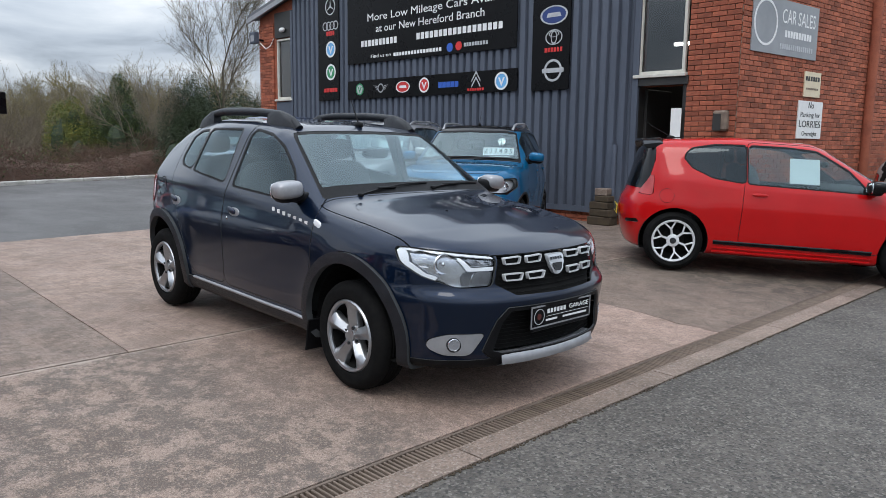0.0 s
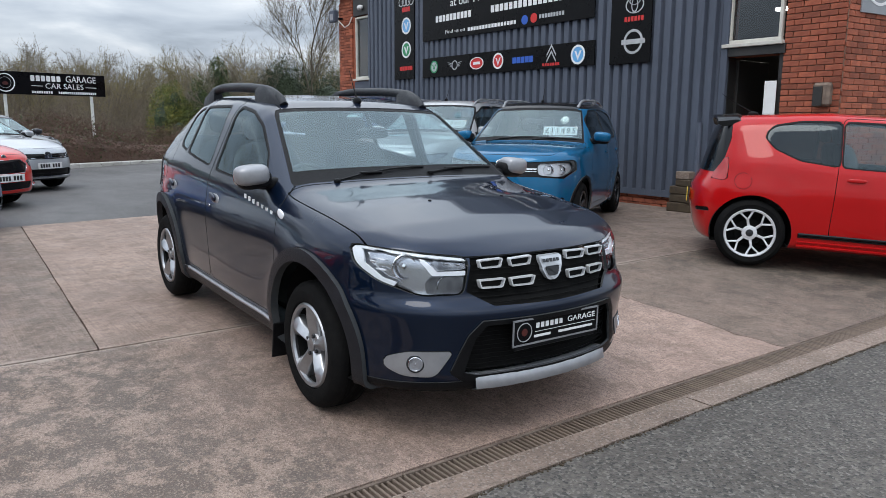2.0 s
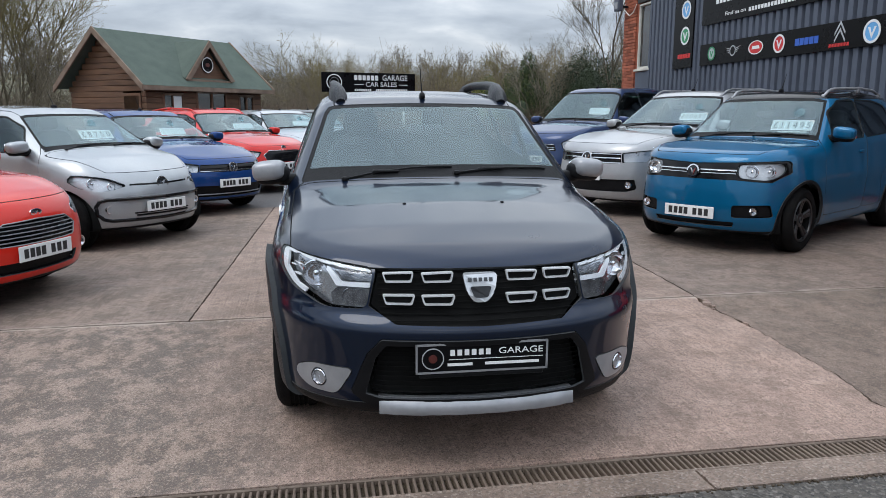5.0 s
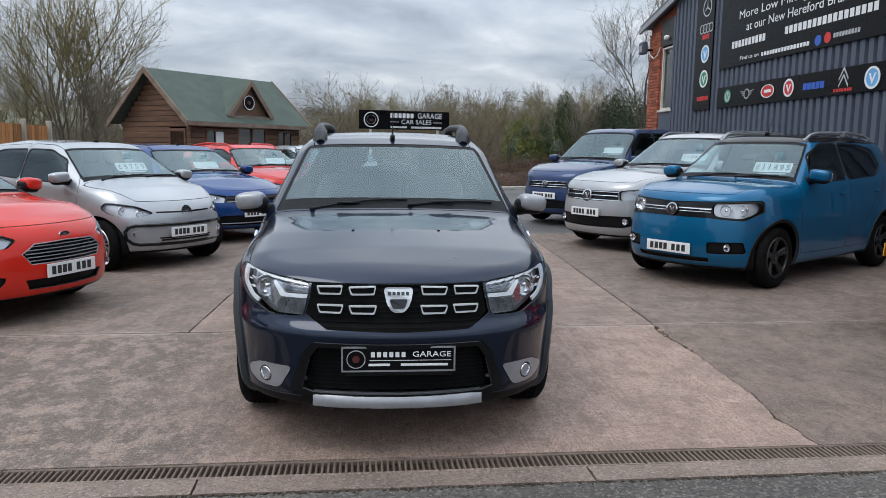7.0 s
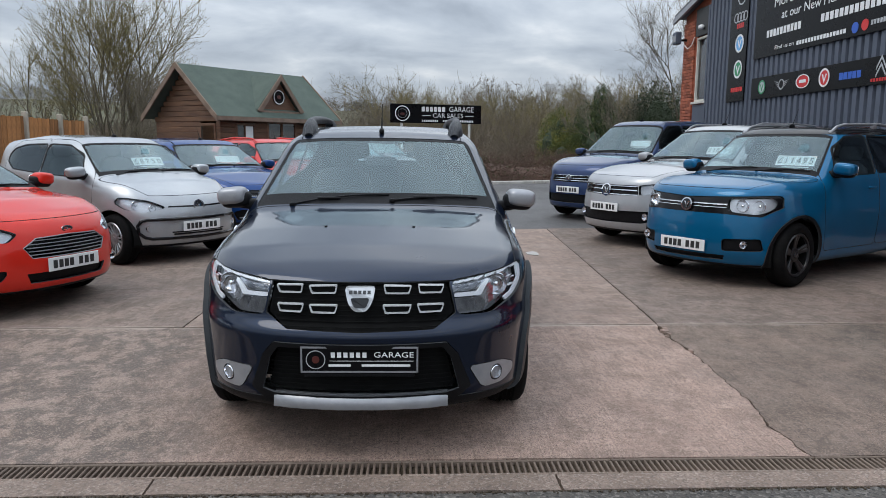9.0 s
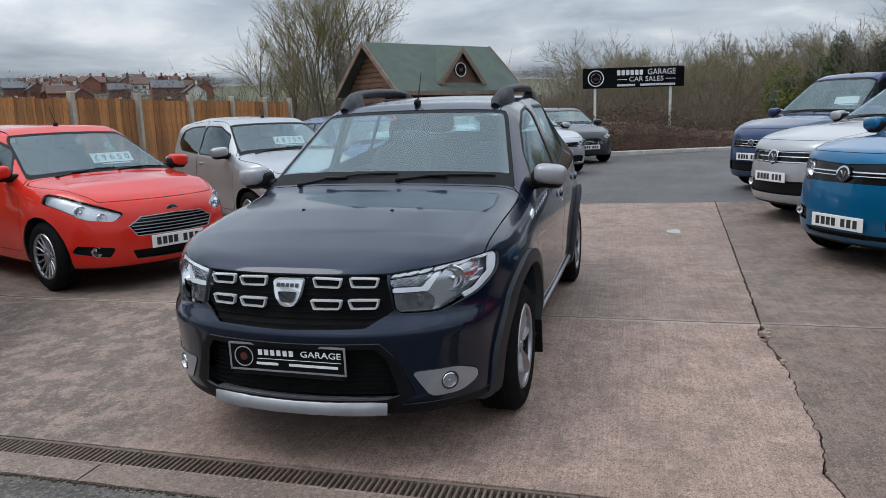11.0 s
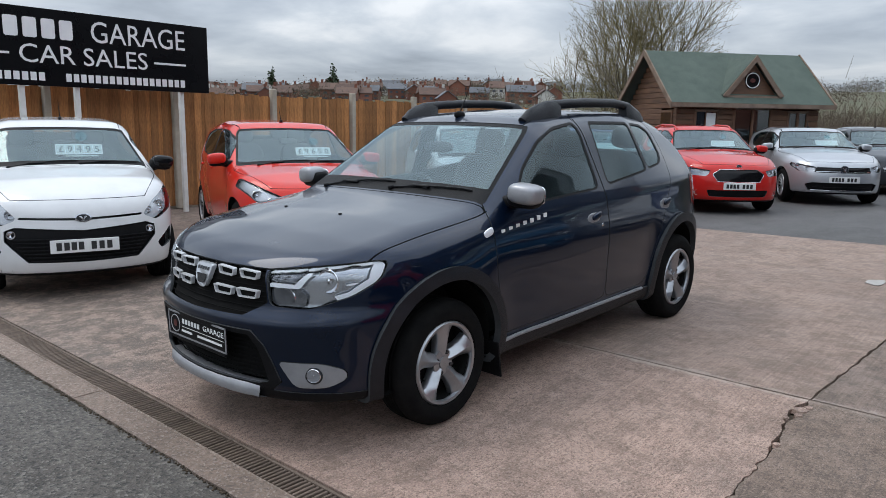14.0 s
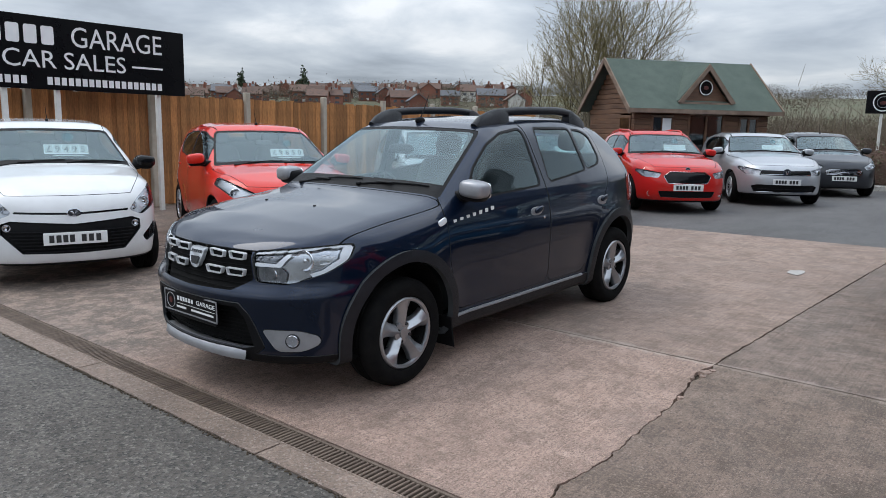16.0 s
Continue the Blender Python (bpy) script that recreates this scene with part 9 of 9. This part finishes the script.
s = hatch(UPRED, 0.60, 2.41, 0.56, 1.475, 0.825, 0.315, 0.79, (-0.20, 1.02), -0.86, -2.72, (0.92, 1.00), rim=0.228, b_post=-1.72, c_post=-2.28, three_door=True, plate_z=0.43, win_round=0.03, windows=[([(-0.50, 0.955), (-0.70, 1.17), (-1.02, 1.352), (-1.30, 1.375), (-1.702, 1.378), (-1.702, 0.985)], SIDE_GLASS), ([(-1.732, 0.988), (-1.732, 1.378), (-2.06, 1.368), (-2.29, 1.32), (-2.37, 1.23), (-2.27, 1.12), (-2.05, 1.025)], PRIVACY)], wheel="ten", mirror_mat=GLOSS_BLACK, glass2=PRIVACY, handle_z=0.87,
    rear=[(0.15, -2.86), (0.3, -2.93), (0.55, -2.985), (0.72, -2.97), (0.85, -2.90), (1.30, -2.80), (1.5, -2.74)], rear_screen=(-2.745, -2.74, 0.3, 0.3), tail=0,
    regions=UP_FRONT + [("tailgate_glass", "rear", rounded([(0.0001, 0.86), (0.60, 0.86), (0.66, 0.98), (0.60, 1.36), (0.0001, 1.37)], 0.0002), BK, 0.01, 0.003), ("rear_slot", "rear", [(0.45, 0.50), (0.68, 0.52), (0.68, 0.485), (0.45, 0.465)], PL, 0.01, -0.01)], extras=UP_X + [spoiler], bonnet_z=0.66, grid=(26, 90, 30, 96), aerial=-2.45, aerial_lean=-1.6)
build_car(s, ground_pose(-2.25, 9.364, 34.6, 2.41), "red_city_car", "red three-door city car with black spoiler and two-tone wheels")
# a silver saloon behind it, mostly hidden
s = hatch(SILVER, 0.85, 2.63, 0.80, 1.46, 0.88, 0.315, 0.80, (-0.50, 1.02), -1.15, -2.7, (0.93, 1.03), b_post=-1.66, regions=VW_FRONT(1), grid=(20, 50, 14, 64))
build_car(s, ground_pose(-2.35, 16.4, 84.0, 2.63), "grey_saloon", "silver-grey car standing behind the red city car")

# ---- bricks of the garage, laid in courses ----
def brick_mesh(name, l, h, d):
    bm = B((l, d, h), bevel=0.004)
    me = bpy.data.meshes.new(name)
    bm.to_mesh(me)
    bm.free()
    me.materials.append(BRICK)
    return me


BRICKS = {w: brick_mesh("brick", w, 0.065, 0.05) for w in (0.215, 0.1025)}
rnd = random.Random(5)


def lay(x0, x1, z0, z1, place):
    """Courses of stretchers with half bricks at alternate ends; place(s, z, width) sets one brick."""
    row, z = 0, z0
    while z + 0.065 <= z1:
        s = x0
        if row % 2:
            place(s + 0.0513, z + 0.0325, 0.1025)
            s += 0.1125
        while s + 0.215 <= x1 + 0.001:
            place(s + 0.1075, z + 0.0325, 0.215)
            s += 0.225
        if x1 - s > 0.095:
            place(s + 0.0513, z + 0.0325, 0.1025)
        z, row = z + 0.075, row + 1


def brick_at(m, w, parent):
    ob = new("brick", BRICKS[w])
    ob.parent = parent
    ob.matrix_local = m


pier = tagged(new("brick_pier"), "red brick pier between the doorway and the corner", "wall", "", "structure")
lay(-5.355, -4.56, 1.15, 4.3, lambda s, z, w: brick_at(Matrix.Translation((s, FY + 0.012 + rnd.uniform(-0.002, 0.002), z)), w, pier))
part("mortar_bed", B((0.80, 0.02, 4.4), (-4.957, FY + 0.018, 2.2)), MORTAR, pier)

verts, faces = [], []


def joined(m, w):
    me = BRICKS[w]
    base = len(verts)
    verts.extend([tuple(m @ v.co) for v in me.vertices])
    faces.extend([tuple(base + i for i in p.vertices) for p in me.polygons])


side_m = Matrix(((SX, -SY, 0, 0), (SY, SX, 0, 0), (0, 0, 1, 0), (0, 0, 0, 1)))
lay(0.0, 8.0, 0.9, 4.55, lambda s, z, w: joined(Matrix.Translation(side_pt(s, z, -0.022 + rnd.uniform(-0.002, 0.002))) @ side_m, w))
lay(-17.44, -16.68, 1.6, 4.5, lambda s, z, w: joined(Matrix.Translation((s, FY + 0.012, z)), w))
lay(-5.355, -4.56, 0.1, 1.15, lambda s, z, w: joined(Matrix.Translation((s, FY + 0.012, z)), w))
lay(-15.8, -6.3, 0.04, 0.33, lambda s, z, w: joined(Matrix.Translation((s, FY + 0.0, z)), w))
me = bpy.data.meshes.new("bricks")
me.from_pydata(verts, [], faces)
bm_ = mat("red_brick_courses", (0.38, 0.112, 0.058), (0.27, 0.078, 0.045), scale=9, rough=0.85, bump=0.4, bscale=90, fine=0.25)
nd, ln = bm_.node_tree.nodes, bm_.node_tree.links
geo, hsv, rg = nd.new("ShaderNodeNewGeometry"), nd.new("ShaderNodeHueSaturation"), nd.new("ShaderNodeMapRange")
rg.inputs[3].default_value, rg.inputs[4].default_value = 0.62, 1.3
ln.new(geo.outputs["Random Per Island"], rg.inputs[0])
src = nd["Principled BSDF"].inputs["Base Color"].links[0].from_socket
ln.new(src, hsv.inputs["Color"]), ln.new(rg.outputs[0], hsv.inputs["Value"]), ln.new(hsv.outputs[0], nd["Principled BSDF"].inputs["Base Color"])
tagged(link("brick_courses", me, bm_), "courses of red brick in pale mortar", "brickwork", "", "stuff")

# ---- drain grating and kerb stones along the forecourt ----
drain = tagged(new("drain_channel"), "slotted iron drain channel full of dirt along the forecourt", "drain", "", "structure")
ang = math.atan(0.014)
for off, w in ((-0.009, 0.014), (0.130, 0.016)):
    bm = bmesh.new()
    for y0 in np.arange(-6.5, 13.5, 1.0):
        box(bm, (w, 0.996, 0.03), (drain_x(y0 + 0.5) + off, y0 + 0.5, gz(drain_x(y0), y0) - 0.014), Matrix.Rotation(-ang, 3, "Z"), bevel=0.004)
    part("channel_rail", bm, IRON if off < 0 else CONCRETE_EDGE, drain)
part("channel_bed", B((0.16, 20, 0.02), (drain_x(3.5) + 0.06, 3.5, -0.120), Matrix.Rotation(-ang, 3, "Z")), SOIL, drain)
bar_me = bpy.data.meshes.new("grate_bar")
bm = B((0.118, 0.0115, 0.034), bevel=0.003)
bm.to_mesh(bar_me)
bm.free()
bar_me.materials.append(IRON)
verts, faces = [], []
rb = random.Random(8)
for k, y in enumerate(np.arange(-6.4, 13.4, 0.028)):
    m = Matrix.Translation((drain_x(y) + 0.060, y, gz(drain_x(y), y) - 0.018 - rb.uniform(0, 0.002))) @ Matrix.Rotation(-ang + rb.uniform(-0.02, 0.02), 4, "Z")
    if 0.4 < y < 6.8:
        ob = new("grate_bar", bar_me)
        ob.parent, ob.matrix_local = drain, m
    else:
        base = len(verts)
        verts.extend([tuple(m @ v.co) for v in bar_me.vertices])
        faces.extend([tuple(base + i for i in p.vertices) for p in bar_me.polygons])
me = bpy.data.meshes.new("far_bars")
me.from_pydata(verts, [], faces)
tagged(link("grate_bars_far", me, IRON, drain), "", "", "", "stuff")
bits = []
for k in range(700):
    y = rb.uniform(-5, 12)
    bits.append(((rb.uniform(0.005, 0.02), rb.uniform(0.005, 0.03), 0.006), (drain_x(y) + rb.uniform(0.0, 0.12), y, -0.050 + rb.uniform(-0.03, 0.025)), rb.uniform(0, 3)))
tagged(chips("dirt", bits, SOIL, drain), "", "", "", "stuff")
kerb = tagged(new("kerb_strip"), "flush concrete kerb strip with cracked joints beside the drain", "kerb", "", "structure")
ys = [-6.6 + 1.8 * k for k in range(12)]
for a, b in zip(ys, ys[1:]):
    def zk(x, y):
        return gz(x, y) + 0.002 * lobed(x, y, 3.0)

    def ek(u, v, eu, ev, i, j, a=a, b=b):
        y = a + (b - a) * v + (0.006 + 0.01 * max(0, lobed(u, a, 4)) if j == 0 else (-0.004 - 0.01 * max(0, lobed(u, b + 3, 4)) if j == 30 else 0))
        x = drain_x(y) + 0.142 + 0.148 * u
        if i == 5:
            x += 0.006 * lobed(y, 1, 5) + 0.006 * lobed(y, 2, 18)
        return x, y
    sheet("kerb_stone", steps(0, 1, 5), steps(0, 1, 30), zk, CONCRETE_EDGE, "", skirt=0.06, edge=ek, parent=kerb)
# moss and grit along the road's edge
bits = []
for k in range(1500):
    y = rb.uniform(-5, 11)
    x = drain_x(y) + 0.294 + abs(rb.gauss(0, 0.010))
    bits.append(((rb.uniform(0.003, 0.010), rb.uniform(0.004, 0.016), rb.uniform(0.003, 0.007)), (x, y, gz(x, y) - 0.003), rb.uniform(0, 3)))
tagged(chips("edge_grit", bits, SOIL), "dark grit and moss along the road edge", "grit", "", "stuff")
